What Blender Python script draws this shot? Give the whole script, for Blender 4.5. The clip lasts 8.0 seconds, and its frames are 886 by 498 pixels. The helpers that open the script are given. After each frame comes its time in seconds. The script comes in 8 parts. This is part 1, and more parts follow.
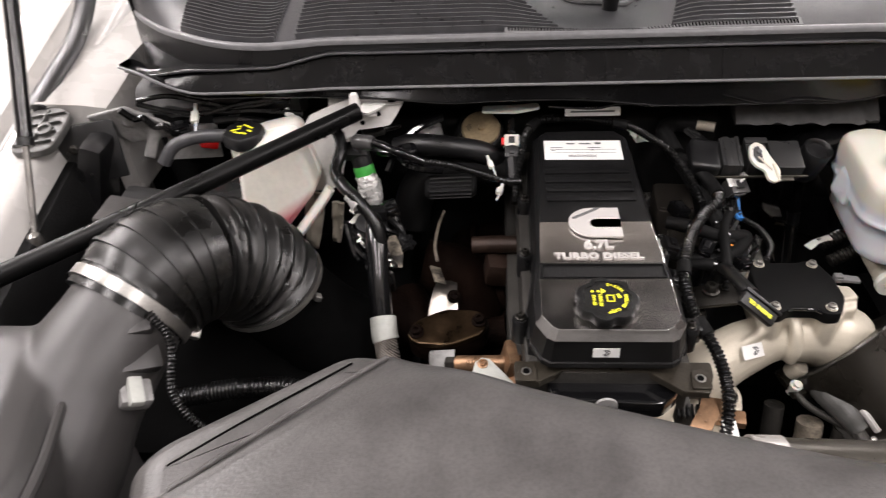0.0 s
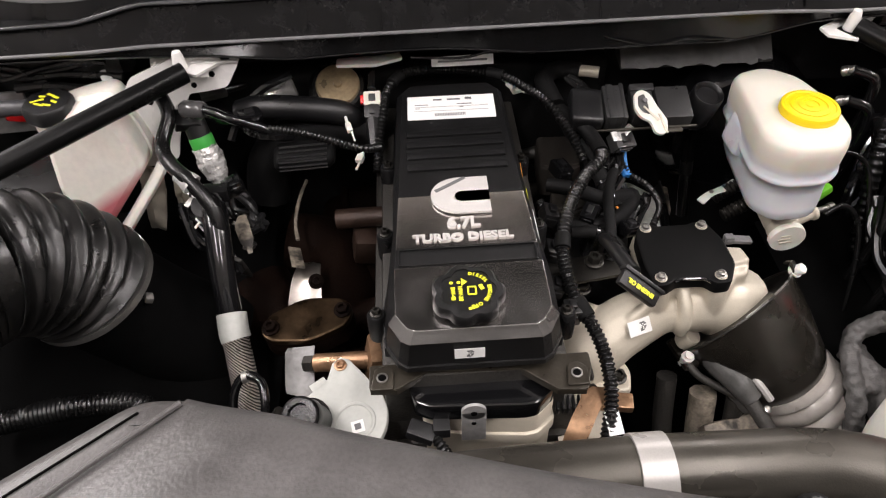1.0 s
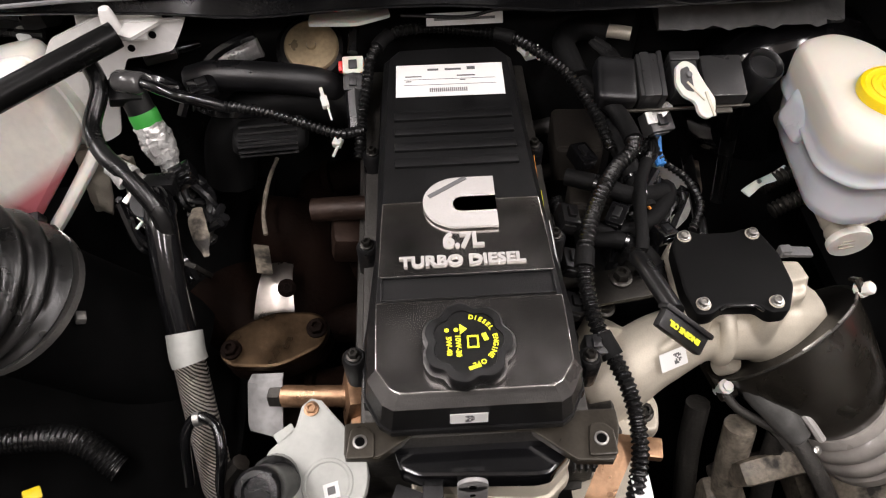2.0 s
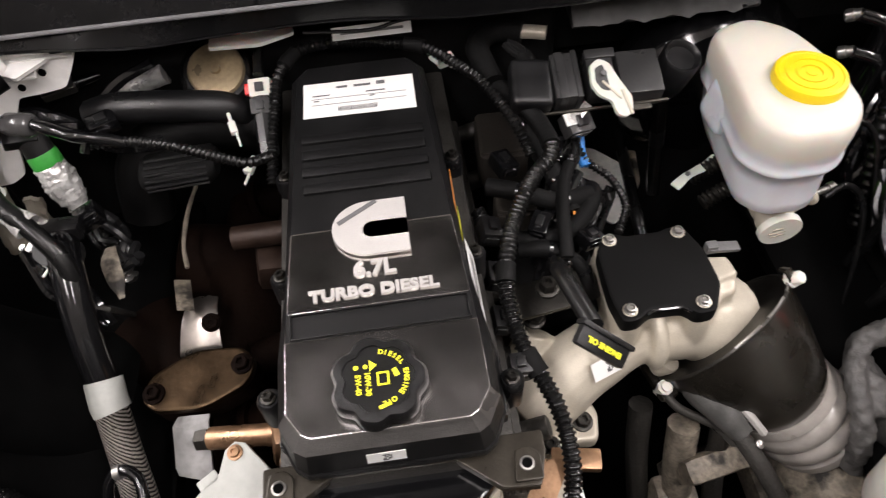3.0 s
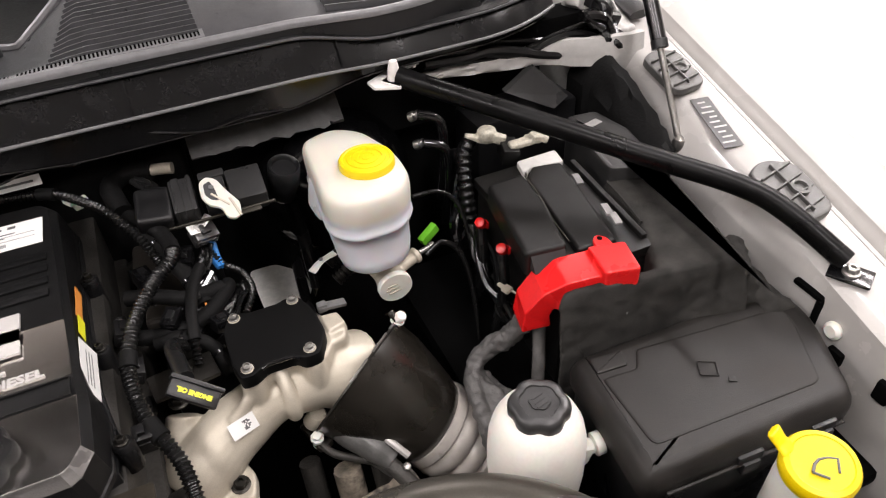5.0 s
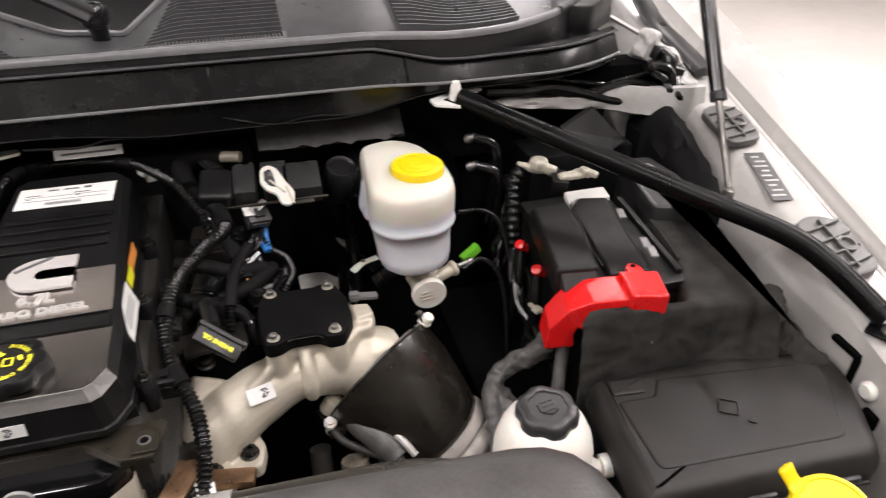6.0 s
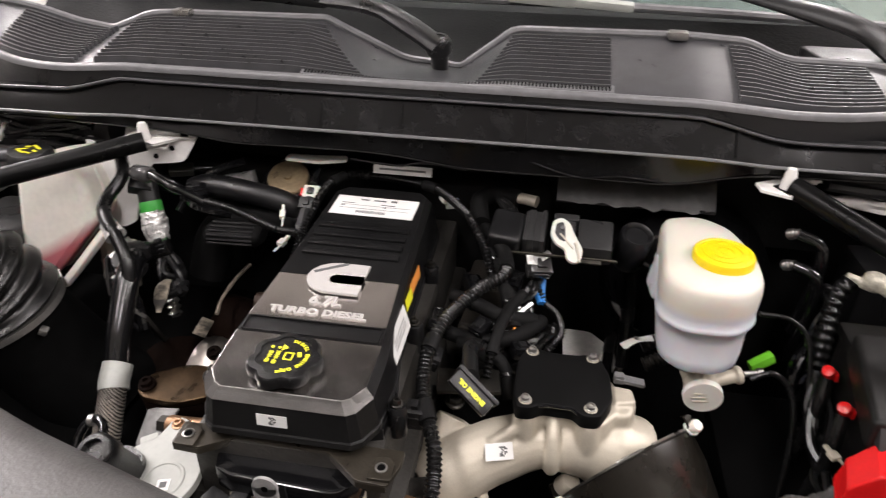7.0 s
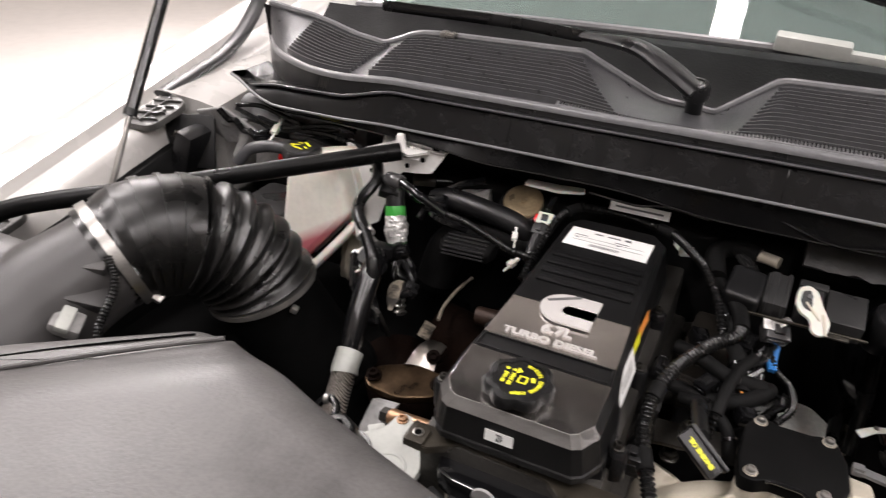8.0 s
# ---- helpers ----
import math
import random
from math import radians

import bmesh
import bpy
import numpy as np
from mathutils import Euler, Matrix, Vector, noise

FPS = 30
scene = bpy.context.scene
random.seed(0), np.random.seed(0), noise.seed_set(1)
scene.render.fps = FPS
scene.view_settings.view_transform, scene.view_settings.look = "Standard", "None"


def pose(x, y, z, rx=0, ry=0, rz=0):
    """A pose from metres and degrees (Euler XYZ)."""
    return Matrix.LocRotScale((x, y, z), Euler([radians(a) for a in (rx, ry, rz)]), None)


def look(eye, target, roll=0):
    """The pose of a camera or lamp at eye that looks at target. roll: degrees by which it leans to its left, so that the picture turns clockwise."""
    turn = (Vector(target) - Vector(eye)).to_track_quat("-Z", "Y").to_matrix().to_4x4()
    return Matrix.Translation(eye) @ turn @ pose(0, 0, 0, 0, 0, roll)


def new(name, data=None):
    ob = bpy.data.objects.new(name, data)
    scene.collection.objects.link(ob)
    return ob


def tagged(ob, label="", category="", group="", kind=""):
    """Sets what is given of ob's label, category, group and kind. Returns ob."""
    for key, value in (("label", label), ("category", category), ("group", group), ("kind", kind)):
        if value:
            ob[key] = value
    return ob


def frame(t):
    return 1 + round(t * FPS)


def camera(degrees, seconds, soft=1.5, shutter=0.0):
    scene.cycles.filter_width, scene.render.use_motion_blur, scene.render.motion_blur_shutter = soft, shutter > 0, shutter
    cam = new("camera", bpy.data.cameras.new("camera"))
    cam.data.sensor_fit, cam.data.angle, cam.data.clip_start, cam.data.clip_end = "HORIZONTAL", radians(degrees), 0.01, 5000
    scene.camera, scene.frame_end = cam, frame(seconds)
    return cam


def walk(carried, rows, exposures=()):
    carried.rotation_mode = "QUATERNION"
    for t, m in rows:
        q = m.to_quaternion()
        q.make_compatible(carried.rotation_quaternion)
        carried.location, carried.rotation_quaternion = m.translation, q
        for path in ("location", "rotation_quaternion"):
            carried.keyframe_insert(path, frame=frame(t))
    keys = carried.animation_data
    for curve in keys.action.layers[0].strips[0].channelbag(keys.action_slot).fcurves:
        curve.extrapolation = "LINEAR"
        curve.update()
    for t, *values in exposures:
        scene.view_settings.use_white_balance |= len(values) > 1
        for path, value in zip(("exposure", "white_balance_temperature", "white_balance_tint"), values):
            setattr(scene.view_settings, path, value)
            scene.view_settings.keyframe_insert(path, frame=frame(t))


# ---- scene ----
cam = camera(64.1, 8.0, soft=1.1, shutter=0.25)
PATH = [
    (0, (-0.137, -0.558, 1.789), (-0.281, 0.969, 0.506), -3.7),
    (0.5, (-0.064, -0.49, 1.775), (-0.076, 0.986, 0.425), -3.9),
    (1, (-0.042, -0.421, 1.746), (-0.002, 0.976, 0.316), -2.4),
    (1.2, (-0.045, -0.384, 1.736), (-0.002, 0.968, 0.263), -1.6),
    (2.3, (-0.021, -0.204, 1.683), (0.005, 0.999, 0.085), -2.2),
    (2.5, (-0.013, -0.194, 1.68), (0.017, 0.998, 0.075), -2.9),
    (3, (0.034, -0.204, 1.695), (0.121, 0.991, 0.094), -4.3),
    (3.5, (0.097, -0.258, 1.719), (0.322, 0.988, 0.171), -4.4),
    (4, (0.152, -0.328, 1.725), (0.535, 0.973, 0.255), -4.3),
    (4.5, (0.208, -0.383, 1.729), (0.717, 0.957, 0.334), -4.3),
    (4.7, (0.221, -0.402, 1.728), (0.779, 0.957, 0.371), -3.8),
    (5.8, (0.269, -0.524, 1.647), (0.805, 1.036, 0.517), -0.2),
    (6, (0.25, -0.525, 1.655), (0.71, 1.071, 0.541), 0.4),
    (6.5, (0.227, -0.503, 1.655), (0.324, 1.19, 0.594), 0.5),
    (7, (0.238, -0.463, 1.66), (-0.042, 1.223, 0.621), 0.6),
    (7.5, (0.241, -0.452, 1.655), (-0.339, 1.17, 0.639), 0.8),
    (8, (0.166, -0.496, 1.687), (-0.583, 1.06, 0.677), 1.3),
]
walk(cam, [(t, look(eye, target, roll)) for t, eye, target, roll in PATH],
     [(0, -0.33, 6500, 17), (0.5, -0.24, 6500, 17), (1, -0.29, 6500, 17), (2.5, -0.38, 6500, 17), (3.5, -0.27, 6500, 17), (4.5, -0.27, 6500, 17), (6, -0.39, 6500, 17), (6.5, -0.33, 6500, 17), (7.5, -0.36, 6500, 17), (8, -0.41, 6500, 17)])

# ---- light ----
world = bpy.data.worlds.new("world")
scene.world = world
world.use_nodes = True
world.node_tree.nodes["Background"].inputs[0].default_value = (0.9, 0.95, 1.0, 1)
world.node_tree.nodes["Background"].inputs[1].default_value = 0.25
scene.view_settings.exposure = -0.3


def area(name, at, size, watts, target, colour=(1.0, 0.97, 0.93)):
    d = bpy.data.lights.new(name, "AREA")
    d.shape, d.size, d.size_y, d.energy, d.color = "RECTANGLE", size[0], size[1], watts, colour
    ob = new(name, d)
    ob.matrix_world = look(at, target)
    return ob


# Lamps at x -3.8 and 4.4 are fill added to brighten the floor.
for lx, ly, lw in ((-0.75, -0.8, 62), (0.95, -0.8, 62), (-2.35, 0.7, 136), (2.8, 0.5, 105), (-3.8, 3.2, 255), (1.9, 3.6, 115), (4.4, 1.6, 150)):
    area("tube_and_fill_light", (lx, ly, 3.25), (0.2, 2.4), lw, (lx, ly, 0))
area("tube_and_fill_light", (-0.1, 1.75, 3.25), (0.14, 1.4), 34, (-0.1, 1.75, 0))


# ---- materials ----
def ramp(nt, fac, stops):
    r = nt.nodes.new("ShaderNodeValToRGB")
    el = r.color_ramp.elements
    while len(el) < len(stops):
        el.new(0.5)
    for e, (p, c) in zip(el, stops):
        e.position, e.color = p, (*c, 1)
    nt.links.new(fac, r.inputs[0])
    return r.outputs[0]


def mat(name, colour, rough=0.5, metal=0.0, vary=0.25, grain=600.0, bump=0.1, stain=14.0, coat=0.0,
        dirt=None, trans=0.0, sub=0.0, spec=0.5, rvary=0.12, stripes=0.0):
    """A procedural surface: base colour varied by stains and grain, fine relief, uneven gloss."""
    m = bpy.data.materials.new(name)
    m.use_nodes = True
    nt = m.node_tree
    b = nt.nodes["Principled BSDF"]
    tc = nt.nodes.new("ShaderNodeTexCoord")
    big, small = nt.nodes.new("ShaderNodeTexNoise"), nt.nodes.new("ShaderNodeTexNoise")
    big.inputs["Scale"].default_value, big.inputs["Detail"].default_value = stain, 5
    small.inputs["Scale"].default_value, small.inputs["Detail"].default_value = grain, 3
    for n in (big, small):
        nt.links.new(tc.outputs["Object"], n.inputs["Vector"])
    lo = tuple(c * (1 - vary) for c in colour)
    hi = tuple(min(1.0, c * (1 + vary)) for c in colour)
    if dirt:
        col = ramp(nt, big.outputs[0], [(0.3, lo), (0.52, hi), (0.68, dirt)])
    else:
        col = ramp(nt, big.outputs[0], [(0.3, lo), (0.7, hi)])
    g = nt.nodes.new("ShaderNodeMixRGB")
    g.blend_type, g.inputs[0].default_value = "MULTIPLY", min(1.0, vary * 1.6)
    nt.links.new(col, g.inputs[1])
    nt.links.new(ramp(nt, small.outputs[0], [(0.25, (0.45, 0.45, 0.45)), (0.6, (1, 1, 1))]), g.inputs[2])
    nt.links.new(g.outputs[0], b.inputs["Base Color"])
    rr = nt.nodes.new("ShaderNodeMapRange")
    rr.inputs["From Min"].default_value, rr.inputs["From Max"].default_value = 0.3, 0.7
    rr.inputs["To Min"].default_value = max(0.02, rough - rvary)
    rr.inputs["To Max"].default_value = min(1.0, rough + rvary)
    nt.links.new(big.outputs[0], rr.inputs["Value"])
    nt.links.new(rr.outputs[0], b.inputs["Roughness"])
    b.inputs["Metallic"].default_value = metal
    b.inputs["Specular IOR Level"].default_value = spec
    b.inputs["Coat Weight"].default_value = coat
    b.inputs["Coat Roughness"].default_value = 0.08
    b.inputs["Transmission Weight"].default_value = trans
    if sub:
        b.inputs["Subsurface Weight"].default_value = sub
        b.inputs["Subsurface Scale"].default_value = 0.02
    if bump:
        bu = nt.nodes.new("ShaderNodeBump")
        bu.inputs["Strength"].default_value, bu.inputs["Distance"].default_value = bump, 0.002
        nt.links.new(small.outputs[0], bu.inputs["Height"])
        nt.links.new(bu.outputs[0], b.inputs["Normal"])
    return m


# Black plastic with its grazing sheen lifted into the base colour.
M_DUCT = mat("sheen_lifted_black_plastic", (0.074, 0.0705, 0.069), 0.38, vary=0.26, grain=330, bump=0.2, stain=18, rvary=0.07)
M_PLASTIC = mat("black_plastic", (0.008, 0.008, 0.0085), 0.36, vary=0.3, grain=700, bump=0.15)
M_GLOSS = mat("gloss_black", (0.005, 0.005, 0.0055), 0.14, vary=0.2, grain=200, bump=0.02, coat=0.5, rvary=0.06)
M_RUBBER = mat("black_rubber", (0.006, 0.006, 0.006), 0.24, vary=0.3, grain=300, bump=0.1)
M_MATT = mat("matt_black_foam", (0.0035, 0.0035, 0.0035), 0.7, vary=0.3, grain=250, bump=0.3, spec=0.2)
# Near-black: the shade of deep recesses is put into this colour.
M_DARK = mat("recess_shade_black", (0.002, 0.002, 0.002), 0.9, vary=0.4, grain=60, bump=0.2, spec=0.05)
M_COVER = mat("grained_cover_plastic", (0.007, 0.007, 0.0072), 0.33, vary=0.25, grain=1400, bump=0.3, stain=25, rvary=0.05, spec=0.3)
# Albedo lifted above smoked metal to brighten what the panel reflects.
M_PANEL = mat("smoked_metal_panel", (0.76, 0.725, 0.70), 0.2, metal=1.0, vary=0.2, grain=1800, bump=0.05, stain=18, rvary=0.04)
M_SILVER = mat("satin_silver_letter", (0.62, 0.6, 0.58), 0.38, metal=0.35, vary=0.06, bump=0.03)
M_STEEL = mat("zinc_steel", (0.38, 0.37, 0.35), 0.32, metal=0.9, vary=0.2, grain=400, bump=0.08)
M_DSTEEL = mat("dark_steel", (0.05, 0.047, 0.042), 0.4, metal=0.8, vary=0.3, grain=300, bump=0.15)
M_FOIL = mat("heat_shield_foil", (0.80, 0.78, 0.75), 0.3, metal=0.45, vary=0.3, grain=130, bump=1.0, stain=60)
M_CAST = mat("cast_aluminium", (0.57, 0.52, 0.425), 0.42, metal=0.2, vary=0.14, grain=700, bump=0.07, stain=20)
M_CASTD = mat("dull_cast_metal", (0.05, 0.047, 0.042), 0.55, metal=0.4, vary=0.3, grain=300, bump=0.4)
M_COPPER = mat("coppery_steel", (0.36, 0.215, 0.125), 0.34, metal=0.75, vary=0.3, grain=200, bump=0.15, stain=40)
# Rust taken almost to black; the shade low in the bay is in it.
M_RUST = mat("shaded_rusty_iron", (0.006, 0.003, 0.002), 0.75, metal=0.0, spec=0.04, vary=0.45, grain=180, bump=0.5)
M_BRONZE = mat("bronzed_plate", (0.048, 0.030, 0.016), 0.34, metal=0.9, vary=0.35, grain=150, bump=0.15, stain=30)
M_CREAMP = mat("cream_polymer", (0.66, 0.638, 0.575), 0.42, vary=0.06, grain=200, bump=0.05, sub=0.25, stain=9, dirt=(0.68, 0.61, 0.47))
M_MILKY = mat("milky_polymer", (0.62, 0.635, 0.68), 0.38, vary=0.05, grain=200, bump=0.05, sub=0.3, stain=9)
M_RESERVOIR = mat("stained_reservoir_polymer", (0.66, 0.638, 0.575), 0.4, vary=0.05, grain=200, bump=0.05, sub=0.25, stain=9)


def age_reservoir():
    """Clear milky polymer below, fluid-stained cream above."""
    nt = M_RESERVOIR.node_tree
    tc, sep = nt.nodes.new("ShaderNodeTexCoord"), nt.nodes.new("ShaderNodeSeparateXYZ")
    nt.links.new(tc.outputs["Object"], sep.inputs[0])
    wave = nt.nodes.new("ShaderNodeTexNoise")
    wave.inputs["Scale"].default_value = 26
    nt.links.new(tc.outputs["Object"], wave.inputs["Vector"])
    mix = nt.nodes.new("ShaderNodeMath")
    mix.operation = "MULTIPLY_ADD"
    mix.inputs[1].default_value = 0.012
    nt.links.new(wave.outputs[0], mix.inputs[0])
    nt.links.new(sep.outputs[2], mix.inputs[2])
    rng_z = nt.nodes.new("ShaderNodeMapRange")
    rng_z.inputs["From Min"].default_value, rng_z.inputs["From Max"].default_value = 1.171, 1.189
    nt.links.new(mix.outputs[0], rng_z.inputs["Value"])
    nt.links.new(ramp(nt, rng_z.outputs[0], [(0.0, (0.60, 0.615, 0.66)), (0.6, (0.66, 0.63, 0.55)), (1.0, (0.66, 0.635, 0.565))]), nt.nodes["Principled BSDF"].inputs["Base Color"])


age_reservoir()
M_WHITEP = mat("white_polymer", (0.76, 0.74, 0.68), 0.45, vary=0.05, grain=200, bump=0.06, sub=0.15)
M_YELLOW = mat("yellow_plastic", (0.82, 0.6, 0.0), 0.4, vary=0.06, grain=300, bump=0.04)
M_YELLOWP = mat("yellow_print", (0.85, 0.82, 0.03), 0.5, vary=0.08, bump=0)
M_RED = mat("red_plastic", (0.72, 0.012, 0.012), 0.28, vary=0.08, grain=200, bump=0.03, rvary=0.05)
M_GREEN = mat("green_plastic", (0.05, 0.4, 0.06), 0.4, vary=0.15, bump=0.05)
M_LIME = mat("lime_clip", (0.2, 0.7, 0.04), 0.4, vary=0.1, bump=0.05)
M_BLUE = mat("blue_wire", (0.03, 0.2, 0.55), 0.4, vary=0.15, bump=0.05)
M_LABEL = mat("white_label", (0.78, 0.78, 0.76), 0.5, vary=0.03, bump=0.02)
M_PRINT = mat("grey_print", (0.12, 0.12, 0.12), 0.6, vary=0.1, bump=0)
M_ORANGE = mat("orange_label", (0.8, 0.3, 0.06), 0.5, vary=0.05, bump=0)
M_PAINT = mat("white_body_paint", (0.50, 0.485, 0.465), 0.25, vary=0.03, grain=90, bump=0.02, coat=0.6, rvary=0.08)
M_PRIMER = mat("overspray_white_metal", (0.55, 0.54, 0.52), 0.5, vary=0.12, grain=120, bump=0.12, stain=10)
M_COWL = mat("grey_black_cowl_plastic", (0.056, 0.056, 0.0595), 0.32, vary=0.2, grain=900, bump=0.2, stain=45, rvary=0.05)
M_FELT = mat("pressed_felt", (0.038, 0.0365, 0.034), 0.95, vary=0.4, grain=900, bump=0.7, stain=30, spec=0.15)
M_HSHIELD = mat("dimpled_heat_shield", (0.05, 0.049, 0.047), 0.5, metal=0.1, vary=0.35, grain=60, bump=0.8, stain=30)
M_TUBE = mat("brown_black_enamel", (0.016, 0.014, 0.011), 0.3, vary=0.25, grain=160, bump=0.05, coat=0.25)
M_PIPE = mat("anodised_grey_pipe", (0.075, 0.069, 0.058), 0.32, metal=0.6, vary=0.15, grain=500, bump=0.1, stain=10)
M_CLEARP = mat("cloudy_boot", (0.37, 0.345, 0.315), 0.34, vary=0.2, grain=80, bump=0.1, stain=16, coat=0.3)
M_COATED = mat("dead_black_coating", (0.0035, 0.0035, 0.0035), 0.55, vary=0.2, grain=500, bump=0.05, spec=0.12)
M_TAPE = mat("grey_cloth_tape", (0.085, 0.082, 0.079), 0.5, vary=0.3, grain=500, bump=0.4, stain=60)
M_SPECK = mat("speckled_pale_sheet", (0.88, 0.87, 0.83), 0.5, vary=0.1, grain=160, bump=0.3, stain=70)
M_SHINE = mat("satin_grey_plastic", (0.055, 0.054, 0.054), 0.22, vary=0.2, grain=300, bump=0.05, coat=0.2, rvary=0.05)
M_FOILS = mat("brushed_bright_sheet", (0.48, 0.44, 0.40), 0.33, metal=0.97, vary=0.12, grain=160, bump=0.08, stain=22)
M_COPPERD = mat("dull_coppery_iron", (0.034, 0.019, 0.013), 0.5, metal=0.4, vary=0.35, grain=200, bump=0.2, stain=40)
M_CASTG = mat("grimy_casting", (0.22, 0.19, 0.15), 0.55, metal=0.1, vary=0.45, grain=200, bump=0.35, stain=35, dirt=(0.03, 0.026, 0.022))
M_GREY = mat("mid_grey_plastic", (0.13, 0.13, 0.13), 0.5, vary=0.2, grain=300, bump=0.15)
M_MODULE = mat("module_plastic", (0.027, 0.027, 0.027), 0.35, vary=0.2, grain=300, bump=0.1)
M_SATIN = mat("satin_black_enamel", (0.0035, 0.0035, 0.0035), 0.33, spec=0.16, vary=0.2, grain=300, bump=0.04)
M_TANK = mat("aged_tank_polymer", (0.76, 0.73, 0.67), 0.42, vary=0.1, grain=120, bump=0.06, sub=0.15, stain=12)
M_COOLANT = mat("aged_tank_with_coolant", (0.80, 0.77, 0.70), 0.42, vary=0.08, grain=120, bump=0.06, sub=0.15, stain=14)


def fill_coolant():
    """The polymer looks pink where coolant stands behind it."""
    nt = M_COOLANT.node_tree
    b = nt.nodes["Principled BSDF"]
    old = b.inputs["Base Color"].links[0].from_socket
    tc, sep = nt.nodes.new("ShaderNodeTexCoord"), nt.nodes.new("ShaderNodeSeparateXYZ")
    nt.links.new(tc.outputs["Object"], sep.inputs[0])
    lean = nt.nodes.new("ShaderNodeMath")
    lean.operation = "MULTIPLY_ADD"
    lean.inputs[1].default_value = -0.57
    nt.links.new(sep.outputs[0], lean.inputs[0])
    nt.links.new(sep.outputs[2], lean.inputs[2])
    level = nt.nodes.new("ShaderNodeMapRange")
    level.inputs["From Min"].default_value, level.inputs["From Max"].default_value = 1.370, 1.394
    nt.links.new(lean.outputs[0], level.inputs["Value"])
    mix = nt.nodes.new("ShaderNodeMixRGB")
    mix.inputs[1].default_value = (0.46, 0.13, 0.15, 1)
    nt.links.new(level.outputs[0], mix.inputs[0])
    nt.links.new(old, mix.inputs[2])
    nt.links.new(mix.outputs[0], b.inputs["Base Color"])


fill_coolant()
M_WPANEL = mat("white_inner_paint", (0.80, 0.785, 0.76), 0.35, vary=0.06, grain=120, bump=0.05, stain=20)
M_BAND = mat("pale_grey_band", (0.42, 0.405, 0.385), 0.33, metal=0.25, vary=0.1, grain=500, bump=0.05, stain=12)
M_BATT = mat("dull_battery_plastic", (0.0065, 0.0063, 0.006), 0.4, vary=0.3, grain=900, bump=0.2, stain=30, spec=0.3)
M_CLAMP = mat("crusted_lead", (0.55, 0.52, 0.43), 0.5, metal=0.2, vary=0.35, grain=300, bump=0.5, stain=80)
M_FLOOR = mat("pale_floor_paint", (0.76, 0.715, 0.675), 0.4, vary=0.06, grain=8, bump=0.02, stain=0.8)
M_CEIL = mat("pale_ceiling", (0.5, 0.49, 0.48), 0.8, vary=0.05, grain=60, bump=0.05, stain=0.7)
# The noise ramp's third stop gives lighter irregular patches.
M_LID = mat("mottled_lid_plastic", (0.0095, 0.0085, 0.0075), 0.48, vary=0.4, grain=900, bump=0.2, stain=14, dirt=(0.022, 0.0195, 0.017), spec=0.36)
# Lighter grey that paints the sheen along the cowl's edges.
M_EDGE_SHEEN = mat("cowl_edge_sheen_grey", (0.17, 0.17, 0.175), 0.34, vary=0.12, grain=300, bump=0.1, stain=60, rvary=0.04)
M_BELLOWS = mat("satin_bellows_rubber", (0.007, 0.0068, 0.0065), 0.32, vary=0.3, grain=300, bump=0.12, stain=25, rvary=0.1)
M_BROWN = mat("brown_black_steel", (0.042, 0.036, 0.027), 0.36, metal=0.35, vary=0.3, grain=250, bump=0.12, stain=25)
M_SHIELD = mat("grey_white_polymer", (0.43, 0.44, 0.41), 0.45, vary=0.1, grain=150, bump=0.08, stain=14)
M_STRIP = mat("glossy_cowl_strip", (0.008, 0.008, 0.0084), 0.2, vary=0.2, grain=500, bump=0.04, stain=30, spec=0.3, rvary=0.05)
M_EDGE = mat("dull_smoked_chamfer", (0.11, 0.105, 0.1), 0.36, metal=0.6, vary=0.25, grain=900, bump=0.15, stain=30)
# Body white made lighter than M_PAINT so the cover panel mirrors more light.
M_HOOD = mat("lifted_white_hood_paint", (0.8, 0.79, 0.77), 0.3, vary=0.03, grain=90, bump=0.02, coat=0.4)
M_DUSTY = mat("dusty_grey_metal", (0.27, 0.265, 0.26), 0.5, vary=0.3, grain=120, bump=0.15, stain=14)
# Base colour raised here too, in place of lamp sheen.
M_CLEAN = mat("sheen_lifted_cleaner_plastic", (0.040, 0.038, 0.0375), 0.36, vary=0.10, grain=1900, bump=0.14, stain=9, rvary=0.04)
M_GOLDZ = mat("gold_zinc_plate", (0.40, 0.31, 0.19), 0.36, metal=0.6, vary=0.25, grain=200, bump=0.08, stain=25)
M_PAD = mat("weathered_grey_plastic", (0.085, 0.084, 0.08), 0.4, vary=0.25, grain=300, bump=0.12, stain=40)
M_WALL = mat("white_wall_paint", (0.8, 0.79, 0.77), 0.7, vary=0.03, grain=60, bump=0.05, stain=0.7)


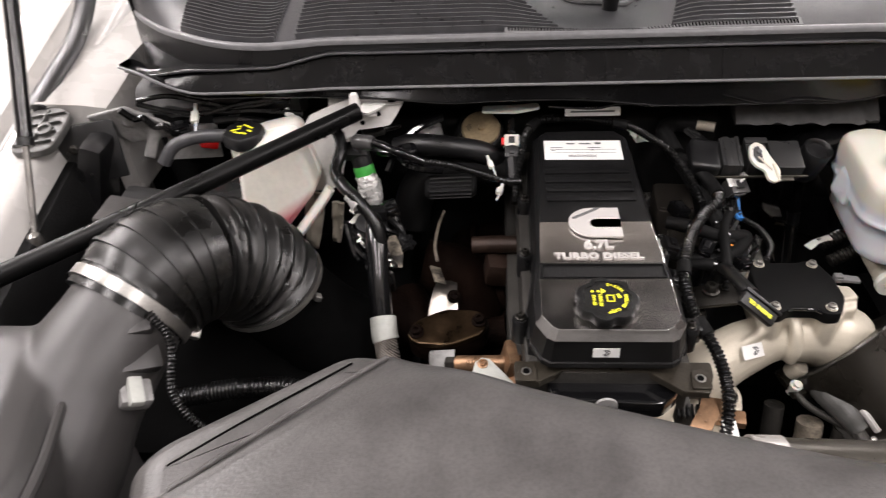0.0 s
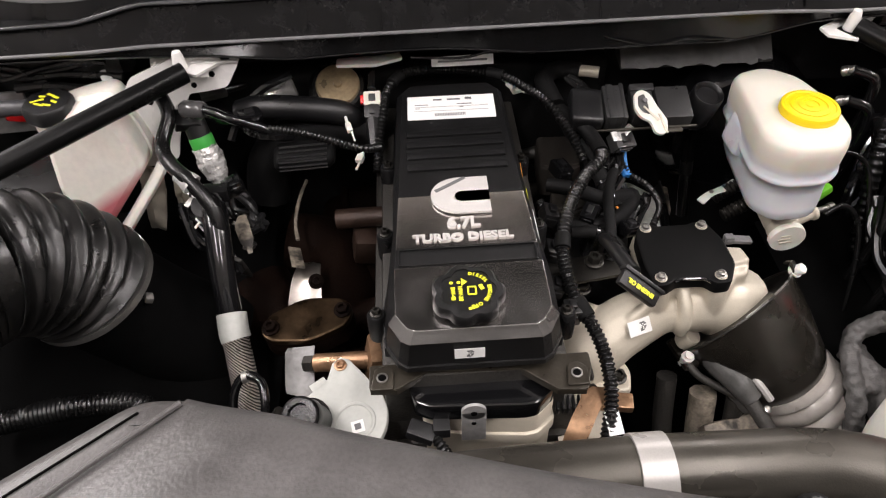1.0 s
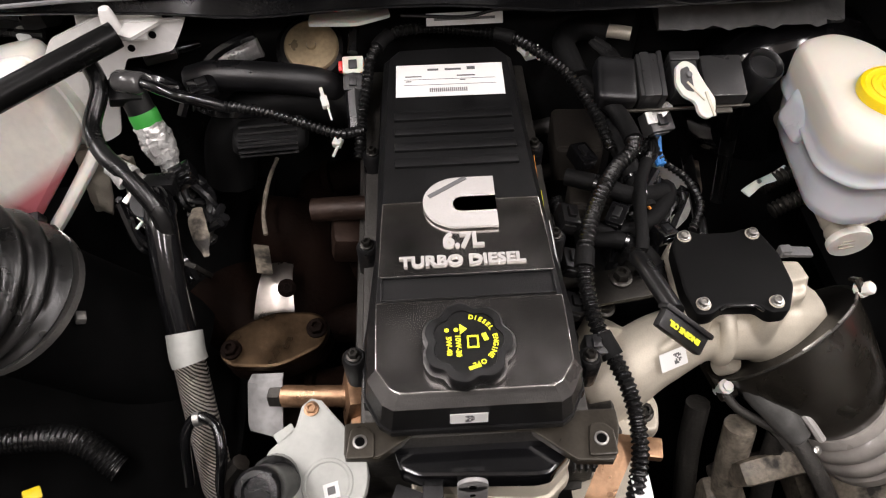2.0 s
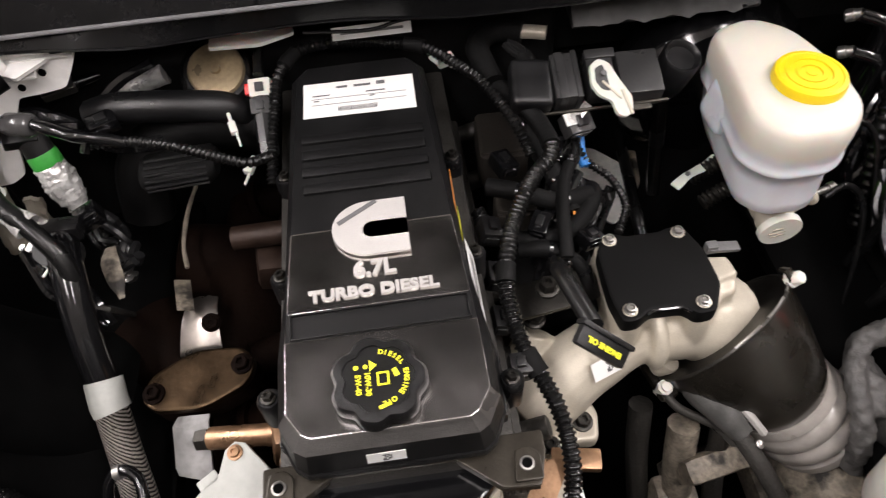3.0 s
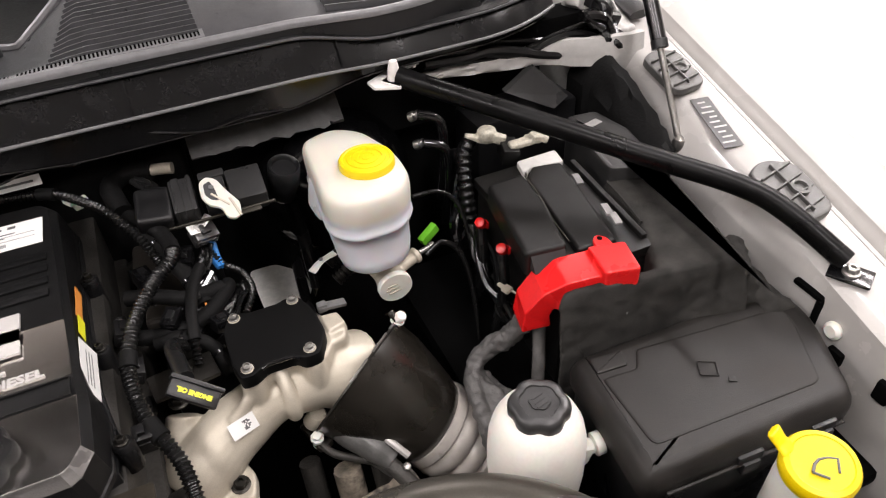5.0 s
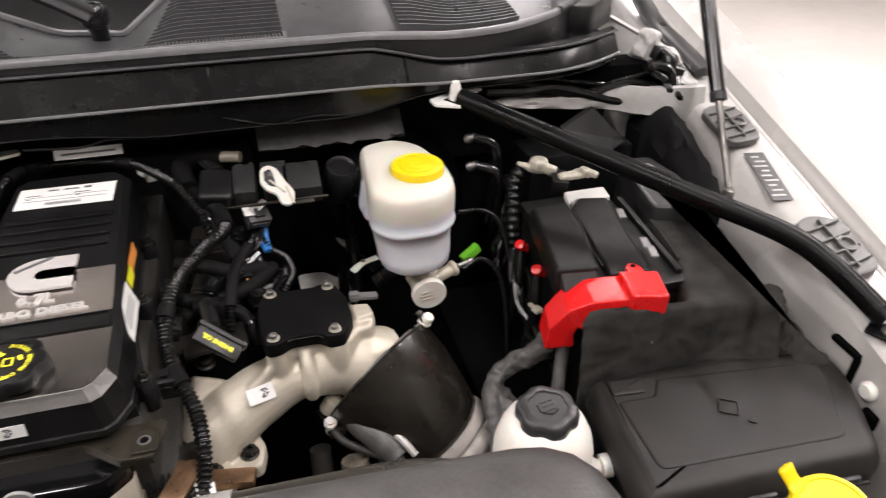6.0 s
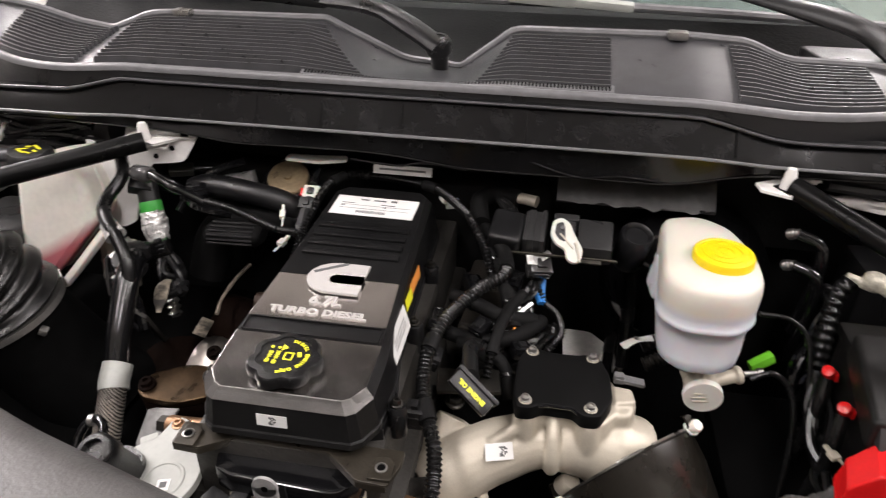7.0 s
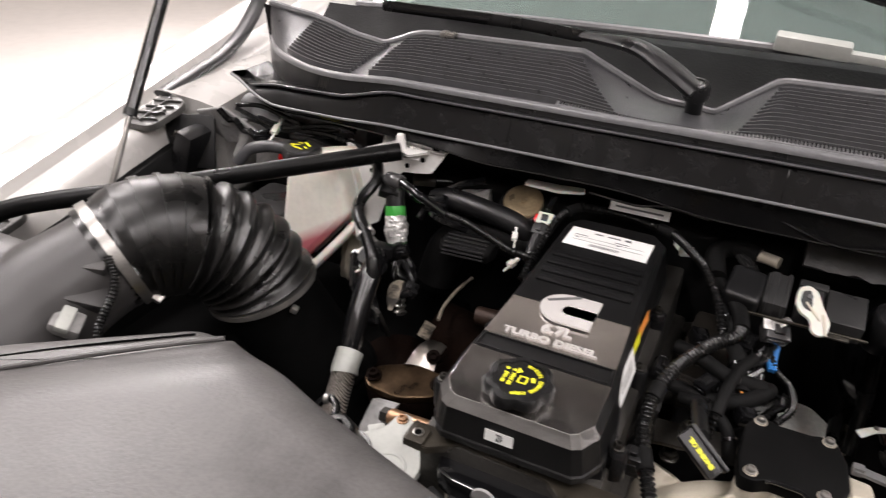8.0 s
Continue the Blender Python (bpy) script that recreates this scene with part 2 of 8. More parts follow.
def braid_mat():
    m = mat("braided_steel", (0.66, 0.60, 0.54), 0.32, metal=0.55, vary=0.35, grain=900, bump=0.1)
    nt = m.node_tree
    w = nt.nodes.new("ShaderNodeTexWave")
    w.inputs["Scale"].default_value, w.bands_direction, w.inputs["Distortion"].default_value = 120, "DIAGONAL", 2.5
    tc = nt.nodes.new("ShaderNodeTexCoord")
    nt.links.new(tc.outputs["Object"], w.inputs["Vector"])
    bu = nt.nodes.new("ShaderNodeBump")
    bu.inputs["Strength"].default_value, bu.inputs["Distance"].default_value = 0.8, 0.003
    b = nt.nodes["Principled BSDF"]
    mix = nt.nodes.new("ShaderNodeMixRGB")
    mix.blend_type, mix.inputs[0].default_value = "MULTIPLY", 1.0
    nt.links.new(b.inputs["Base Color"].links[0].from_socket, mix.inputs[1])
    nt.links.new(ramp(nt, w.outputs[1], [(0.2, (0.09, 0.085, 0.08)), (0.65, (1, 1, 1))]), mix.inputs[2])
    nt.links.new(mix.outputs[0], b.inputs["Base Color"])
    nt.links.new(w.outputs[1], bu.inputs["Height"])
    nt.links.new(bu.outputs[0], nt.nodes["Principled BSDF"].inputs["Normal"])
    return m


M_BRAID = braid_mat()


def glass_mat():
    m = bpy.data.materials.new("windscreen_glass")
    m.use_nodes = True
    b = m.node_tree.nodes["Principled BSDF"]
    b.inputs["Base Color"].default_value = (0.55, 0.68, 0.64, 1)
    b.inputs["Roughness"].default_value = 0.02
    b.inputs["Transmission Weight"].default_value = 0.9
    return m


M_GLASS = glass_mat()


# ---- shape helpers ----
def finish(bm, smooth=40):
    bmesh.ops.recalc_face_normals(bm, faces=bm.faces)
    for f in bm.faces:
        f.smooth = True
    for e in bm.edges:
        if len(e.link_faces) == 2 and e.calc_face_angle(0) > radians(smooth):
            e.smooth = False
    return bm


def part(name, bm, material, parent=None, label="", smooth=40):
    """One mesh in world places, under a thing or a part."""
    finish(bm, smooth)
    me = bpy.data.meshes.new(name)
    bm.to_mesh(me)
    bm.free()
    me.materials.append(material)
    ob = new(name, me)
    if parent is not None:
        ob.parent = parent
        if parent.type == "EMPTY":
            ob.location = -parent.location
    if label:
        ob["label"] = label
    return ob


def cast(name, bms, material, parent, label="", voxel=0.0022, ease=6, uneven=0.0, lump=0.02):
    """Closed forms fused into one rounded casting or moulding."""
    ob = part(name, merge(*bms), material, parent, label, smooth=180)
    fuse = ob.modifiers.new("fuse", "REMESH")
    fuse.mode, fuse.voxel_size, fuse.use_smooth_shade = "VOXEL", voxel, True
    soft = ob.modifiers.new("ease", "SMOOTH")
    soft.factor, soft.iterations = 0.5, ease
    if uneven:
        tex = bpy.data.textures.new("lumps", "CLOUDS")
        tex.noise_scale, tex.noise_depth = lump, 3
        warp = ob.modifiers.new("uneven", "DISPLACE")
        warp.texture, warp.strength, warp.mid_level, warp.texture_coords = tex, uneven, 0.5, "LOCAL"
    return ob


def thing(name, at, label, category, group="", kind=""):
    ob = new(name)
    ob.location = at
    ob.empty_display_size = 0.02
    return tagged(ob, label, category, group, kind)


def merge(*bms):
    out = bms[0]
    for b in bms[1:]:
        me = bpy.data.meshes.new("tmp")
        b.to_mesh(me)
        b.free()
        out.from_mesh(me)
        bpy.data.meshes.remove(me)
    return out


def moved(bm, m):
    bmesh.ops.transform(bm, matrix=m, verts=bm.verts)
    return bm


def rbox(size, at=(0, 0, 0), rot=(0, 0, 0), bevel=0.003, seg=2, taper=1.0):
    bm = bmesh.new()
    bmesh.ops.create_cube(bm, size=1)
    for v in bm.verts:
        k = taper if v.co.z > 0 else 1.0
        v.co = Vector((v.co.x * size[0] * k, v.co.y * size[1] * k, v.co.z * size[2]))
    if bevel:
        bmesh.ops.bevel(bm, geom=list(bm.edges), offset=min(bevel, min(size) * 0.45), segments=seg, affect="EDGES", profile=0.6)
    return moved(bm, pose(*at, *rot))


def loft(rings, cap=True, closed=True):
    """Rings of equally many points, joined by quads."""
    bm = bmesh.new()
    rows = [[bm.verts.new(p) for p in r] for r in rings]
    n = len(rings[0])
    for a, b in zip(rows, rows[1:]):
        for i in range(n if closed else n - 1):
            k = (i + 1) % n
            bm.faces.new((a[i], a[k], b[k], b[i]))
    if cap and closed:
        def clean(row):
            keep = [v for i, v in enumerate(row) if (v.co - row[i - 1].co).length > 1e-6]
            return keep if len(keep) > 2 else row
        ends = [bm.faces.new(list(reversed(clean(rows[0])))), bm.faces.new(clean(rows[-1]))]
        for f in ends:
            if len(f.verts) > 4 and f.calc_area() > 1e-4:
                bmesh.ops.inset_region(bm, faces=[f], thickness=0.0012, use_even_offset=True)
    return bm


def round_poly(poly, r, n=4):
    """A polygon with its corners rounded by r (a number or one for each corner)."""
    out = []
    m = len(poly)
    for i in range(m):
        p, a, b = Vector(poly[i]), Vector(poly[i - 1]), Vector(poly[(i + 1) % m])
        rr = r[i] if isinstance(r, (list, tuple)) else r
        u, v = (a - p), (b - p)
        k = min(rr, u.length * 0.45, v.length * 0.45)
        if k < 1e-5:
            out.append(tuple(p))
            continue
        s, e = p + u.normalized() * k, p + v.normalized() * k
        for j in range(n + 1):
            t = j / n
            out.append(tuple(s * (1 - t) ** 2 + p * 2 * t * (1 - t) + e * t * t))
    return out


def inset(poly, d):
    """The outline moved inwards by d (counter-clockwise outlines)."""
    out = []
    m = len(poly)
    for i in range(m):
        a, p, b = Vector(poly[i - 1]), Vector(poly[i]), Vector(poly[(i + 1) % m])
        u, v = (p - a).normalized(), (b - p).normalized()
        n1, n2 = Vector((-u.y, u.x)), Vector((-v.y, v.x))
        k = (n1 + n2)
        k = k / max(0.35, k.length_squared / 2) if k.length > 1e-6 else n1
        out.append(tuple(p + k * d))
    # where tight corners would cross, their points meet
    for _ in range(4):
        for i in range(m):
            j = (i + 1) % m
            if (Vector(out[j]) - Vector(out[i])).dot(Vector(poly[j]) - Vector(poly[i])) < 0:
                mid = tuple((Vector(out[i]) + Vector(out[j])) / 2)
                out[i] = out[j] = mid
    return out


def slab(poly, z0, z1, bevel=0.003, m=None):
    """An outline in plan with thickness and eased upper edge."""
    b = bevel
    rings = [[(x, y, z0) for x, y in poly], [(x, y, z1 - b) for x, y in poly],
             [(x, y, z1 - b * 0.3) for x, y in inset(poly, b * 0.3)], [(x, y, z1) for x, y in inset(poly, b)]]
    bm = loft(rings)
    return moved(bm, m) if m else bm


def turned(profile, seg=28, at=(0, 0, 0), axis=(0, 0, 1), lobes=None):
    """A lathe of (radius, height) pairs along axis. lobes: (count, depth)."""
    q = Vector(axis).normalized().to_track_quat("Z", "Y").to_matrix().to_4x4()
    rings = []
    for r, z in profile:
        ring = []
        for i in range(seg):
            a = 2 * math.pi * i / seg
            k = 1.0
            if lobes:
                k = 1 - lobes[1] * (0.5 + 0.5 * math.cos(lobes[0] * a)) ** 2
            ring.append((r * k * math.cos(a), r * k * math.sin(a), z))
        rings.append(ring)
    return moved(loft(rings), Matrix.Translation(at) @ q)


def spline(pts, step=0.006):
    """Points along a smooth curve through pts."""
    P = [Vector(p) for p in pts]
    P = [P[0] * 2 - P[1]] + P + [P[-1] * 2 - P[-2]]
    out = []
    for i in range(1, len(P) - 2):
        a, b, c, d = P[i - 1:i + 3]
        n = max(1, int((c - b).length / step + 0.5))
        for j in range(n):
            t = j / n
            out.append(0.5 * (2 * b + (c - a) * t + (2 * a - 5 * b + 4 * c - d) * t * t + (3 * b - a - 3 * c + d) * t ** 3))
    out.append(P[-2])
    return out


def tube(pts, r, seg=10, step=0.008, ribs=None, radii=None, wobble=0.0, flat=1.0):
    """A tube along a smooth curve. ribs: (pitch, depth) of a corrugation. radii: one radius for each point given."""
    if ribs:
        step = ribs[0] / 6
    C = spline(pts, step)
    n = len(C)
    if radii:
        R = []
        for i in range(len(pts) - 1):
            k = max(1, int((Vector(pts[i + 1]) - Vector(pts[i])).length / step + 0.5))
            R += [radii[i] + (radii[i + 1] - radii[i]) * (0.5 - 0.5 * math.cos(math.pi * j / k)) for j in range(k)]
        R.append(radii[-1])
    else:
        R = [r] * n
    up = Vector((0, 0, 1))
    t0 = (C[1] - C[0]).normalized()
    if abs(t0.z) > 0.9:
        up = Vector((0, 1, 0))
    side = t0.cross(up).normalized()
    rings, s = [], 0.0
    for i, p in enumerate(C):
        t = (C[min(i + 1, n - 1)] - C[max(i - 1, 0)]).normalized()
        side = (side - t * side.dot(t)).normalized()
        nrm = t.cross(side)
        if i:
            s += (p - C[i - 1]).length
        k = R[i]
        if ribs:
            k += ribs[1] * (-0.5 + 0.5 * math.cos(2 * math.pi * s / ribs[0]))
        if wobble:
            k *= 1 + wobble * noise.noise(p * 60)
        rings.append([p + side * (k * math.cos(a)) + nrm * (k * flat * math.sin(a)) for a in (2 * math.pi * j / seg for j in range(seg))])
    return loft(rings)


def band(at, axis, r, width, thick=0.002, seg=32):
    """A flat hose clamp."""
    w = width / 2
    return turned([(r, -w), (r + thick, -w), (r + thick, w), (r, w)], seg, at, axis)


def bolt_mesh(at, axis=(0, 0, 1), r=0.007, h=0.006):
    z = Vector(axis).normalized()
    return merge(turned([(r * 1.35, 0), (r * 1.35, h * 0.25), (r * 1.1, h * 0.35)], 16, at, axis),
                 turned([(r, h * 0.3), (r, h * 0.9), (r * 0.85, h), (r * 0.5, h), (r * 0.45, h * 0.6)], 6, at, axis))


def lettering(text, size, m, depth=0.0006, bold=0.0):
    cu = bpy.data.curves.new("text", "FONT")
    cu.body, cu.size, cu.extrude, cu.align_x, cu.align_y, cu.offset = text, size, depth, "CENTER", "CENTER", bold
    cu.resolution_u = 3
    ob = bpy.data.objects.new("text", cu)
    scene.collection.objects.link(ob)
    me = bpy.data.meshes.new_from_object(ob)
    bpy.data.objects.remove(ob)
    bm = bmesh.new()
    bm.from_mesh(me)
    bpy.data.meshes.remove(me)
    return moved(bm, m)


# ---- the room ----
def room_box(name, size, at, material, label, category):
    return tagged(part(name, rbox(size, at, bevel=0), material), label, category, kind="structure")


room_box("floor", (16, 16, 0.1), (0, 1, -0.05), M_FLOOR, "pale painted showroom floor", "floor")
room_box("ceiling", (16, 16, 0.1), (0, 1, 3.36), M_CEIL, "plain pale showroom ceiling", "ceiling")
room_box("wall_north", (16, 0.1, 3.31), (0, 9.05, 1.655), M_WALL, "plain white showroom wall", "wall")
room_box("wall_south", (16, 0.1, 3.31), (0, -7.05, 1.655), M_WALL, "plain white showroom wall", "wall")
room_box("wall_east", (0.1, 16, 3.31), (8.05, 1, 1.655), M_WALL, "plain white showroom wall", "wall")
room_box("wall_west", (0.1, 16, 3.31), (-8.05, 1, 1.655), M_WALL, "plain white showroom wall", "wall")


# ---- body shell round the engine bay ----
def fender_inner(side, y):
    return 0.918 + 0.06 * y if side > 0 else -0.865


def fender(side):
    prof = [(-0.03, 0.0), (-0.03, 1.085), (-0.026, 1.112), (-0.003, 1.160), (0.003, 1.168), (0.012, 1.172), (0.062, 1.174), (0.068, 1.160), (0.086, 1.160),
            (0.094, 1.182), (0.14, 1.192), (0.18, 1.184), (0.206, 1.15), (0.216, 0.98), (0.20, 0.0)]
    rings = []
    for i in range(27):
        y = -0.75 + i * 0.075
        k = min(1.0, max(0.0, (y + 0.02) / 0.12))
        rings.append([(fender_inner(side, y) + side * (d if d > -0.002 else -0.008 + (d + 0.008) * k), y, z + (-0.044 + 0.22 * y if z > 0.5 else 0)) for d, z in prof])
    t = thing("fender", (fender_inner(side, 0.2), 0.2, 0), "white painted truck fender with a rain gutter along the hood opening", "fender", "front fenders")
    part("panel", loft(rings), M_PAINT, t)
    seal = [(fender_inner(side, y) + side * 0.077, y, 1.1185 + 0.22 * y) for y in (-0.6, -0.2, 0.2, 0.45)]
    part("gutter_seal", tube(seal, 0.0045, 8, 0.03), M_PRIMER, t, "grey gutter sealant bead")
    return t


fender_r = fender(1)
fender_l = fender(-1)


def firewall():
    t = thing("firewall", (0.05, 0.52, 0), "black insulated firewall below the windscreen cowl", "firewall", kind="structure")
    part("panel", merge(rbox((1.78, 0.04, 1.15), (0.05, 0.63, 0.575), bevel=0.004), rbox((1.46, 0.038, 0.2), (0.09, 0.56, 1.2), bevel=0.004)), M_MATT, t)
    # pressed insulation bulge and its wrinkled foil-grey blanket
    part("insulation", rbox((0.74, 0.05, 0.34), (-0.125, 0.525, 1.02), bevel=0.02, seg=3), M_MATT, t)
    rings = []
    for i in range(22):
        x = 0.25 + i * 0.0105
        w = 0.005 * noise.noise((x * 40, 1, 0)) + 0.002 * noise.noise((x * 130, 4, 0))
        rings.append([(x, 0.490 + w, 1.222), (x, 0.474 + w * 2, 1.208), (x, 0.462 - w, 1.194), (x, 0.459 + w, 1.191 + 2 * w), (x, 0.463, 1.188), (x, 0.50, 1.195), (x, 0.51, 1.222)])
    part("blanket", loft(rings), M_HSHIELD, t, "grey dimpled insulation blanket")
    return t


firewall()
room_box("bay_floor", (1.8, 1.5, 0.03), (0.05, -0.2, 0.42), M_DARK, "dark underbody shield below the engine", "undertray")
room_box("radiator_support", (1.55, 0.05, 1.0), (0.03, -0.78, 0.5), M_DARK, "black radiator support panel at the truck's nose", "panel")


def lerp_table(tab, x):
    for (a, u), (b, v) in zip(tab, tab[1:]):
        if x <= b:
            k = max(0.0, (x - a) / (b - a))
            return u + (v - u) * k
    return tab[-1][1]


REAR_Z = [(-0.78, 1.425), (-0.66, 1.403), (-0.56, 1.375), (-0.50, 1.366), (-0.43, 1.389), (-0.13, 1.393), (-0.005, 1.337), (0.085, 1.330), (0.165, 1.391), (0.50, 1.396), (0.56, 1.375), (0.80, 1.370)]
LOW_Z = [(-0.70, 1.292), (-0.62, 1.268), (-0.30, 1.268), (-0.20, 1.256), (0.0, 1.254), (0.12, 1.240), (0.40, 1.240), (0.50, 1.264), (0.84, 1.270)]
LIP_DROP = [(-0.80, 0.055), (-0.70, 0.045), (-0.62, 0.024), (-0.47, 0.020), (-0.39, 0.0), (0.42, 0.0), (0.53, 0.026), (0.80, 0.020)]


def lip_y(x):
    return 0.43 + 2.2 * max(0.0, abs(x - 0.04) - 0.52) ** 2


def strip_y(x):
    return 0.43 + 2.0 * max(0.0, abs(x - 0.05) - 0.62) ** 2


def back_y(x):
    """Rear edge of the grille panel; it comes forward at the brake-side end."""
    return max(lip_y(x), 0.60 - 0.7 * max(0.0, x - 0.68))


def cowl_z(x, s):
    """Height of the cowl's upper face; s: 0 at the front lip, 1 at the windscreen."""
    return 1.352 - 0.3 * lerp_table(LIP_DROP, x) + (lerp_table(REAR_Z, x) - 1.352) * s ** 0.8


def cowl():
    t = thing("windscreen_cowl", (0.06, 0.5, 1.24), "black plastic windscreen cowl with slotted air grilles", "windscreen cowl")
    xs = [-0.770 + i * 0.0194 for i in range(81)]
    ends = [-0.745 + i * 0.0225 for i in range(71)]
    # stepped front strip
    rings = []
    for x in ends:
        d, y = lerp_table(LIP_DROP, x), strip_y(x)
        bz = lerp_table(LOW_Z, x)
        low = max(1.288, bz + 0.02) - 0.2 * d
        f = 0.014 * math.exp(-((x + 0.27) / 0.12) ** 2)
        rings.append([(x, y + 0.10, bz - 0.004), (x, y + 0.012 - f, bz - 0.002), (x, y + 0.004 - f, bz + 0.004), (x, y + 0.002, low - 0.004), (x, y - 0.006, low), (x, y - 0.004, low + 0.004),
                      (x, y + 0.014, 1.330 - d), (x, y + 0.008, 1.336 - d), (x, y + 0.012, 1.339 - d), (x, y + 0.03, 1.338 - d), (x, y + 0.035, 1.30), (x, y + 0.10, 1.30)])
    part("front_strip", loft(rings), M_STRIP, t, "glossy black stepped front strip", smooth=25)
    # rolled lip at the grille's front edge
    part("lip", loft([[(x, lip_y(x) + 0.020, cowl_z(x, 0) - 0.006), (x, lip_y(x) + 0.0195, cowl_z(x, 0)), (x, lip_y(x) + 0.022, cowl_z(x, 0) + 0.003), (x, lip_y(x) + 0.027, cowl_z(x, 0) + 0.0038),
                       (x, lip_y(x) + 0.030, cowl_z(x, 0) + 0.002), (x, lip_y(x) + 0.030, cowl_z(x, 0) - 0.006)] for x in xs]), M_EDGE_SHEEN, t, "front edge lightened as a grey highlight", smooth=60)
    # rounded ledges of the strip; the middle one carries a painted highlight
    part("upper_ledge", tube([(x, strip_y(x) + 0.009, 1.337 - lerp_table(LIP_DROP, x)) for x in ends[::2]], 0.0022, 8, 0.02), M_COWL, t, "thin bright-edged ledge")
    part("middle_ledge", tube([(x, strip_y(x) - 0.007, max(1.288, lerp_table(LOW_Z, x) + 0.02) - 0.2 * lerp_table(LIP_DROP, x)) for x in ends[::2]], 0.0024, 8, 0.02), M_EDGE_SHEEN, t, "thin bright-edged ledge")
    part("lower_ledge", tube([(x, strip_y(x) + 0.004 - 0.014 * math.exp(-((x + 0.27) / 0.12) ** 2), lerp_table(LOW_Z, x) + 0.002) for x in ends[::2]], 0.0018, 8, 0.02), M_GLOSS, t)
    # upper skin
    rings = [[(x, lip_y(x) + 0.024 + (back_y(x) - lip_y(x)) * s, cowl_z(x, s) - 0.004) for x in xs] for s in (0, 0.15, 0.35, 0.55, 0.75, 0.92, 1.0)]
    part("skin", loft(rings, closed=False), M_COWL, t)
    part("trough", loft([[(x, 0.626, cowl_z(x, 1) - 0.008) for x in xs], [(x, 0.634, 1.31) for x in xs], [(x, 0.70, 1.295) for x in xs], [(x, 0.80, 1.325) for x in xs], [(x, 0.845, 1.365) for x in xs]], closed=False), M_MATT, t, "dark trough below the glass")
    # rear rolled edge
    part("rear_edge", tube([(x, back_y(x) + 0.024, cowl_z(x, 1) - 0.001) for x in xs if back_y(x) > lip_y(x)], 0.006, 8, 0.012), M_EDGE_SHEEN, t, "rear edge lightened as a grey highlight")
    # grille slats in their fields
    for x0, x1, lean in ((-0.64, -0.475, 0.0), (-0.44, -0.02, -0.35), (0.12, 0.305, 0.25), (0.47, 0.66, 0.0)):
        for k in range(13):
            s = 0.10 + k * 0.062
            a, b = x0, x1
            if lean < 0:
                b = x1 - 0.11 * s * 1.1
            if lean > 0:
                a = x0 + 0.05 * s
            P = [(a + (b - a) * i / 8) for i in range(9)]
            ring = []
            for x in P:
                y = lip_y(x) + 0.024 + (back_y(x) - lip_y(x)) * s
                z = cowl_z(x, s)
                ring.append([(x, y - 0.0022, z - 0.005), (x, y - 0.0012, z + 0.004), (x, y + 0.0012, z + 0.004), (x, y + 0.0022, z - 0.005)])
            part("slat", loft(ring), M_COWL, t)
    # wall that closes the grille panel down to the front strip
    wide = xs + [0.80, 0.82, 0.84, 0.86]
    part("lip_wall", loft([[(x, lip_y(x) + 0.023, cowl_z(x, 0) - 0.002), (x, lip_y(x) + 0.016, 1.31), (x, lip_y(x) + 0.014, 1.275), (x, lip_y(x) + 0.034, 1.275), (x, lip_y(x) + 0.034, cowl_z(x, 0) - 0.008)] for x in wide]), M_PLASTIC, t, "black wall below the lip")
    part("end_rim", tube([(x, lip_y(x) + 0.022, cowl_z(x, 0) + 0.001 + 0.25 * max(0, x - 0.80)) for x in wide[-7:]] + [(0.875, 0.66, 1.372), (0.88, 0.72, 1.40)], 0.0055, 10), M_COWL, t, "rolled rim at the panel's end")
    part("corner_well", slab(round_poly([(0.66, 0.62), (0.80, 0.53), (0.88, 0.60), (0.90, 0.80), (0.62, 0.80)], 0.02), 1.30, 1.345, 0.004), M_PLASTIC, t, "black corner well")
    # fine perforation teeth behind the lip
    strip = [-0.12 + i * 0.0215 for i in range(21)]
    part("perforated_strip", loft([[(x, lip_y(x) + 0.0285, cowl_z(x, 0.02) - 0.004), (x, lip_y(x) + 0.0285, cowl_z(x, 0.02) + 0.0022), (x, lip_y(x) + 0.044, cowl_z(x, 0.1) + 0.0022), (x, lip_y(x) + 0.044, cowl_z(x, 0.1) - 0.004)] for x in strip]), M_EDGE_SHEEN, t, "light grey strip with fine slots")
    teeth = bmesh.new()
    for i in range(88):
        x = -0.115 + i * 0.0048
        v = [teeth.verts.new((x + a, lip_y(x) + b, cowl_z(x, 0.02 + (b - 0.0285) * 5.2) + 0.0028)) for a, b in ((0, 0.032), (0.0024, 0.032), (0.0024, 0.0425), (0, 0.0425))]
        w = [teeth.verts.new(p.co - Vector((0, 0, 0.004))) for p in v]
        teeth.faces.new(v)
        for k in range(4):
            teeth.faces.new((v[k], w[k], w[(k + 1) % 4], v[(k + 1) % 4]))
    tagged(part("perforation", teeth, M_DARK, t), kind="stuff")
    # clips on the rear edge and seams of the strip
    for x in (-0.365, 0.40):
        part("clip", rbox((0.028, 0.02, 0.012), (x, 0.612, cowl_z(x, 1) + 0.002), bevel=0.003), M_STEEL, t, "small grey push clip")
    for x in (-0.18, -0.085, 0.03, 0.20, 0.47):
        part("seam_rib", rbox((0.0022, 0.003, 0.042), (x, strip_y(x) + 0.0042, 1.310), (-25, 0, 0), bevel=0.0008), M_STRIP, t)
    return t


cowl()


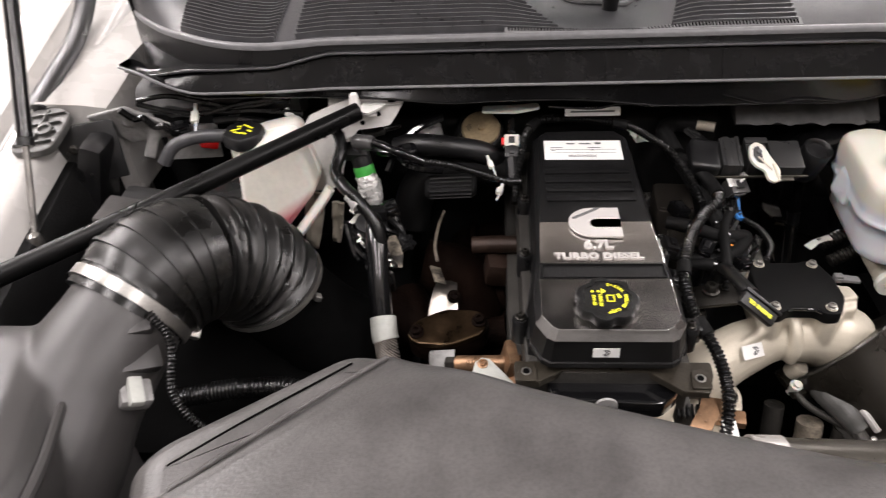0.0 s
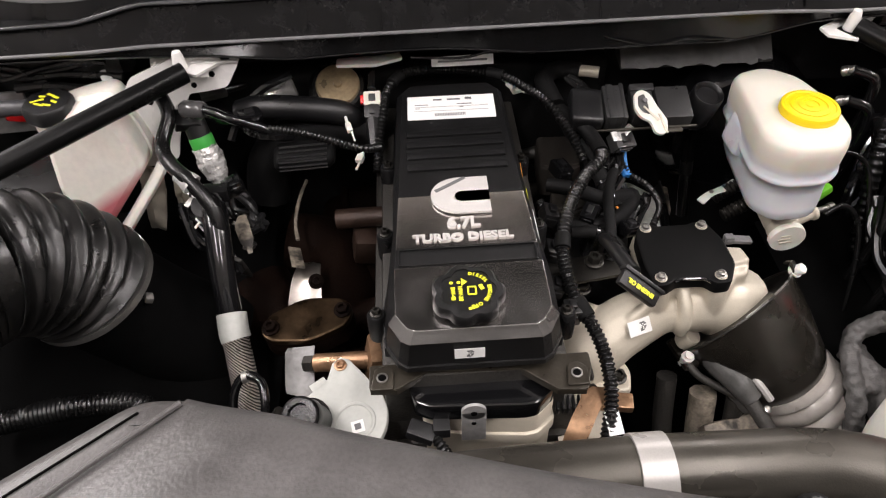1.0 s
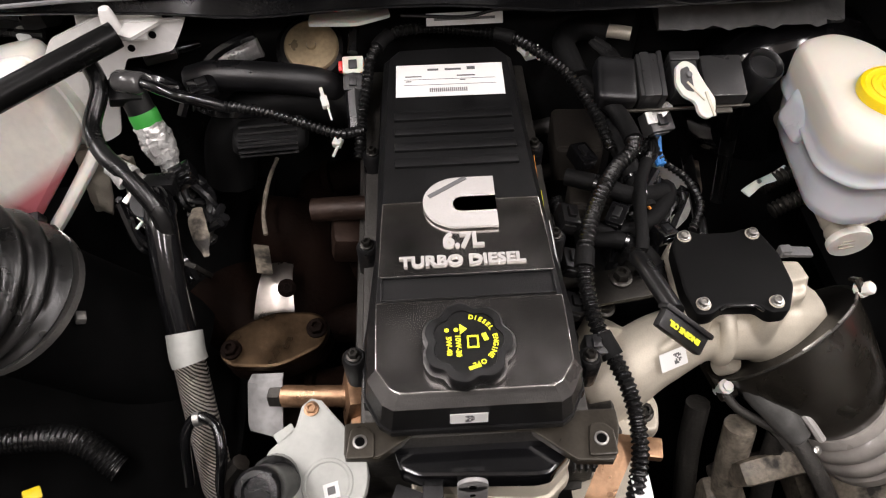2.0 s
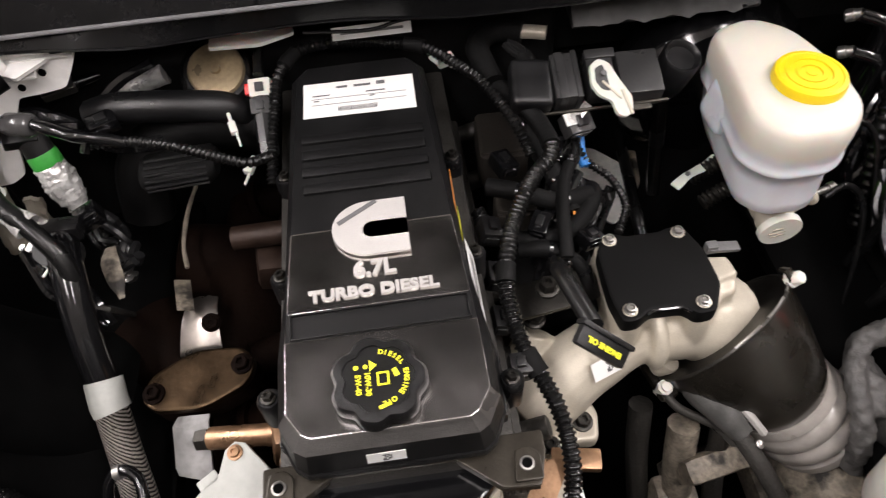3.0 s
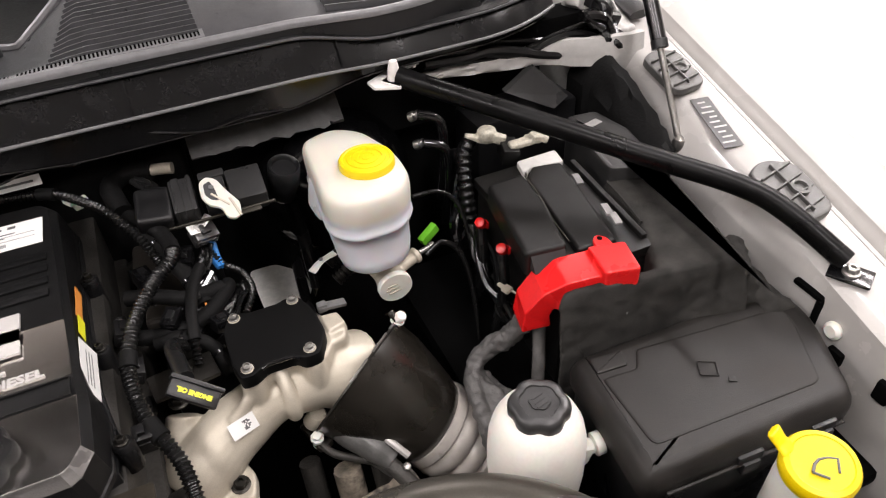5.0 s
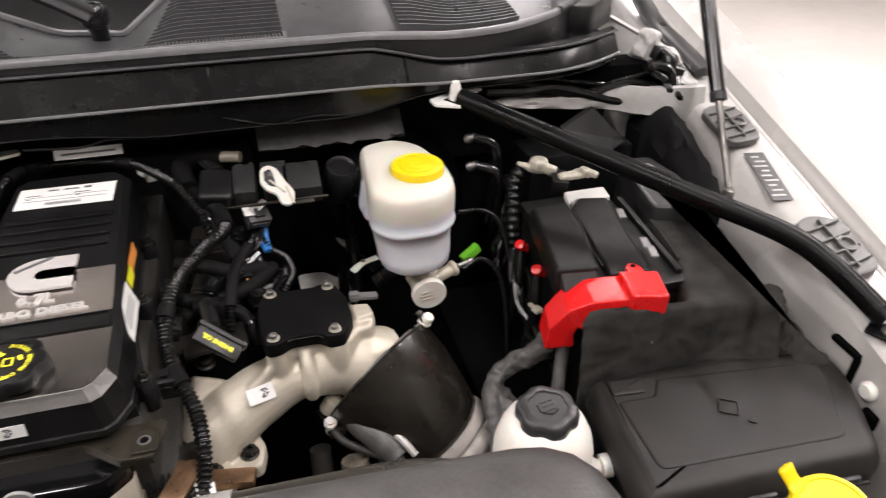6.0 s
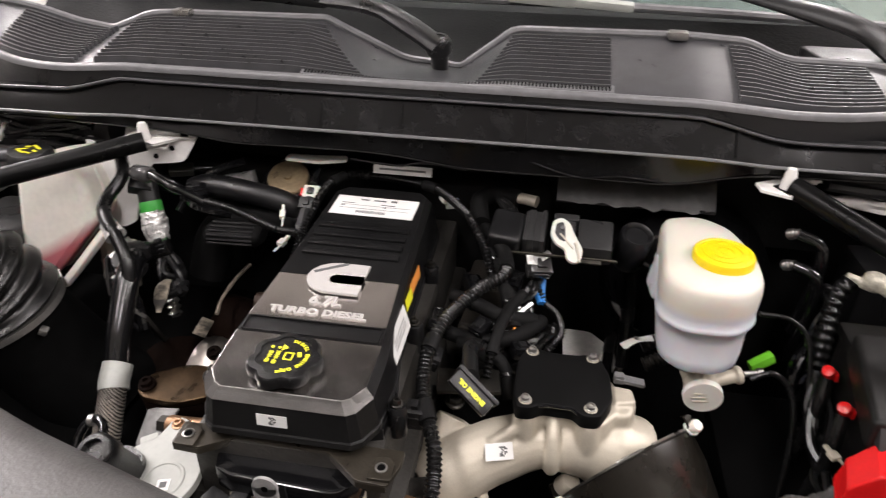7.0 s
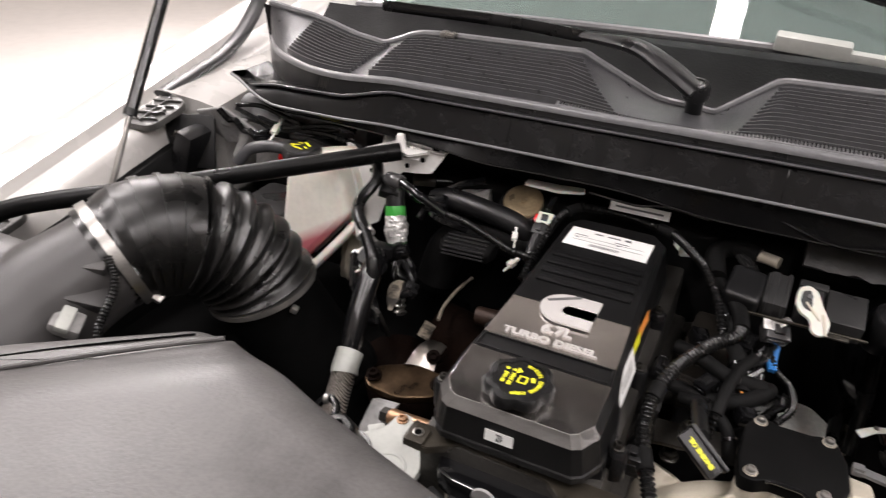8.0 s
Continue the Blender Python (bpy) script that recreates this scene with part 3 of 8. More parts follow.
def windscreen():
    t = thing("windscreen", (0.06, 0.83, 1.38), "tinted truck windscreen reflecting the ceiling lights", "windscreen")
    rings = []
    for dz in (0.0, -0.006):
        for j in (range(2) if dz == 0 else reversed(range(2))):
            rings.append([(0.06 + u * 0.78, 0.83 + 0.06 * u * u + 0.75 * j, 1.388 + 0.52 * j + dz - 0.03 * u * u) for u in [i / 10 - 1 for i in range(21)]])
    bm = loft(rings + [rings[0]], closed=False, cap=False)
    g = part("pane", bm, M_GLASS, t)
    g.visible_shadow = False
    part("glass_stop", merge(rbox((0.115, 0.03, 0.026), (0.195, 0.815, 1.402), (8, 3, 0), bevel=0.004), rbox((0.10, 0.02, 0.014), (0.30, 0.812, 1.392), (8, 3, 0), bevel=0.003)), M_SHIELD, t, "pale glass stop block")
    part("lower_seal", tube([(0.06 + u * 0.78, 0.822 + 0.06 * u * u, 1.390 - 0.03 * u * u) for u in (-1, -0.7, -0.35, 0, 0.35, 0.7, 1)], 0.008, 8, 0.03), M_EDGE_SHEEN, t)
    return t


windscreen()
tagged(part("dashboard", rbox((1.5, 0.98, 0.3), (0.06, 1.40, 1.20), bevel=0.06, seg=3), M_MATT), "black dashboard top behind the windscreen", "dashboard", kind="structure")
# The bulkhead is a black board standing in for the unlit cabin.
tagged(part("bulkhead", rbox((1.6, 0.05, 1.9), (0.06, 1.9, 0.95), bevel=0), M_DARK), "black board for the unlit cabin behind the windscreen", "cabin", kind="structure")


def wiper(pts, label):
    t = thing("windscreen_wiper", pts[0], label, "wiper", "windscreen wipers")
    part("pivot", turned([(0.012, -0.05), (0.014, -0.012), (0.019, -0.008), (0.0195, 0.008), (0.017, 0.013), (0.012, 0.0145), (0.0115, 0.0125), (0.001, 0.0125)], 24, pts[0], (0, -0.35, 0.9)), M_PLASTIC, t, "round ringed pivot")
    part("arm", tube(pts[:4], 0.0175, 12, 0.012, flat=0.5, radii=[0.026, 0.026, 0.023, 0.014]), M_PLASTIC, t)
    part("blade", tube(pts[3:], 0.007, 6, 0.02, flat=1.6), M_RUBBER, t)
    return t


wiper([(0.054, 0.585, 1.368), (0.005, 0.595, 1.395), (-0.05, 0.613, 1.414), (-0.14, 0.645, 1.412), (-0.28, 0.675, 1.412), (-0.55, 0.71, 1.405)], "black windscreen wiper parked across the glass")
wiper([(0.765, 0.68, 1.335), (0.735, 0.735, 1.362), (0.67, 0.75, 1.394), (0.506, 0.79, 1.425), (0.36, 0.87, 1.456), (0.12, 0.93, 1.50)], "black windscreen wiper beside the cowl corner")


def cowl_corner(side):
    x = fender_inner(side, 0.55)
    t = thing("cowl_corner", (x - side * 0.04, 0.55, 0.0), "pale painted sheet metal at the cowl corner", "body panel", "cowl corners")
    x0, x1 = (0.60, x) if side > 0 else (-0.74, -0.46)
    rings = []
    for i in range(25):
        q = x0 + (x1 - x0) * i / 24
        w = 0.012 * noise.noise((q * 14, 3, side)) + 0.006 * noise.noise((q * 60, 5, side))
        v = 0.010 * noise.noise((q * 30, 9, side))
        rings.append([(q, 0.55, 1.196), (q, 0.512 + w, 1.200 + v), (q, 0.50 + v, 1.206 + w), (q, 0.492 - w, 1.214 - v), (q, 0.485 + w, 1.232 + v), (q, 0.494 - v, 1.245 + w), (q, 0.505, 1.256), (q, 0.55, 1.258)])
    if side > 0:
        # pale dented flange that ends in a downturned tongue
        rings = []
        LOW = [(0.60, 1.222), (0.66, 1.214), (0.73, 1.205), (0.80, 1.198), (0.85, 1.188), (0.88, 1.190), (0.91, 1.176), (0.93, 1.160), (0.945, 1.158)]
        FACE = [(0.60, 0.457), (0.83, 0.457), (0.88, 0.428), (0.93, 0.405), (0.955, 0.40)]
        for i in range(36):
            q = 0.60 + 0.355 * i / 35
            w = 0.004 * noise.noise((q * 26, 3, 1)) + 0.003 * noise.noise((q * 70, 5, 2))
            y, z = lerp_table(FACE, q), lerp_table(LOW, q) + 0.4 * w
            top = 1.230 + 0.012 * max(0.0, (q - 0.80) / 0.15)
            rings.append([(q, y + 0.004, z), (q, y + w, z + 0.003), (q, y - w, z * 0.6 + top * 0.4), (q, y + 1.3 * w, z * 0.25 + top * 0.75), (q, y + 0.004, top), (q, y + 0.012, top + 0.001 + w), (q, y + 0.014, z)])
    part("panel", loft(rings), M_PRIMER if side > 0 else M_GREY, t)
    k = side
    xe = 0.895 if side > 0 else -0.80
    blob = round_poly([(xe, 0.49), (x + k * 0.02, 0.43), (x + k * 0.02, 0.80), (xe, 0.80)], 0.03, 3)
    blob = blob if side > 0 else blob[::-1]
    if side > 0:
        part("pillar", loft([[(a, b, z + 0.006 * noise.noise((a * 30, b * 30, z * 9))) for a, b in inset(blob, d)] for d, z in ((0, 0.95), (0, 1.17), (0.01, 1.215), (0.025, 1.25), (0.05, 1.275))]), M_PRIMER, t)
    if side < 0:
        # the white scuttle side rising to the windscreen pillar
        rings = []
        for i in range(13):
            y = 0.455 + i * 0.031
            u = 0.10 * (y - 0.4)
            w = 0.004 * noise.noise((y * 25, 2, 7))
            rings.append([(-0.91, y, 1.05), (-0.908, y, 1.235 + u), (-0.895, y, 1.25 + u + w), (-0.83, y + 0.02, 1.235 + u + w), (-0.795, y + 0.03, 1.222 + u - w), (-0.785, y + 0.03, 1.18 + u), (-0.785, y + 0.03, 1.05)])
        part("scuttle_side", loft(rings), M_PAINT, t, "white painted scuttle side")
    hx = -0.90 if side < 0 else 0.985
    part("hinge", tube([(hx, 0.455, 1.246), (hx, 0.55, 1.264), (hx, 0.63, 1.28), (hx, 0.70, 1.312), (hx - k * 0.005, 0.76, 1.37), (hx - k * 0.02, 0.80, 1.46), (hx - k * 0.06, 0.79, 1.64)], 0.021, 10, flat=0.4), M_PLASTIC, t, "black hood hinge arm")
    for i in range(2):
        pts = [(x0 + (x1 - x0) * u, 0.468 - 0.004 * i, 1.246 + 0.012 * math.sin(7 * u + 2 * i) - 0.008 * i) for u in (0.05, 0.25, 0.45, 0.65, 0.85, 0.97)]
        part("wire", tube(pts, 0.0045, 8), M_RUBBER, t, "thin black wire")
    if side > 0:
        # Solid black box in place of the shade behind the pale flange.
        part("shade_filler", rbox((0.34, 0.05, 0.075), (0.77, 0.505, 1.225), bevel=0.004), M_DARK, t, "black filler box standing in for shade under the cowl")
        cast("scuttle_fold", [rbox((0.07, 0.05, 0.03), (0.915, 0.515, 1.262), (10, 12, 30), bevel=0.008), rbox((0.05, 0.06, 0.02), (0.945, 0.47, 1.235), (20, 8, 10), bevel=0.006), rbox((0.03, 0.03, 0.05), (0.895, 0.50, 1.285), (0, 20, 15), bevel=0.006)], M_PRIMER, t, "dented pale scuttle fold", 0.003, 4, 0.012, 0.02)
        # Two black boxes added to darken the bright corner.
        for k, (p, r) in enumerate((((0.905, 0.475, 1.278), 20), ((0.925, 0.455, 1.252), -15))):
            part("dark_filler", rbox((0.03, 0.016, 0.022), p, (10, 15, r), bevel=0.004), M_PLASTIC, t, "black filler box darkening the scuttle")
    return t


cowl_corner(1)
cowl_corner(-1)


def fender_liner(side):
    rings = []
    for i in range(15):
        y = 0.03 + i * 0.034
        x = fender_inner(side, y)
        w = 0.004 * noise.noise((y * 30, side, 2))
        rings.append([(x - side * 0.004, y, 0.42), (x - side * 0.06, y, 0.42), (x - side * (0.05 + w), y, (1.06 if side < 0 else 0.99) + 0.18 * y + w), (x - side * (0.03 + w), y, (1.09 if side < 0 else 1.02) + 0.2 * y + w), (x - side * 0.004, y, (1.098 if side < 0 else 1.03) + 0.2 * y)])
    return tagged(part("inner_fender_liner", loft(rings), M_MATT), "black liner against the inner fender", "fender liner", "fender liners")


fender_liner(1)
fender_liner(-1)


def hood_strut(side):
    x = fender_inner(side, 0.25) - (0.016 if side > 0 else -0.028)
    t = thing("hood_strut", (x, 0.24, 1.13), "black gas strut with a grey rod holding the hood open", "gas strut", "hood struts")
    a, b, c = Vector((x, 0.245, 1.135)), Vector((x + side * 0.005, 0.325, 1.253)), Vector((x + side * 0.06, 0.72, 1.75))
    part("rod", tube([a, (a + b) / 2, b], 0.005, 10), M_STEEL, t, "thin bright rod")
    part("cylinder", tube([b, (b + c) / 2, c], 0.0115, 14, 0.05), M_GLOSS, t)
    part("collar", tube([b, b + (c - b) * 0.02], 0.0125, 14), M_PLASTIC, t)
    part("ball_joint", turned([(0.004, -0.02), (0.011, -0.008), (0.012, 0.0), (0.009, 0.01), (0.002, 0.014)], 14, a), M_STEEL, t)
    return t


hood_strut(1)
hood_strut(-1)


def brace(side, hook, bend, end):
    """The tubular brace from the firewall hook to the fender."""
    t = thing("brace_rod", end, "glossy black brace rod running from the cowl hook to the fender", "brace rod", "brace rods")
    h, b, e = Vector(hook), Vector(bend), Vector(end)
    part("tube", tube([h, h + (b - h) * 0.33, h + (b - h) * 0.7, b - (b - h).normalized() * 0.03, b + (e - b) * 0.3, e], 0.014, 18, 0.01), M_SATIN, t)
    part("end_plate", merge(rbox((0.035, 0.05, 0.004), tuple(e - Vector((0, 0.012, 0.012))), (0, 0, 30 * side), bevel=0.002)), M_GLOSS, t)
    part("bolt", bolt_mesh(tuple(e + Vector((0, -0.012, -0.01))), r=0.008, h=0.01), M_STEEL, t)
    return t


brace(1, (0.545, 0.415, 1.262), (0.885, 0.05, 1.178), (0.928, -0.05, 1.128))
brace(-1, (-0.345, 0.405, 1.258), (-0.815, 0.042, 1.204), (-0.875, -0.04, 1.135))


def brace_hook(at, side):
    t = thing("cowl_hook", at, "white painted bracket with a threaded post under the cowl", "bracket", "cowl hooks")
    x, y, z = at
    if side < 0:
        P = round_poly([(-0.272, 1.268), (-0.36, 1.266), (-0.43, 1.238), (-0.462, 1.19), (-0.460, 1.106), (-0.412, 1.108), (-0.393, 1.118), (-0.384, 1.150), (-0.370, 1.186), (-0.355, 1.213), (-0.325, 1.217), (-0.301, 1.221), (-0.285, 1.245)], 0.005, 2)
        part("body_panel", loft([[(a, 0.430 + (b - 1.25) * 0.15 + 0.003 * noise.noise((a * 40, b * 40, 1)) + d, b) for a, b in P] for d in (0, 0.004)]), M_WPANEL, t, "white painted body panel")
        part("panel_fold", loft([[(x, 0.426, 1.2585 + 0.3 * (x + 0.30) * (x < -0.36)), (x, 0.452, 1.262), (x, 0.452, 1.259), (x, 0.427, 1.2555 + 0.3 * (x + 0.30) * (x < -0.36))] for x in (-0.40, -0.37, -0.34, -0.31, -0.28)]), M_WPANEL, t, "folded upper flange")
        for k, (px, pz) in enumerate(((-0.296, 1.2615), (-0.318, 1.240), (-0.345, 1.226), (-0.41, 1.205))):
            part("hole", turned([(0.004 if k else 0.006, -0.001), (0.004 if k else 0.006, 0.001)], 14, (px, 0.4295 + (pz - 1.25) * 0.15, pz), (0, -1, 0.15)), M_DARK, t)
        part("tab", slab(round_poly([(-0.284, 0.452), (-0.33, 0.40), (-0.352, 0.412), (-0.352, 0.438), (-0.33, 0.452)], 0.003, 2), 1.253, 1.257, 0.001), M_WPANEL, t, "white folded tab")
    else:
        V = [(0.503, 0.430), (0.506, 0.408), (0.540, 0.393), (0.544, 0.408), (0.524, 0.422), (0.566, 0.446), (0.592, 0.452), (0.588, 0.462), (0.556, 0.460)]
        part("fork", slab(round_poly(V, 0.002, 2), 1.254, 1.258, 0.001), M_WPANEL, t, "white forked tab")
        part("stub", rbox((0.02, 0.012, 0.014), (0.572, 0.446, 1.262), (0, 0, 10), bevel=0.002), M_WPANEL, t)
    part("plate", rbox((0.03, 0.06, 0.004), (x + 0.014, y + 0.024, z - 0.018), (12, 0, 8), bevel=0.002), M_WPANEL, t)
    part("post", turned([(0.0105, -0.016), (0.0095, -0.010), (0.0080, 0.002), (0.0068, 0.009), (0.0055, 0.013), (0.003, 0.014)], 16, at), M_WPANEL, t, "tapered white post")
    return t


brace_hook((0.540, 0.420, 1.272), 1)
brace_hook((-0.352, 0.418, 1.268), -1)


def inner_wall_details():
    for name, p, s in (("slot", (0.905, -0.055, 1.055), (0.012, 0.008, 0.045)), ("slot", (0.906, -0.035, 1.078), (0.012, 0.045, 0.008)), ("hole", (0.902, -0.10, 1.02), (0.012, 0.022, 0.022)), ("hole", (0.898, -0.17, 1.03), (0.012, 0.02, 0.03))):
        part(name, rbox(s, p, bevel=0.004), M_DARK, fender_r)
    part("plug_button", turned([(0.012, 0), (0.012, 0.004), (0.008, 0.008)], 16, (0.9035, -0.085, 1.052), (-1, 0, 0.1)), M_WHITEP, fender_r)


inner_wall_details()


def tower(side, at):
    """Ribbed bracket on the inner fender."""
    x, y, z = at
    tilt = pose(x, y, z, 12.4, 0, 0) @ Matrix.Scale(0.88 if side > 0 and y > 0.2 else 1.0, 4)
    t = thing("fender_bracket", at, "black ribbed plastic bracket bolted on the fender flange", "bracket", "fender brackets")
    part("pad", moved(slab(round_poly([(-0.035, -0.055), (0.035, -0.05), (0.04, 0.04), (0.0, 0.058), (-0.035, 0.045)], 0.022), 0, 0.012), tilt), M_PAD, t)
    for i in range(4):
        part("rib", moved(rbox((0.06, 0.003, 0.006), (0, -0.035 + i * 0.022, 0.014), (0, 0, 12), bevel=0.001), tilt), M_PAD, t)
    part("rib", moved(rbox((0.003, 0.085, 0.007), (0, 0, 0.0142), bevel=0.001), tilt), M_PAD, t)
    part("boss", moved(turned([(0.013, 0.012), (0.013, 0.018), (0.009, 0.0185), (0.008, 0.014)], 18, (0.01, -0.005, 0)), tilt), M_PAD, t)
    if y > 0.2 and side < 0:
        part("leg", rbox((0.05, 0.09, 0.15), (x - side * 0.055, y + 0.01, z - 0.085), (0, -side * 20, 0), bevel=0.015, taper=0.8), M_PLASTIC, t)
    return t


tower(1, (0.952, 0.325, 1.205))
tower(1, (0.944, 0.066, 1.147))
tower(-1, (-0.870, 0.412, 1.222))
tower(-1, (-0.878, 0.06, 1.146))


def hood():
    t = thing("hood", (0.06, 0.72, 1.58), "raised white truck hood with a ribbed painted underside", "hood")
    a, b = Vector((0, 0.74, 1.60)), Vector((0, 0.12, 2.72))
    n = Vector((0, 1.12, 0.62)).normalized()
    rings = []
    for k in range(13):
        p = a + (b - a) * (0.05 + 0.95 * k / 12)
        w = 0.82 - 0.05 * k / 12
        rings.append([(0.05 + w * u, p.y + n.y * (0.02 * (1 - u * u) + d), p.z + n.z * (0.02 * (1 - u * u) + d)) for u, d in
                      [(-1 + i / 8, 0.0) for i in range(17)] + [(1 - i / 8, 0.03) for i in range(17)]])
    part("panel", loft(rings), M_HOOD, t)
    part("liner", tube([Vector((0.05, 0, 0)) + a - n * 0.012 + (b - a) * s for s in (0.10, 0.38, 0.65, 0.92)], 0.62, 24, 0.2, flat=0.012), M_MATT, t, "black quilted liner")
    for x in (-0.66, 0.76):
        part("stiffener", tube([Vector((x, 0, 0)) + a - n * 0.005 + (b - a) * s for s in (0.09, 0.35, 0.65, 0.94)], 0.03, 10, 0.05), M_PAINT, t)
    return t


hood()


# ---- engine ----
def engine_block():
    t = thing("engine_block", (0, 0.2, 0.435), "dark diesel engine block with a dull cast cylinder head", "engine")
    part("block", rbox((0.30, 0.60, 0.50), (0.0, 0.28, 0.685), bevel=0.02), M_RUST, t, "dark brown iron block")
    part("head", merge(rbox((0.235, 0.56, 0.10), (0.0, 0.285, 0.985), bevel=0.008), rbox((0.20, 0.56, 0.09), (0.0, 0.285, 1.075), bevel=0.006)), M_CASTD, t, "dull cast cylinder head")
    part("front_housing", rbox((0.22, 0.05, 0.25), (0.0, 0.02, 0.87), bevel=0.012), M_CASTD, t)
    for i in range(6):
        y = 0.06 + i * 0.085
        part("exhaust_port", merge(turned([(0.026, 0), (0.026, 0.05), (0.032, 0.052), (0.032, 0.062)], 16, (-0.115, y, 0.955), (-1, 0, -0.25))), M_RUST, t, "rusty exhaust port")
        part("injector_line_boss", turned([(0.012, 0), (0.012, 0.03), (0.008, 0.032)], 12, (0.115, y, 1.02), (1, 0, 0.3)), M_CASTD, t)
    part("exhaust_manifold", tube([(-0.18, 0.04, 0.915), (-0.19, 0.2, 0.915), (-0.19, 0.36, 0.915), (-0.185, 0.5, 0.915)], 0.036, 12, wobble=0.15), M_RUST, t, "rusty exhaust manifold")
    return t


engine_block()


def engine_cover():
    t = thing("engine_cover", (0, 0.2, 1.12), "black grained plastic engine cover with silver lettering on a smoked panel", "engine cover")
    half0 = [(0.0, 0.003), (0.072, 0.003), (0.082, 0.010), (0.094, 0.034), (0.096, 0.09), (0.090, 0.125), (0.085, 0.16), (0.080, 0.44), (0.062, 0.464), (0.0, 0.466)]
    half1 = [(0.0, 0.0065), (0.067, 0.0065), (0.076, 0.012), (0.088, 0.034), (0.0885, 0.09), (0.0855, 0.125), (0.082, 0.16), (0.073, 0.43), (0.058, 0.45), (0.0, 0.451)]
    half3 = [(0.0, 0.0145), (0.062, 0.0145), (0.0695, 0.019), (0.081, 0.037), (0.081, 0.09), (0.079, 0.125), (0.076, 0.16), (0.066, 0.423), (0.053, 0.439), (0.0, 0.44)]

    def full(h):
        return h + [(-x, y) for x, y in reversed(h[1:-1])]

    def top(y):
        return 1.184 + 0.027 * min(max(y, 0.0), 0.42)
    part("flange", slab([(x * 1.02, max(y * 1.004, 0.03)) for x, y in full(half0)[2:-1]], 1.118, 1.134, 0.001), M_PLASTIC, t, "lower flange lip")
    rings = [[(x, y, 1.132) for x, y in full(half0)], [(x, y, 1.139) for x, y in full(half0)], [(x * 0.985, y * 0.998 + 0.0015, 1.141) for x, y in full(half0)],
             [(x, y, top(y) - 0.0105) for x, y in full(half1)], [(x, y, top(y)) for x, y in full(half3)]]
    part("shell", loft(rings), M_COVER, t, smooth=22)
    # bright chamfer round the front of the panel
    edge = [((a, b), (c, d)) for (a, b), (c, d) in zip(half1[:4], half3[:4])]
    edge = [((-a, b), (-c, d)) for (a, b), (c, d) in reversed(edge[1:])] + edge
    part("front_chamfer", loft([[(a, b - 0.0003, top(b) - 0.0100), (c, d - 0.0003, top(d) + 0.0004), (c * 0.995, d + 0.0005, top(d) + 0.0010), (a * 1.004, b - 0.0007, top(b) - 0.0096)] for (a, b), (c, d) in edge]), M_EDGE, t, "dull smoked front chamfer", smooth=10)
    # raised rib pads behind the badge
    for i in range(4):
        y = 0.262 + i * 0.022
        part("rib", rbox((0.124, 0.012, 0.0045), (0, y, top(y) + 0.0008), (1.5, 0, 0), bevel=0.002), M_COVER, t)
    # smoked panel
    poly = [(-0.0785, 0.127), (0.0785, 0.127), (0.0745, 0.212), (-0.0745, 0.212)]
    part("panel", moved(slab(round_poly(poly, 0.002, 2), 0, 0.0022, 0.0003), Matrix.Translation((0, 0, 1.1823)) @ pose(0, 0, 0, 1.5)), M_PANEL, t, "smoked metallic panel")
    part("front_panel", moved(slab(round_poly([(-0.0615, 0.0152), (0.0615, 0.0152), (0.069, 0.0195), (0.0805, 0.037), (0.0805, 0.1), (-0.0805, 0.1), (-0.0805, 0.037), (-0.069, 0.0195)], 0.001, 2), 0, 0.0016, 0.0003),
                              Matrix.Translation((0, 0, 1.1829)) @ pose(0, 0, 0, 1.5)), M_PANEL, t, "smoked metallic front panel")
    # recessed band with its rim
    rim = merge(rbox((0.152, 0.0016, 0.0026), (0, 0.102, top(0.102) + 0.001), bevel=0.0006), rbox((0.149, 0.0016, 0.0026), (0, 0.125, top(0.125) + 0.001), bevel=0.0006),
                rbox((0.0016, 0.022, 0.0026), (-0.0755, 0.1135, top(0.11) + 0.001), bevel=0.0006), rbox((0.0016, 0.022, 0.0026), (0.0755, 0.1135, top(0.11) + 0.001), bevel=0.0006))
    part("band_rim", rim, M_COVER, t)
    # badge: open ring with a dark slanted strip
    n = 20
    cy, z = 0.206, top(0.2) + 0.002
    outer, inner = [], []
    for i in range(n + 1):
        a = radians(90 + 180 * i / n)
        outer.append((-0.002 + 0.034 * math.cos(a), cy + 0.031 * math.sin(a)))
        inner.append((0.001 + 0.009 * math.cos(a), cy - 0.003 + 0.009 * math.sin(a)))
    poly = [(0.033, cy + 0.031)] + outer + [(0.033, cy - 0.031), (0.033, cy - 0.012)] + inner[::-1] + [(0.033, cy + 0.006)]
    bm = bmesh.new()
    lo = [bm.verts.new((x, y, z)) for x, y in poly]
    hi = [bm.verts.new((x, y, z + 0.003)) for x, y in poly]
    m = len(poly)
    for i in range(m):
        bm.faces.new((lo[i], lo[(i + 1) % m], hi[(i + 1) % m], hi[i]))
    f = bm.faces.new(hi)
    bmesh.ops.triangulate(bm, faces=[f])
    badge = part("badge", bm, M_SILVER, t, "satin silver open ring badge")
    part("badge_strip", rbox((0.043, 0.0045, 0.0006), (-0.012, cy + 0.0185, z + 0.0035), (0, 0, 32), bevel=0), M_PRINT, badge)
    flat = Matrix.Translation((0, 0, 1.1834)) @ pose(0, 0, 0, 1.5)
    part("lettering", lettering("6.7L", 0.0218, flat @ pose(-0.001, 0.1628, 0.0022), 0.001, 0.0008), M_SILVER, t, "raised silver lettering reading 6.7L")
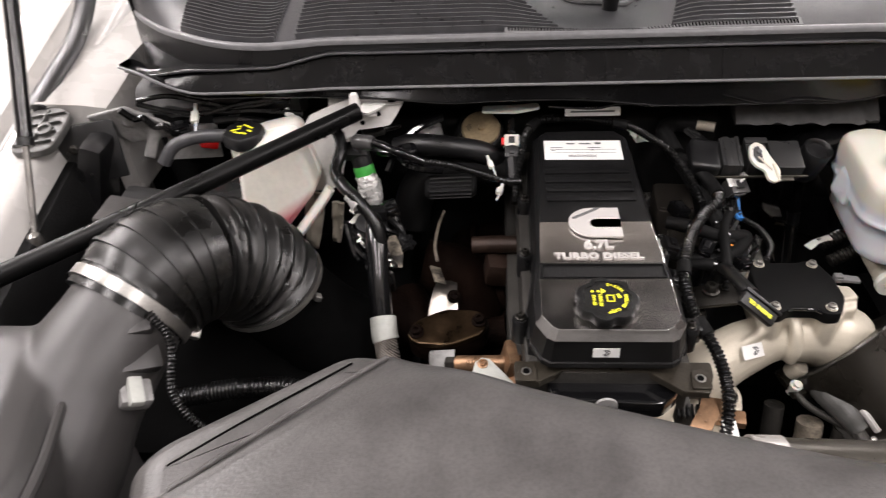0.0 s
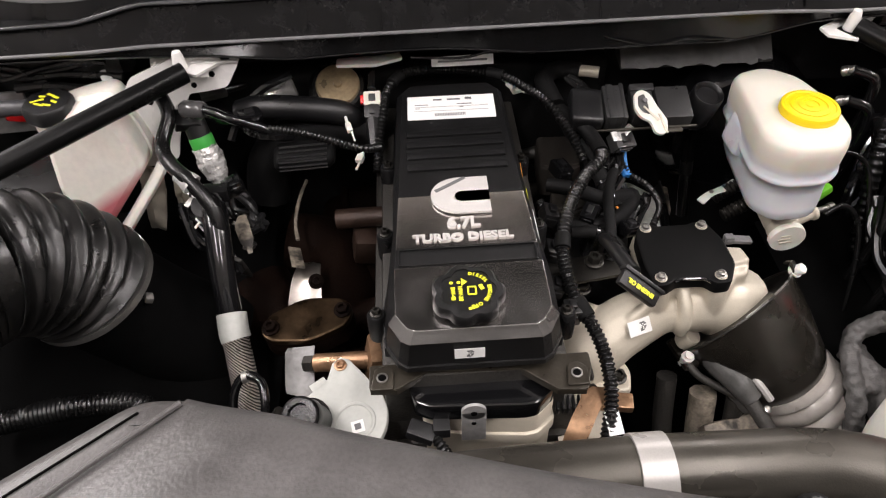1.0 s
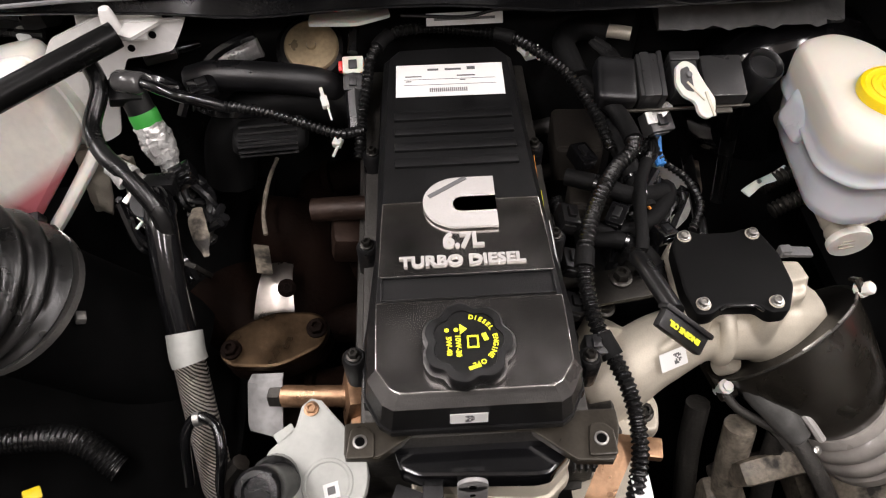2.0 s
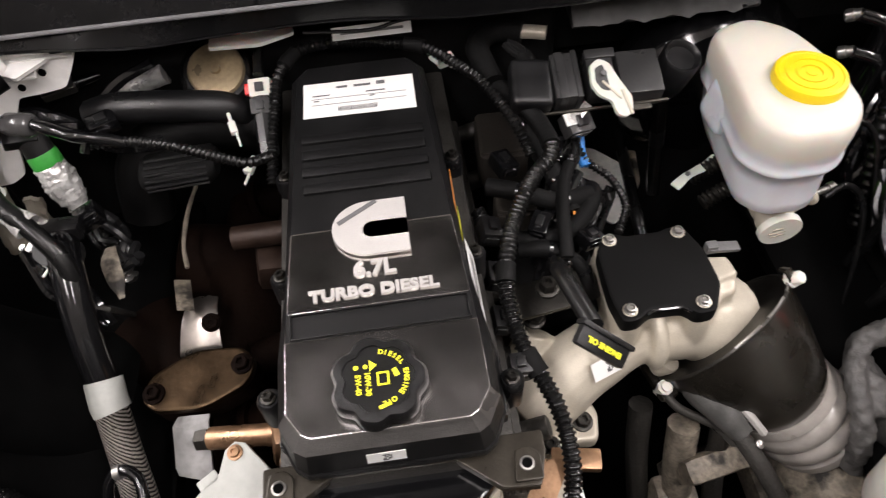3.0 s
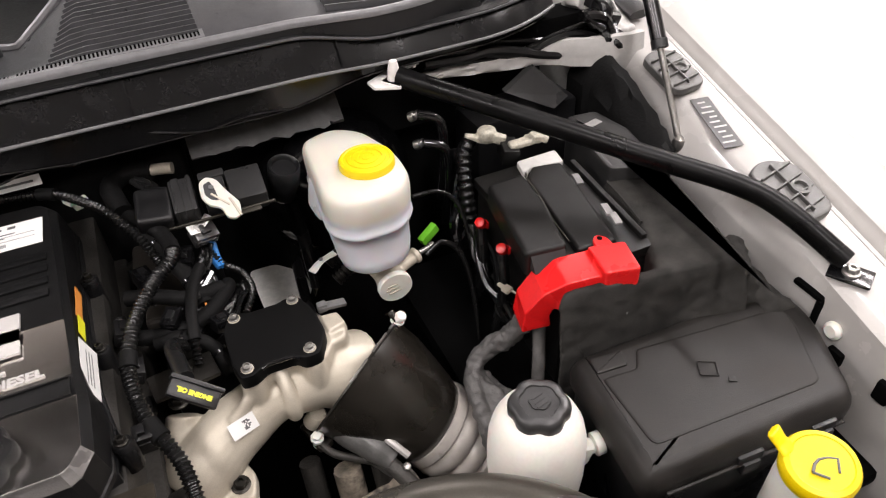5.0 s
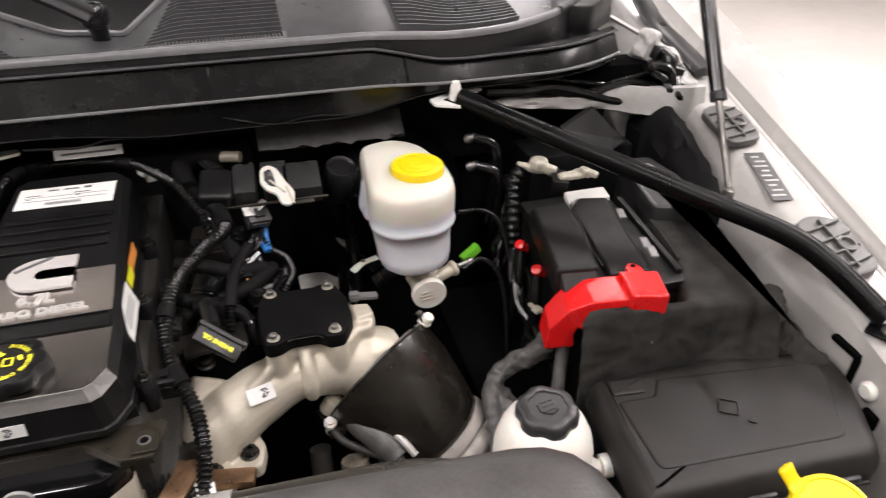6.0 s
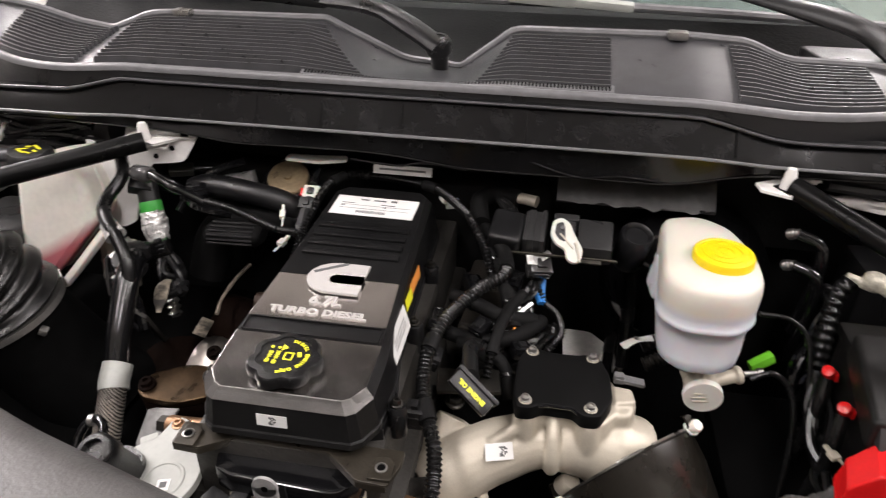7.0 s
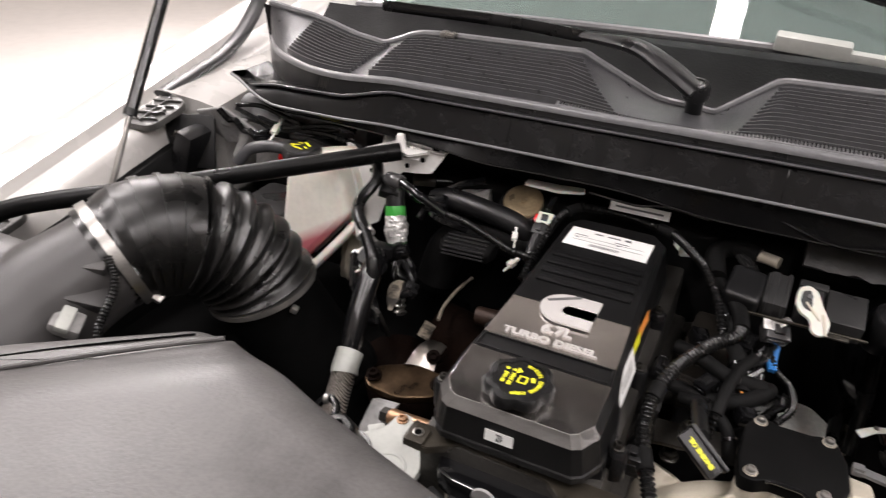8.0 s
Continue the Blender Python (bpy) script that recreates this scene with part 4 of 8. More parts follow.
    part("lettering", lettering("TURBO DIESEL", 0.0147, flat @ pose(-0.003, 0.1405, 0.0022) @ Matrix.Diagonal((1.17, 1, 1, 1)), 0.001, 0.0006), M_SILVER, t, "raised silver lettering reading TURBO DIESEL")
    # bolts along the flange
    for x, y in ((-0.104, 0.075), (0.104, 0.062), (-0.094, 0.2), (0.094, 0.2), (-0.09, 0.33), (0.09, 0.33)):
        part("bolt_boss", turned([(0.011, 1.105), (0.011, 1.14), (0.009, 1.143)], 14, (x, y, 0)), M_PLASTIC, t)
        part("bolt", bolt_mesh((x, y, 1.143), r=0.005, h=0.008), M_DSTEEL, t)
    return t


engine_cover()


def sticker(at, size, rot, label, bars=(), material=None, code=None, name="label_sticker", ink=None):
    m = pose(*at, *rot)
    t = thing(name, at, label, "label")
    part("backing", moved(rbox((size[0], size[1], 0.0006), bevel=0), m), material or M_LABEL, t)
    for x, y, w, h in bars:
        part("print_bar", moved(rbox((w, h, 0.0003), (x, y, 0.0006), bevel=0), m), ink or M_PRINT, t)
    if code:
        x, y, s = code
        bm = bmesh.new()
        rnd = random.Random(5)
        for i in range(6):
            for j in range(6):
                if rnd.random() < 0.55:
                    bm = merge(bm, rbox((s / 6, s / 6, 0.0003), (x - s / 2 + s * (i + 0.5) / 6, y - s / 2 + s * (j + 0.5) / 6, 0.0006), bevel=0))
        part("print_blotch", moved(bm, m), M_PRINT, t)
    return t


sticker((0.0, 0.384, 1.1955), (0.118, 0.052), (1.5, 0, -1), "white paper data label stuck on the engine cover",
        [(-0.018, 0.017, 0.012, 0.003), (0.004, 0.017, 0.018, 0.003), (0.024, 0.018, 0.009, 0.005), (-0.04, 0.006, 0.018, 0.0015), (0.018, 0.006, 0.02, 0.0018),
         (-0.045, -0.002, 0.006, 0.0014), (0.014, -0.001, 0.006, 0.0014), (0.0, -0.008, 0.1, 0.0004), (0.0, 0.001, 0.1, 0.0004)] +
        [(-0.002 + (i - 9) * 0.0022, -0.0165, 0.0012, 0.006) for i in range(19)])
sticker((-0.007, 0.0040, 1.1575), (0.031, 0.0135), (83, 0, 0), "small white code label on the engine cover's front", code=(0.0, 0, 0.009))
sticker((0.0822, 0.262, 1.162), (0.05, 0.016), (84, 0, 90 - 1.5), "orange warning label on the cover's side", material=M_ORANGE)
sticker((0.0832, 0.222, 1.162), (0.03, 0.016), (84, 0, 90 - 1.5), "yellow warning label on the cover's side", material=M_YELLOWP)
sticker((0.0872, 0.155, 1.1615), (0.072, 0.032), (76, 0, 90), "white label on the cover's side", [(0, 0.005, 0.05, 0.001), (0, 0, 0.05, 0.001), (0, -0.005, 0.05, 0.001)])


def oil_cap():
    cx, cy, cz = -0.005, 0.049, 1.185
    t = thing("oil_filler_cap", (cx, cy, cz), "black lobed oil filler cap with yellow print", "filler cap")
    body = turned([(0.03, 0.0), (0.034, 0.003), (0.0385, 0.006), (0.0385, 0.015), (0.036, 0.018), (0.029, 0.019), (0.0285, 0.0178), (0.001, 0.0175)], 84, (cx, cy, cz), lobes=(7, 0.12))
    part("cap", body, M_COVER, t)
    z = cz + 0.0186
    for i, ch in enumerate("DIESEL ENGINE OIL"):
        a = radians(80 - i * 10.0)
        if ch != " ":
            part("print", lettering(ch, 0.0056, pose(cx + 0.0222 * math.cos(a), cy + 0.0222 * math.sin(a), z, 0, 0, math.degrees(a) - 90), 0.0002, 0.0002), M_YELLOWP, t)
    part("print", lettering("10W-30", 0.006, pose(cx - 0.008, cy - 0.004, z, 0, 0, -90), 0.0002, 0.0002), M_YELLOWP, t)
    part("print", lettering("5W-40", 0.006, pose(cx - 0.0155, cy - 0.004, z, 0, 0, -90), 0.0002, 0.0002), M_YELLOWP, t)
    tri = [(0, -0.005), (0.006, 0.0), (0, 0.005)]
    part("print_triangle", loft([[(cx - 0.006 + x, cy + 0.011 + y, z + k) for x, y in tri] for k in (0, 0.0003)]), M_YELLOWP, t)
    part("print_pump", merge(rbox((0.009, 0.0016, 0.0004), (cx + 0.004, cy + 0.004, z), bevel=0), rbox((0.009, 0.0016, 0.0004), (cx + 0.004, cy - 0.006, z), bevel=0),
                             rbox((0.0016, 0.0112, 0.0004), (cx + 0.0, cy - 0.001, z), bevel=0), rbox((0.0016, 0.0112, 0.0004), (cx + 0.008, cy - 0.001, z), bevel=0)), M_YELLOWP, t)
    part("print_can", rbox((0.004, 0.007, 0.0004), (cx + 0.014, cy + 0.003, z), (0, 0, 20), bevel=0), M_YELLOWP, t)
    part("print_arc", rbox((0.01, 0.003, 0.0004), (cx + 0.004, cy - 0.0235, z), (0, 0, 18), bevel=0), M_YELLOWP, t)
    for dx, dy in ((-0.0155, 0.0105), (-0.008, 0.0105)):
        part("print_sun", turned([(0.002, 0), (0.002, 0.0003)], 8, (cx + dx - 0.001, cy + dy, z)), M_YELLOWP, t)
    return t


oil_cap()


def front_bracket():
    t = thing("lifting_bracket", (0, 0.0, 1.12), "brown-black pressed steel bracket across the engine's front", "bracket")
    poly = [(-0.113, 0.022), (-0.113, -0.008), (-0.084, -0.010), (-0.052, 0.0095), (0.047, 0.0065), (0.082, -0.022), (0.113, -0.024), (0.122, 0.004), (0.122, 0.022)]
    part("plate", slab(round_poly(poly, 0.003, 2), 1.118, 1.1215, 0.0008), M_BROWN, t)
    part("front_lip", loft([[(x, y - 0.0005, 1.1195), (x, y - 0.0005, 1.112), (x, y + 0.0015, 1.112), (x, y + 0.0015, 1.1195)] for x, y in ((-0.112, -0.008), (-0.084, -0.0098), (-0.052, 0.0097), (0.047, 0.0067), (0.082, -0.0218), (0.112, -0.0238))]), M_BROWN, t, smooth=10)
    for x, y in ((-0.099, 0.003), (0.104, -0.006)):
        part("tab", slab(round_poly([(x - 0.012, y - 0.014), (x + 0.012, y - 0.014), (x + 0.012, y + 0.008), (x + 0.004, y + 0.015), (x - 0.008, y + 0.013)], 0.003, 2), 1.1217, 1.1247, 0.0008), M_BROWN, t, "welded tab")
        part("weld_nut", turned([(0.0062, 1.1247), (0.0062, 1.1260), (0.0046, 1.1263), (0.0042, 1.1252), (0.0042, 1.1248)], 18, (x, y, 0)), M_STEEL, t, "bright threaded ring")
        part("thread_hole", turned([(0.0042, 1.1248), (0.0042, 1.1254)], 14, (x, y, 0)), M_DARK, t)
    return t


front_bracket()


def gear_cover():
    t = thing("front_gear_cover", (0, 0.0, 1.0), "glossy black lid on a cream cast front case", "housing")
    lid = [(-0.073, 0.004), (-0.067, -0.014), (-0.05, -0.021), (0.05, -0.026), (0.063, -0.024), (0.083, -0.006), (0.083, 0.03), (-0.07, 0.03)]
    part("lid", slab(round_poly(lid, 0.004, 3), 1.076, 1.101, 0.003), M_GLOSS, t, "glossy black lid")
    case = [(-0.058, -0.014), (0.0, -0.0215), (0.05, -0.0262), (0.064, -0.024), (0.084, -0.006), (0.084, 0.03), (-0.06, 0.03)]
    part("case", slab(round_poly(case, 0.004, 3), 0.98, 1.0755, 0.002), M_CAST, t, "cream cast aluminium case")
    part("case_foot", slab([(x * 1.03, y - 0.004) for x, y in round_poly(case, 0.004, 3)], 1.03, 1.046, 0.003), M_CAST, t)
    part("connector", merge(rbox((0.018, 0.02, 0.016), (-0.04, -0.026, 1.07), bevel=0.002), rbox((0.03, 0.02, 0.014), (-0.062, -0.03, 1.068), (0, 10, -20), bevel=0.003)), M_PLASTIC, t)
    part("connector_lead", tube([(-0.05, -0.034, 1.066), (-0.035, -0.05, 1.05), (-0.025, -0.055, 1.0), (-0.03, -0.05, 0.9)], 0.0065, 10, ribs=(0.0045, 0.0015)), M_RUBBER, t)
    lug = part("lug", merge(rbox((0.026, 0.0035, 0.055), (-0.006, -0.032, 1.078), bevel=0.001), turned([(0.013, -0.00175), (0.013, 0.00175)], 26, (-0.006, -0.032, 1.1055), (0, 1, 0)),
                            rbox((0.022, 0.014, 0.0035), (-0.006, -0.0265, 1.052), bevel=0.001)), M_DUSTY, t, "grey galvanised lug with two holes")
    for z, r in ((1.104, 0.0034), (1.085, 0.0026)):
        part("hole_ring", turned([(r, -0.0026), (r, 0.0)], 14, (-0.006, -0.032, z), (0, 1, 0)), M_DARK, lug)
    return t


gear_cover()
t = thing("copper_bracket", (0.125, 0.0, 1.04), "rust-tinted coppery bracket beside the front case", "bracket")
part("strap", loft([[(x, y, z), (x + 0.026, y - 0.004, z), (x + 0.026, y - 0.004, z - 0.004), (x, y, z - 0.004)] for x, y, z in ((0.122, 0.018, 1.062), (0.116, 0.002, 1.060), (0.104, -0.016, 1.056), (0.092, -0.036, 1.050), (0.088, -0.046, 1.03))]), M_COPPER, t, "bent coppery strap", smooth=60)
part("foot", rbox((0.05, 0.022, 0.012), (0.168, 0.034, 0.998), (0, 0, -10), bevel=0.003), M_COPPER, t, "coppery foot")
part("tag", rbox((0.018, 0.026, 0.002), (0.149, -0.026, 1.052), (25, 10, 12), bevel=0.0006), M_LABEL, t, "white paper tag")
for k in range(5):
    part("comb_tooth", rbox((0.0028, 0.018, 0.010), (0.092 + 0.006 * k, 0.004, 1.048), (0, 0, -6), bevel=0.0008), M_PLASTIC, t, "black comb tooth")


def white_cover_plate():
    t = thing("pump_shield", (-0.132, -0.02, 1.05), "pale grey-white teardrop shield bolted beside the engine's front", "shield")
    tilt = pose(-0.149, -0.002, 1.058, 6, -4, 0)
    R, n = 0.051, 40
    disc = [(R * math.cos(2 * math.pi * i / n), R * math.sin(2 * math.pi * i / n)) for i in range(n)]
    # the round rises into a pointed ear with its bolt
    poly = [p for p in disc if not (p[1] > 0.036)]
    k = next(i for i, p in enumerate(poly) if p[0] < 0)
    poly = poly[:k] + [(0.026, 0.05), (0.006, 0.074), (-0.004, 0.077), (-0.013, 0.070), (-0.018, 0.050)] + poly[k:]
    part("shield", moved(slab(poly, -0.006, 0.003, 0.001), tilt), M_SHIELD, t)
    part("bolt", moved(bolt_mesh((-0.003, 0.066, 0.003), r=0.0055, h=0.006), tilt), M_COPPER, t)
    part("code_label", moved(rbox((0.014, 0.014, 0.0005), (0.018, -0.012, 0.0035), (0, 0, 12), bevel=0), tilt), M_LABEL, t)
    part("code_print", moved(rbox((0.007, 0.007, 0.0005), (0.018, -0.012, 0.004), (0, 0, 12), bevel=0), tilt), M_PRINT, t)
    part("pressed_ring", moved(turned([(0.019, 0.0025), (0.0205, 0.0042), (0.023, 0.0042), (0.0245, 0.0025)], 32, (0.014, -0.006, 0)), tilt), M_SHIELD, t)
    part("edge_lug", moved(rbox((0.02, 0.012, 0.004), (-0.028, 0.044, 0.001), (0, 0, 32), bevel=0.0015), tilt), M_SHIELD, t)
    return t


white_cover_plate()


def hose(name, pts, r, material, label, category="hose", ribs=None, seg=10, clamp=None, ends=True, group="", wobble=0.0):
    t = thing(name, pts[0], label, category, group)
    part("sleeve", tube(pts, r, seg, ribs=ribs, wobble=wobble), material, t)
    if clamp:
        P = spline(pts, 0.01)
        for k in clamp:
            i = min(len(P) - 2, max(1, int(k * (len(P) - 1))))
            part("clamp", band(P[i], P[i + 1] - P[i - 1], r + 0.0006, 0.01), M_STEEL, t, "steel band clamp")
    return t


# charge air pipe over the front
def charge_pipe():
    t = thing("charge_air_pipe", (0.15, -0.1, 1.05), "dull grey charge air pipe with a silver band clamp", "pipe")
    pts = [(-0.16, -0.108, 1.05), (-0.05, -0.104, 1.072), (0.10, -0.101, 1.078), (0.25, -0.102, 1.078), (0.355, -0.108, 1.076), (0.43, -0.142, 1.073), (0.485, -0.205, 1.068), (0.515, -0.29, 1.05), (0.53, -0.42, 1.0)]
    part("pipe", tube(pts, 0.039, 28, 0.01), M_PIPE, t)
    part("clamp", band((0.163, -0.1015, 1.078), (1, 0, 0), 0.0395, 0.034, 0.003, 36), M_BAND, t, "wide silver band clamp")
    part("stud", turned([(0.018, 0), (0.018, 0.012), (0.014, 0.018), (0.003, 0.019)], 18, (0.30, -0.155, 1.09), (0, -0.4, 1)), M_PLASTIC, t)
    for i in range(5):
        part("print_mark", moved(rbox((0.004, 0.009, 0.0004), bevel=0), pose(-0.022 + i * 0.006, -0.126, 1.1085, 35)), M_STEEL, t)
    return t


charge_pipe()


def intake():
    t = thing("intake_manifold", (0.18, 0.08, 0.98), "cream cast aluminium intake elbow bolted to the cylinder head", "intake manifold")
    # runner from the head, waist, then the swept elbow that widens to the air tube's mouth
    forms = [tube([(0.135, 0.100, 0.985), (0.16, 0.112, 1.003), (0.20, 0.130, 1.020), (0.245, 0.145, 1.032), (0.27, 0.148, 1.034)], 0.04, 22, 0.006, radii=[0.041, 0.041, 0.038, 0.034, 0.032]),
             tube([(0.262, 0.146, 1.034), (0.30, 0.152, 1.034), (0.335, 0.158, 1.022), (0.357, 0.162, 1.006)], 0.05, 28, 0.006, radii=[0.034, 0.040, 0.048, 0.054])]
    # skirt under the cover plate with a boss below each bolt
    forms.append(slab(round_poly([(0.222, 0.140), (0.245, 0.128), (0.262, 0.136), (0.288, 0.136), (0.302, 0.120), (0.322, 0.126), (0.340, 0.15), (0.340, 0.195), (0.320, 0.224), (0.228, 0.226)], 0.008, 3), 1.035, 1.088, 0.004))
    for x, y in ((0.237, 0.217), (0.309, 0.216), (0.307, 0.131), (0.236, 0.134)):
        forms.append(turned([(0.016, 1.045), (0.0145, 1.07), (0.013, 1.0885)], 20, (x, y, 0)))
    # stepped plateau beside the plate
    forms.append(slab(round_poly([(0.325, 0.142), (0.354, 0.150), (0.362, 0.172), (0.354, 0.192), (0.33, 0.198)], 0.006), 1.03, 1.086, 0.004))
    forms.append(slab(round_poly([(0.334, 0.160), (0.360, 0.166), (0.356, 0.190), (0.332, 0.192)], 0.004), 1.05, 1.092, 0.002))
    # upright saddle rib at the waist
    forms.append(tube([(0.270, 0.116, 1.018), (0.270, 0.112, 1.042), (0.269, 0.120, 1.066), (0.268, 0.138, 1.078)], 0.0085, 10))
    forms.append(tube([(0.20, 0.115, 1.05), (0.225, 0.125, 1.066), (0.237, 0.134, 1.078)], 0.0075, 10))
    # foot on the head
    forms.append(slab(round_poly([(0.092, 0.062), (0.20, 0.056), (0.207, 0.088), (0.19, 0.13), (0.10, 0.14)], 0.008), 0.962, 0.983, 0.003))
    forms.append(tube([(0.145, 0.10, 0.978), (0.14, 0.135, 1.012), (0.15, 0.16, 1.04)], 0.02, 16, radii=[0.03, 0.026, 0.02]))
    cast("runner", forms, M_CAST, t, "cream cast body", 0.0021, 7)
    for p in ((0.187, 0.078, 0.983), (0.108, 0.084, 0.983), (0.150, 0.165, 1.058)):
        part("bolt", bolt_mesh(p, (0.1, -0.1, 1), 0.0085, 0.011), M_DSTEEL, t)
    part("tag_bracket", merge(rbox((0.034, 0.012, 0.005), (0.353, 0.197, 1.097), (0, 8, 0), bevel=0.0015), rbox((0.012, 0.010, 0.012), (0.340, 0.197, 1.099), bevel=0.002)), M_GREY, t, "small grey clip bracket")
    return t


intake()
sticker((0.2105, 0.1035, 1.0510), (0.033, 0.019), (46, 6, 22), "white code label on the intake casting", code=(0.004, 0, 0.011))


def heater_box():
    t = thing("intake_heater_plate", (0.265, 0.175, 1.09), "gloss black cover plate held by four bright bolts", "cover plate")
    poly = [(0.224, 0.120), (0.240, 0.120), (0.254, 0.130), (0.288, 0.129), (0.296, 0.118), (0.316, 0.119), (0.331, 0.150), (0.329, 0.19), (0.318, 0.221), (0.300, 0.225), (0.292, 0.221), (0.254, 0.221), (0.246, 0.226), (0.230, 0.224), (0.221, 0.204), (0.219, 0.150)]
    part("plate", slab(round_poly(poly, 0.006, 3), 1.089, 1.107, 0.0025), M_COATED, t)
    part("front_edge", tube([(0.249, 0.1265, 1.1045), (0.256, 0.1297, 1.1045), (0.272, 0.1293, 1.1045), (0.286, 0.1285, 1.1045), (0.2925, 0.1225, 1.1045)], 0.0021, 8), M_GLOSS, t, "polished machined front edge")
    for x, y in ((0.237, 0.217), (0.309, 0.216), (0.306, 0.13), (0.234, 0.132)):
        b = part("bolt", turned([(0.0064, 0), (0.0064, 0.002), (0.0048, 0.0025), (0.0048, 0.006), (0.0034, 0.0065), (0.003, 0.004)], 18, (x, y, 1.107)), M_STEEL, t, "bright flanged bolt")
        part("washer_edge", turned([(0.0040, 0.0), (0.0074, 0.0), (0.0074, 0.0010), (0.0040, 0.0010)], 18, (x, y, 1.107)), M_CAST, b)
    return t


heater_box()


def dipstick():
    t = thing("dipstick_handle", (0.178, 0.066, 1.16), "black engine oil dipstick handle with yellow lettering", "dipstick")
    a, b = Vector((0.158, 0.078, 1.182)), Vector((0.202, 0.058, 1.152))
    x = (b - a).normalized()
    z = (Vector((-0.1, -0.35, 1)) - x * Vector((-0.1, -0.35, 1)).dot(x)).normalized()
    y = z.cross(x)
    m = Matrix((x, y, z)).transposed().to_4x4()
    m.translation = (a + b) / 2
    part("grip", moved(rbox((0.05, 0.019, 0.010), bevel=0.003), m), M_PLASTIC, t)
    part("grip_lip", moved(rbox((0.054, 0.005, 0.015), (0, 0.010, 0.0), bevel=0.002), m), M_PLASTIC, t)
    part("lettering", lettering("ENGINE OIL", 0.0064, m @ pose(0, -0.001, 0.0062, 0, 0, 180), 0.0002, 0.0004), M_YELLOWP, t, "yellow lettering reading ENGINE OIL")
    part("neck", tube([tuple(m @ Vector((-0.012, 0.012, -0.002))), (0.172, 0.12, 1.165), (0.168, 0.16, 1.15), (0.175, 0.2, 1.10), (0.18, 0.23, 1.0)], 0.0085, 12), M_RUBBER, t)
    return t


dipstick()


def turbo_tube():
    t = thing("throttle_tube", (0.40, 0.12, 0.9), "brown-black enamelled air tube with a cloudy ribbed boot", "air tube")
    a, b = Vector((0.360, 0.156, 1.000)), Vector((0.440, 0.108, 0.912))
    na, nb = Vector((0.555, -0.685, -0.47)).normalized(), Vector((0.62, -0.40, -0.68)).normalized()

    def hoop(s, r, out=0.0, n=48, square=0.0):
        d = na.lerp(nb, min(1.0, s)).normalized()
        u = d.cross(Vector((0, 0, 1))).normalized()
        v = d.cross(u)
        c = a.lerp(b, s) + d * out
        ring = []
        for k in range(n):
            w = k * math.tau / n
            q = 1 + square * (math.cos(2.5 * w + 0.6) ** 2 - 0.5)
            ring.append(tuple(c + (u * math.cos(w) + v * math.sin(w)) * r * q))
        return ring
    part("tube", loft([hoop(0.3, 0.055), hoop(0.02, 0.080), hoop(0.0, 0.0825), hoop(0.0, 0.0865), hoop(0.06, 0.0865, square=0.02), hoop(0.3, 0.083, square=0.05), hoop(0.6, 0.074, square=0.05), hoop(0.85, 0.065, square=0.03), hoop(0.97, 0.058), hoop(1.0, 0.053)]), M_TUBE, t, smooth=40)
    part("rim", loft([hoop(0.0, 0.0835, -0.001), hoop(0.0, 0.0845, -0.0025), hoop(0.0, 0.087, -0.0025), hoop(0.0, 0.088, 0.0), hoop(0.0, 0.0865, 0.0015)]), M_DSTEEL, t, "dark rolled band")
    # the band's bright stretch near the bolt
    rim = [Vector(p) for p in hoop(0.0, 0.0868, -0.0022)]
    top = max(range(48), key=lambda k: rim[k].z + rim[k].x)
    for k0, k1 in ((2, 5), (6, 9), (-1, 1)):
        part("bright_wear", tube([rim[(top + k) % 48] for k in range(k0, k1 + 1)] if rim[(top + 5) % 48].y < rim[(top - 5) % 48].y else [rim[(top - k) % 48] for k in range(k0, k1 + 1)], 0.0016, 6), M_STEEL, t, "bright worn band edge")
    # The darker casting colour stands for the flared bell lying in shadow.
    part("end_plate", loft([hoop(0.0, 0.0825, 0.001), hoop(0.0, 0.05, 0.002)]), M_CASTG, t, "collar inside the mouth, coloured for its shadow")
    ribs = ((0.052, -0.008), (0.061, -0.005), (0.063, 0.002), (0.063, 0.008), (0.0575, 0.013), (0.063, 0.018), (0.0645, 0.026), (0.063, 0.034), (0.0575, 0.039), (0.063, 0.044), (0.0645, 0.052), (0.062, 0.060), (0.056, 0.066), (0.06, 0.071), (0.059, 0.082), (0.05, 0.086))
    boot = loft([hoop(1.0, r, o) for r, o in ribs])
    part("boot", boot, M_CLEARP, t, "cloudy ribbed boot", smooth=40)
    part("tail", loft([hoop(1.0, 0.049, 0.075), hoop(1.0, 0.049, 0.11), hoop(1.0, 0.047, 0.16)]), M_TUBE, t)
    part("band_tail", tube([(0.418, 0.178, 1.068), (0.419, 0.172, 1.075), (0.424, 0.166, 1.068), (0.423, 0.158, 1.045), (0.415, 0.148, 1.02)], 0.0055, 10, flat=0.5), M_TUBE, t, "bent clamp tail")
    part("nut", merge(turned([(0.005, -0.012), (0.0095, -0.009), (0.0095, -0.004), (0.0075, -0.003), (0.0075, 0.005), (0.006, 0.007), (0.002, 0.0075)], 8, (0.428, 0.165, 1.068), (0.35, -0.4, 0.8))), M_WHITEP, t, "pale capped nut")
    part("rivet_mark", merge(turned([(0.0022, 0), (0.0022, 0.002)], 10, (0.3615, 0.0955, 1.0375), (0.2, -0.7, 0.7)), turned([(0.0028, 0), (0.0028, 0.002)], 10, (0.358, 0.089, 1.0325), (0.2, -0.7, 0.7))), M_DARK, t, "pair of small holes")
    return t


turbo_tube()


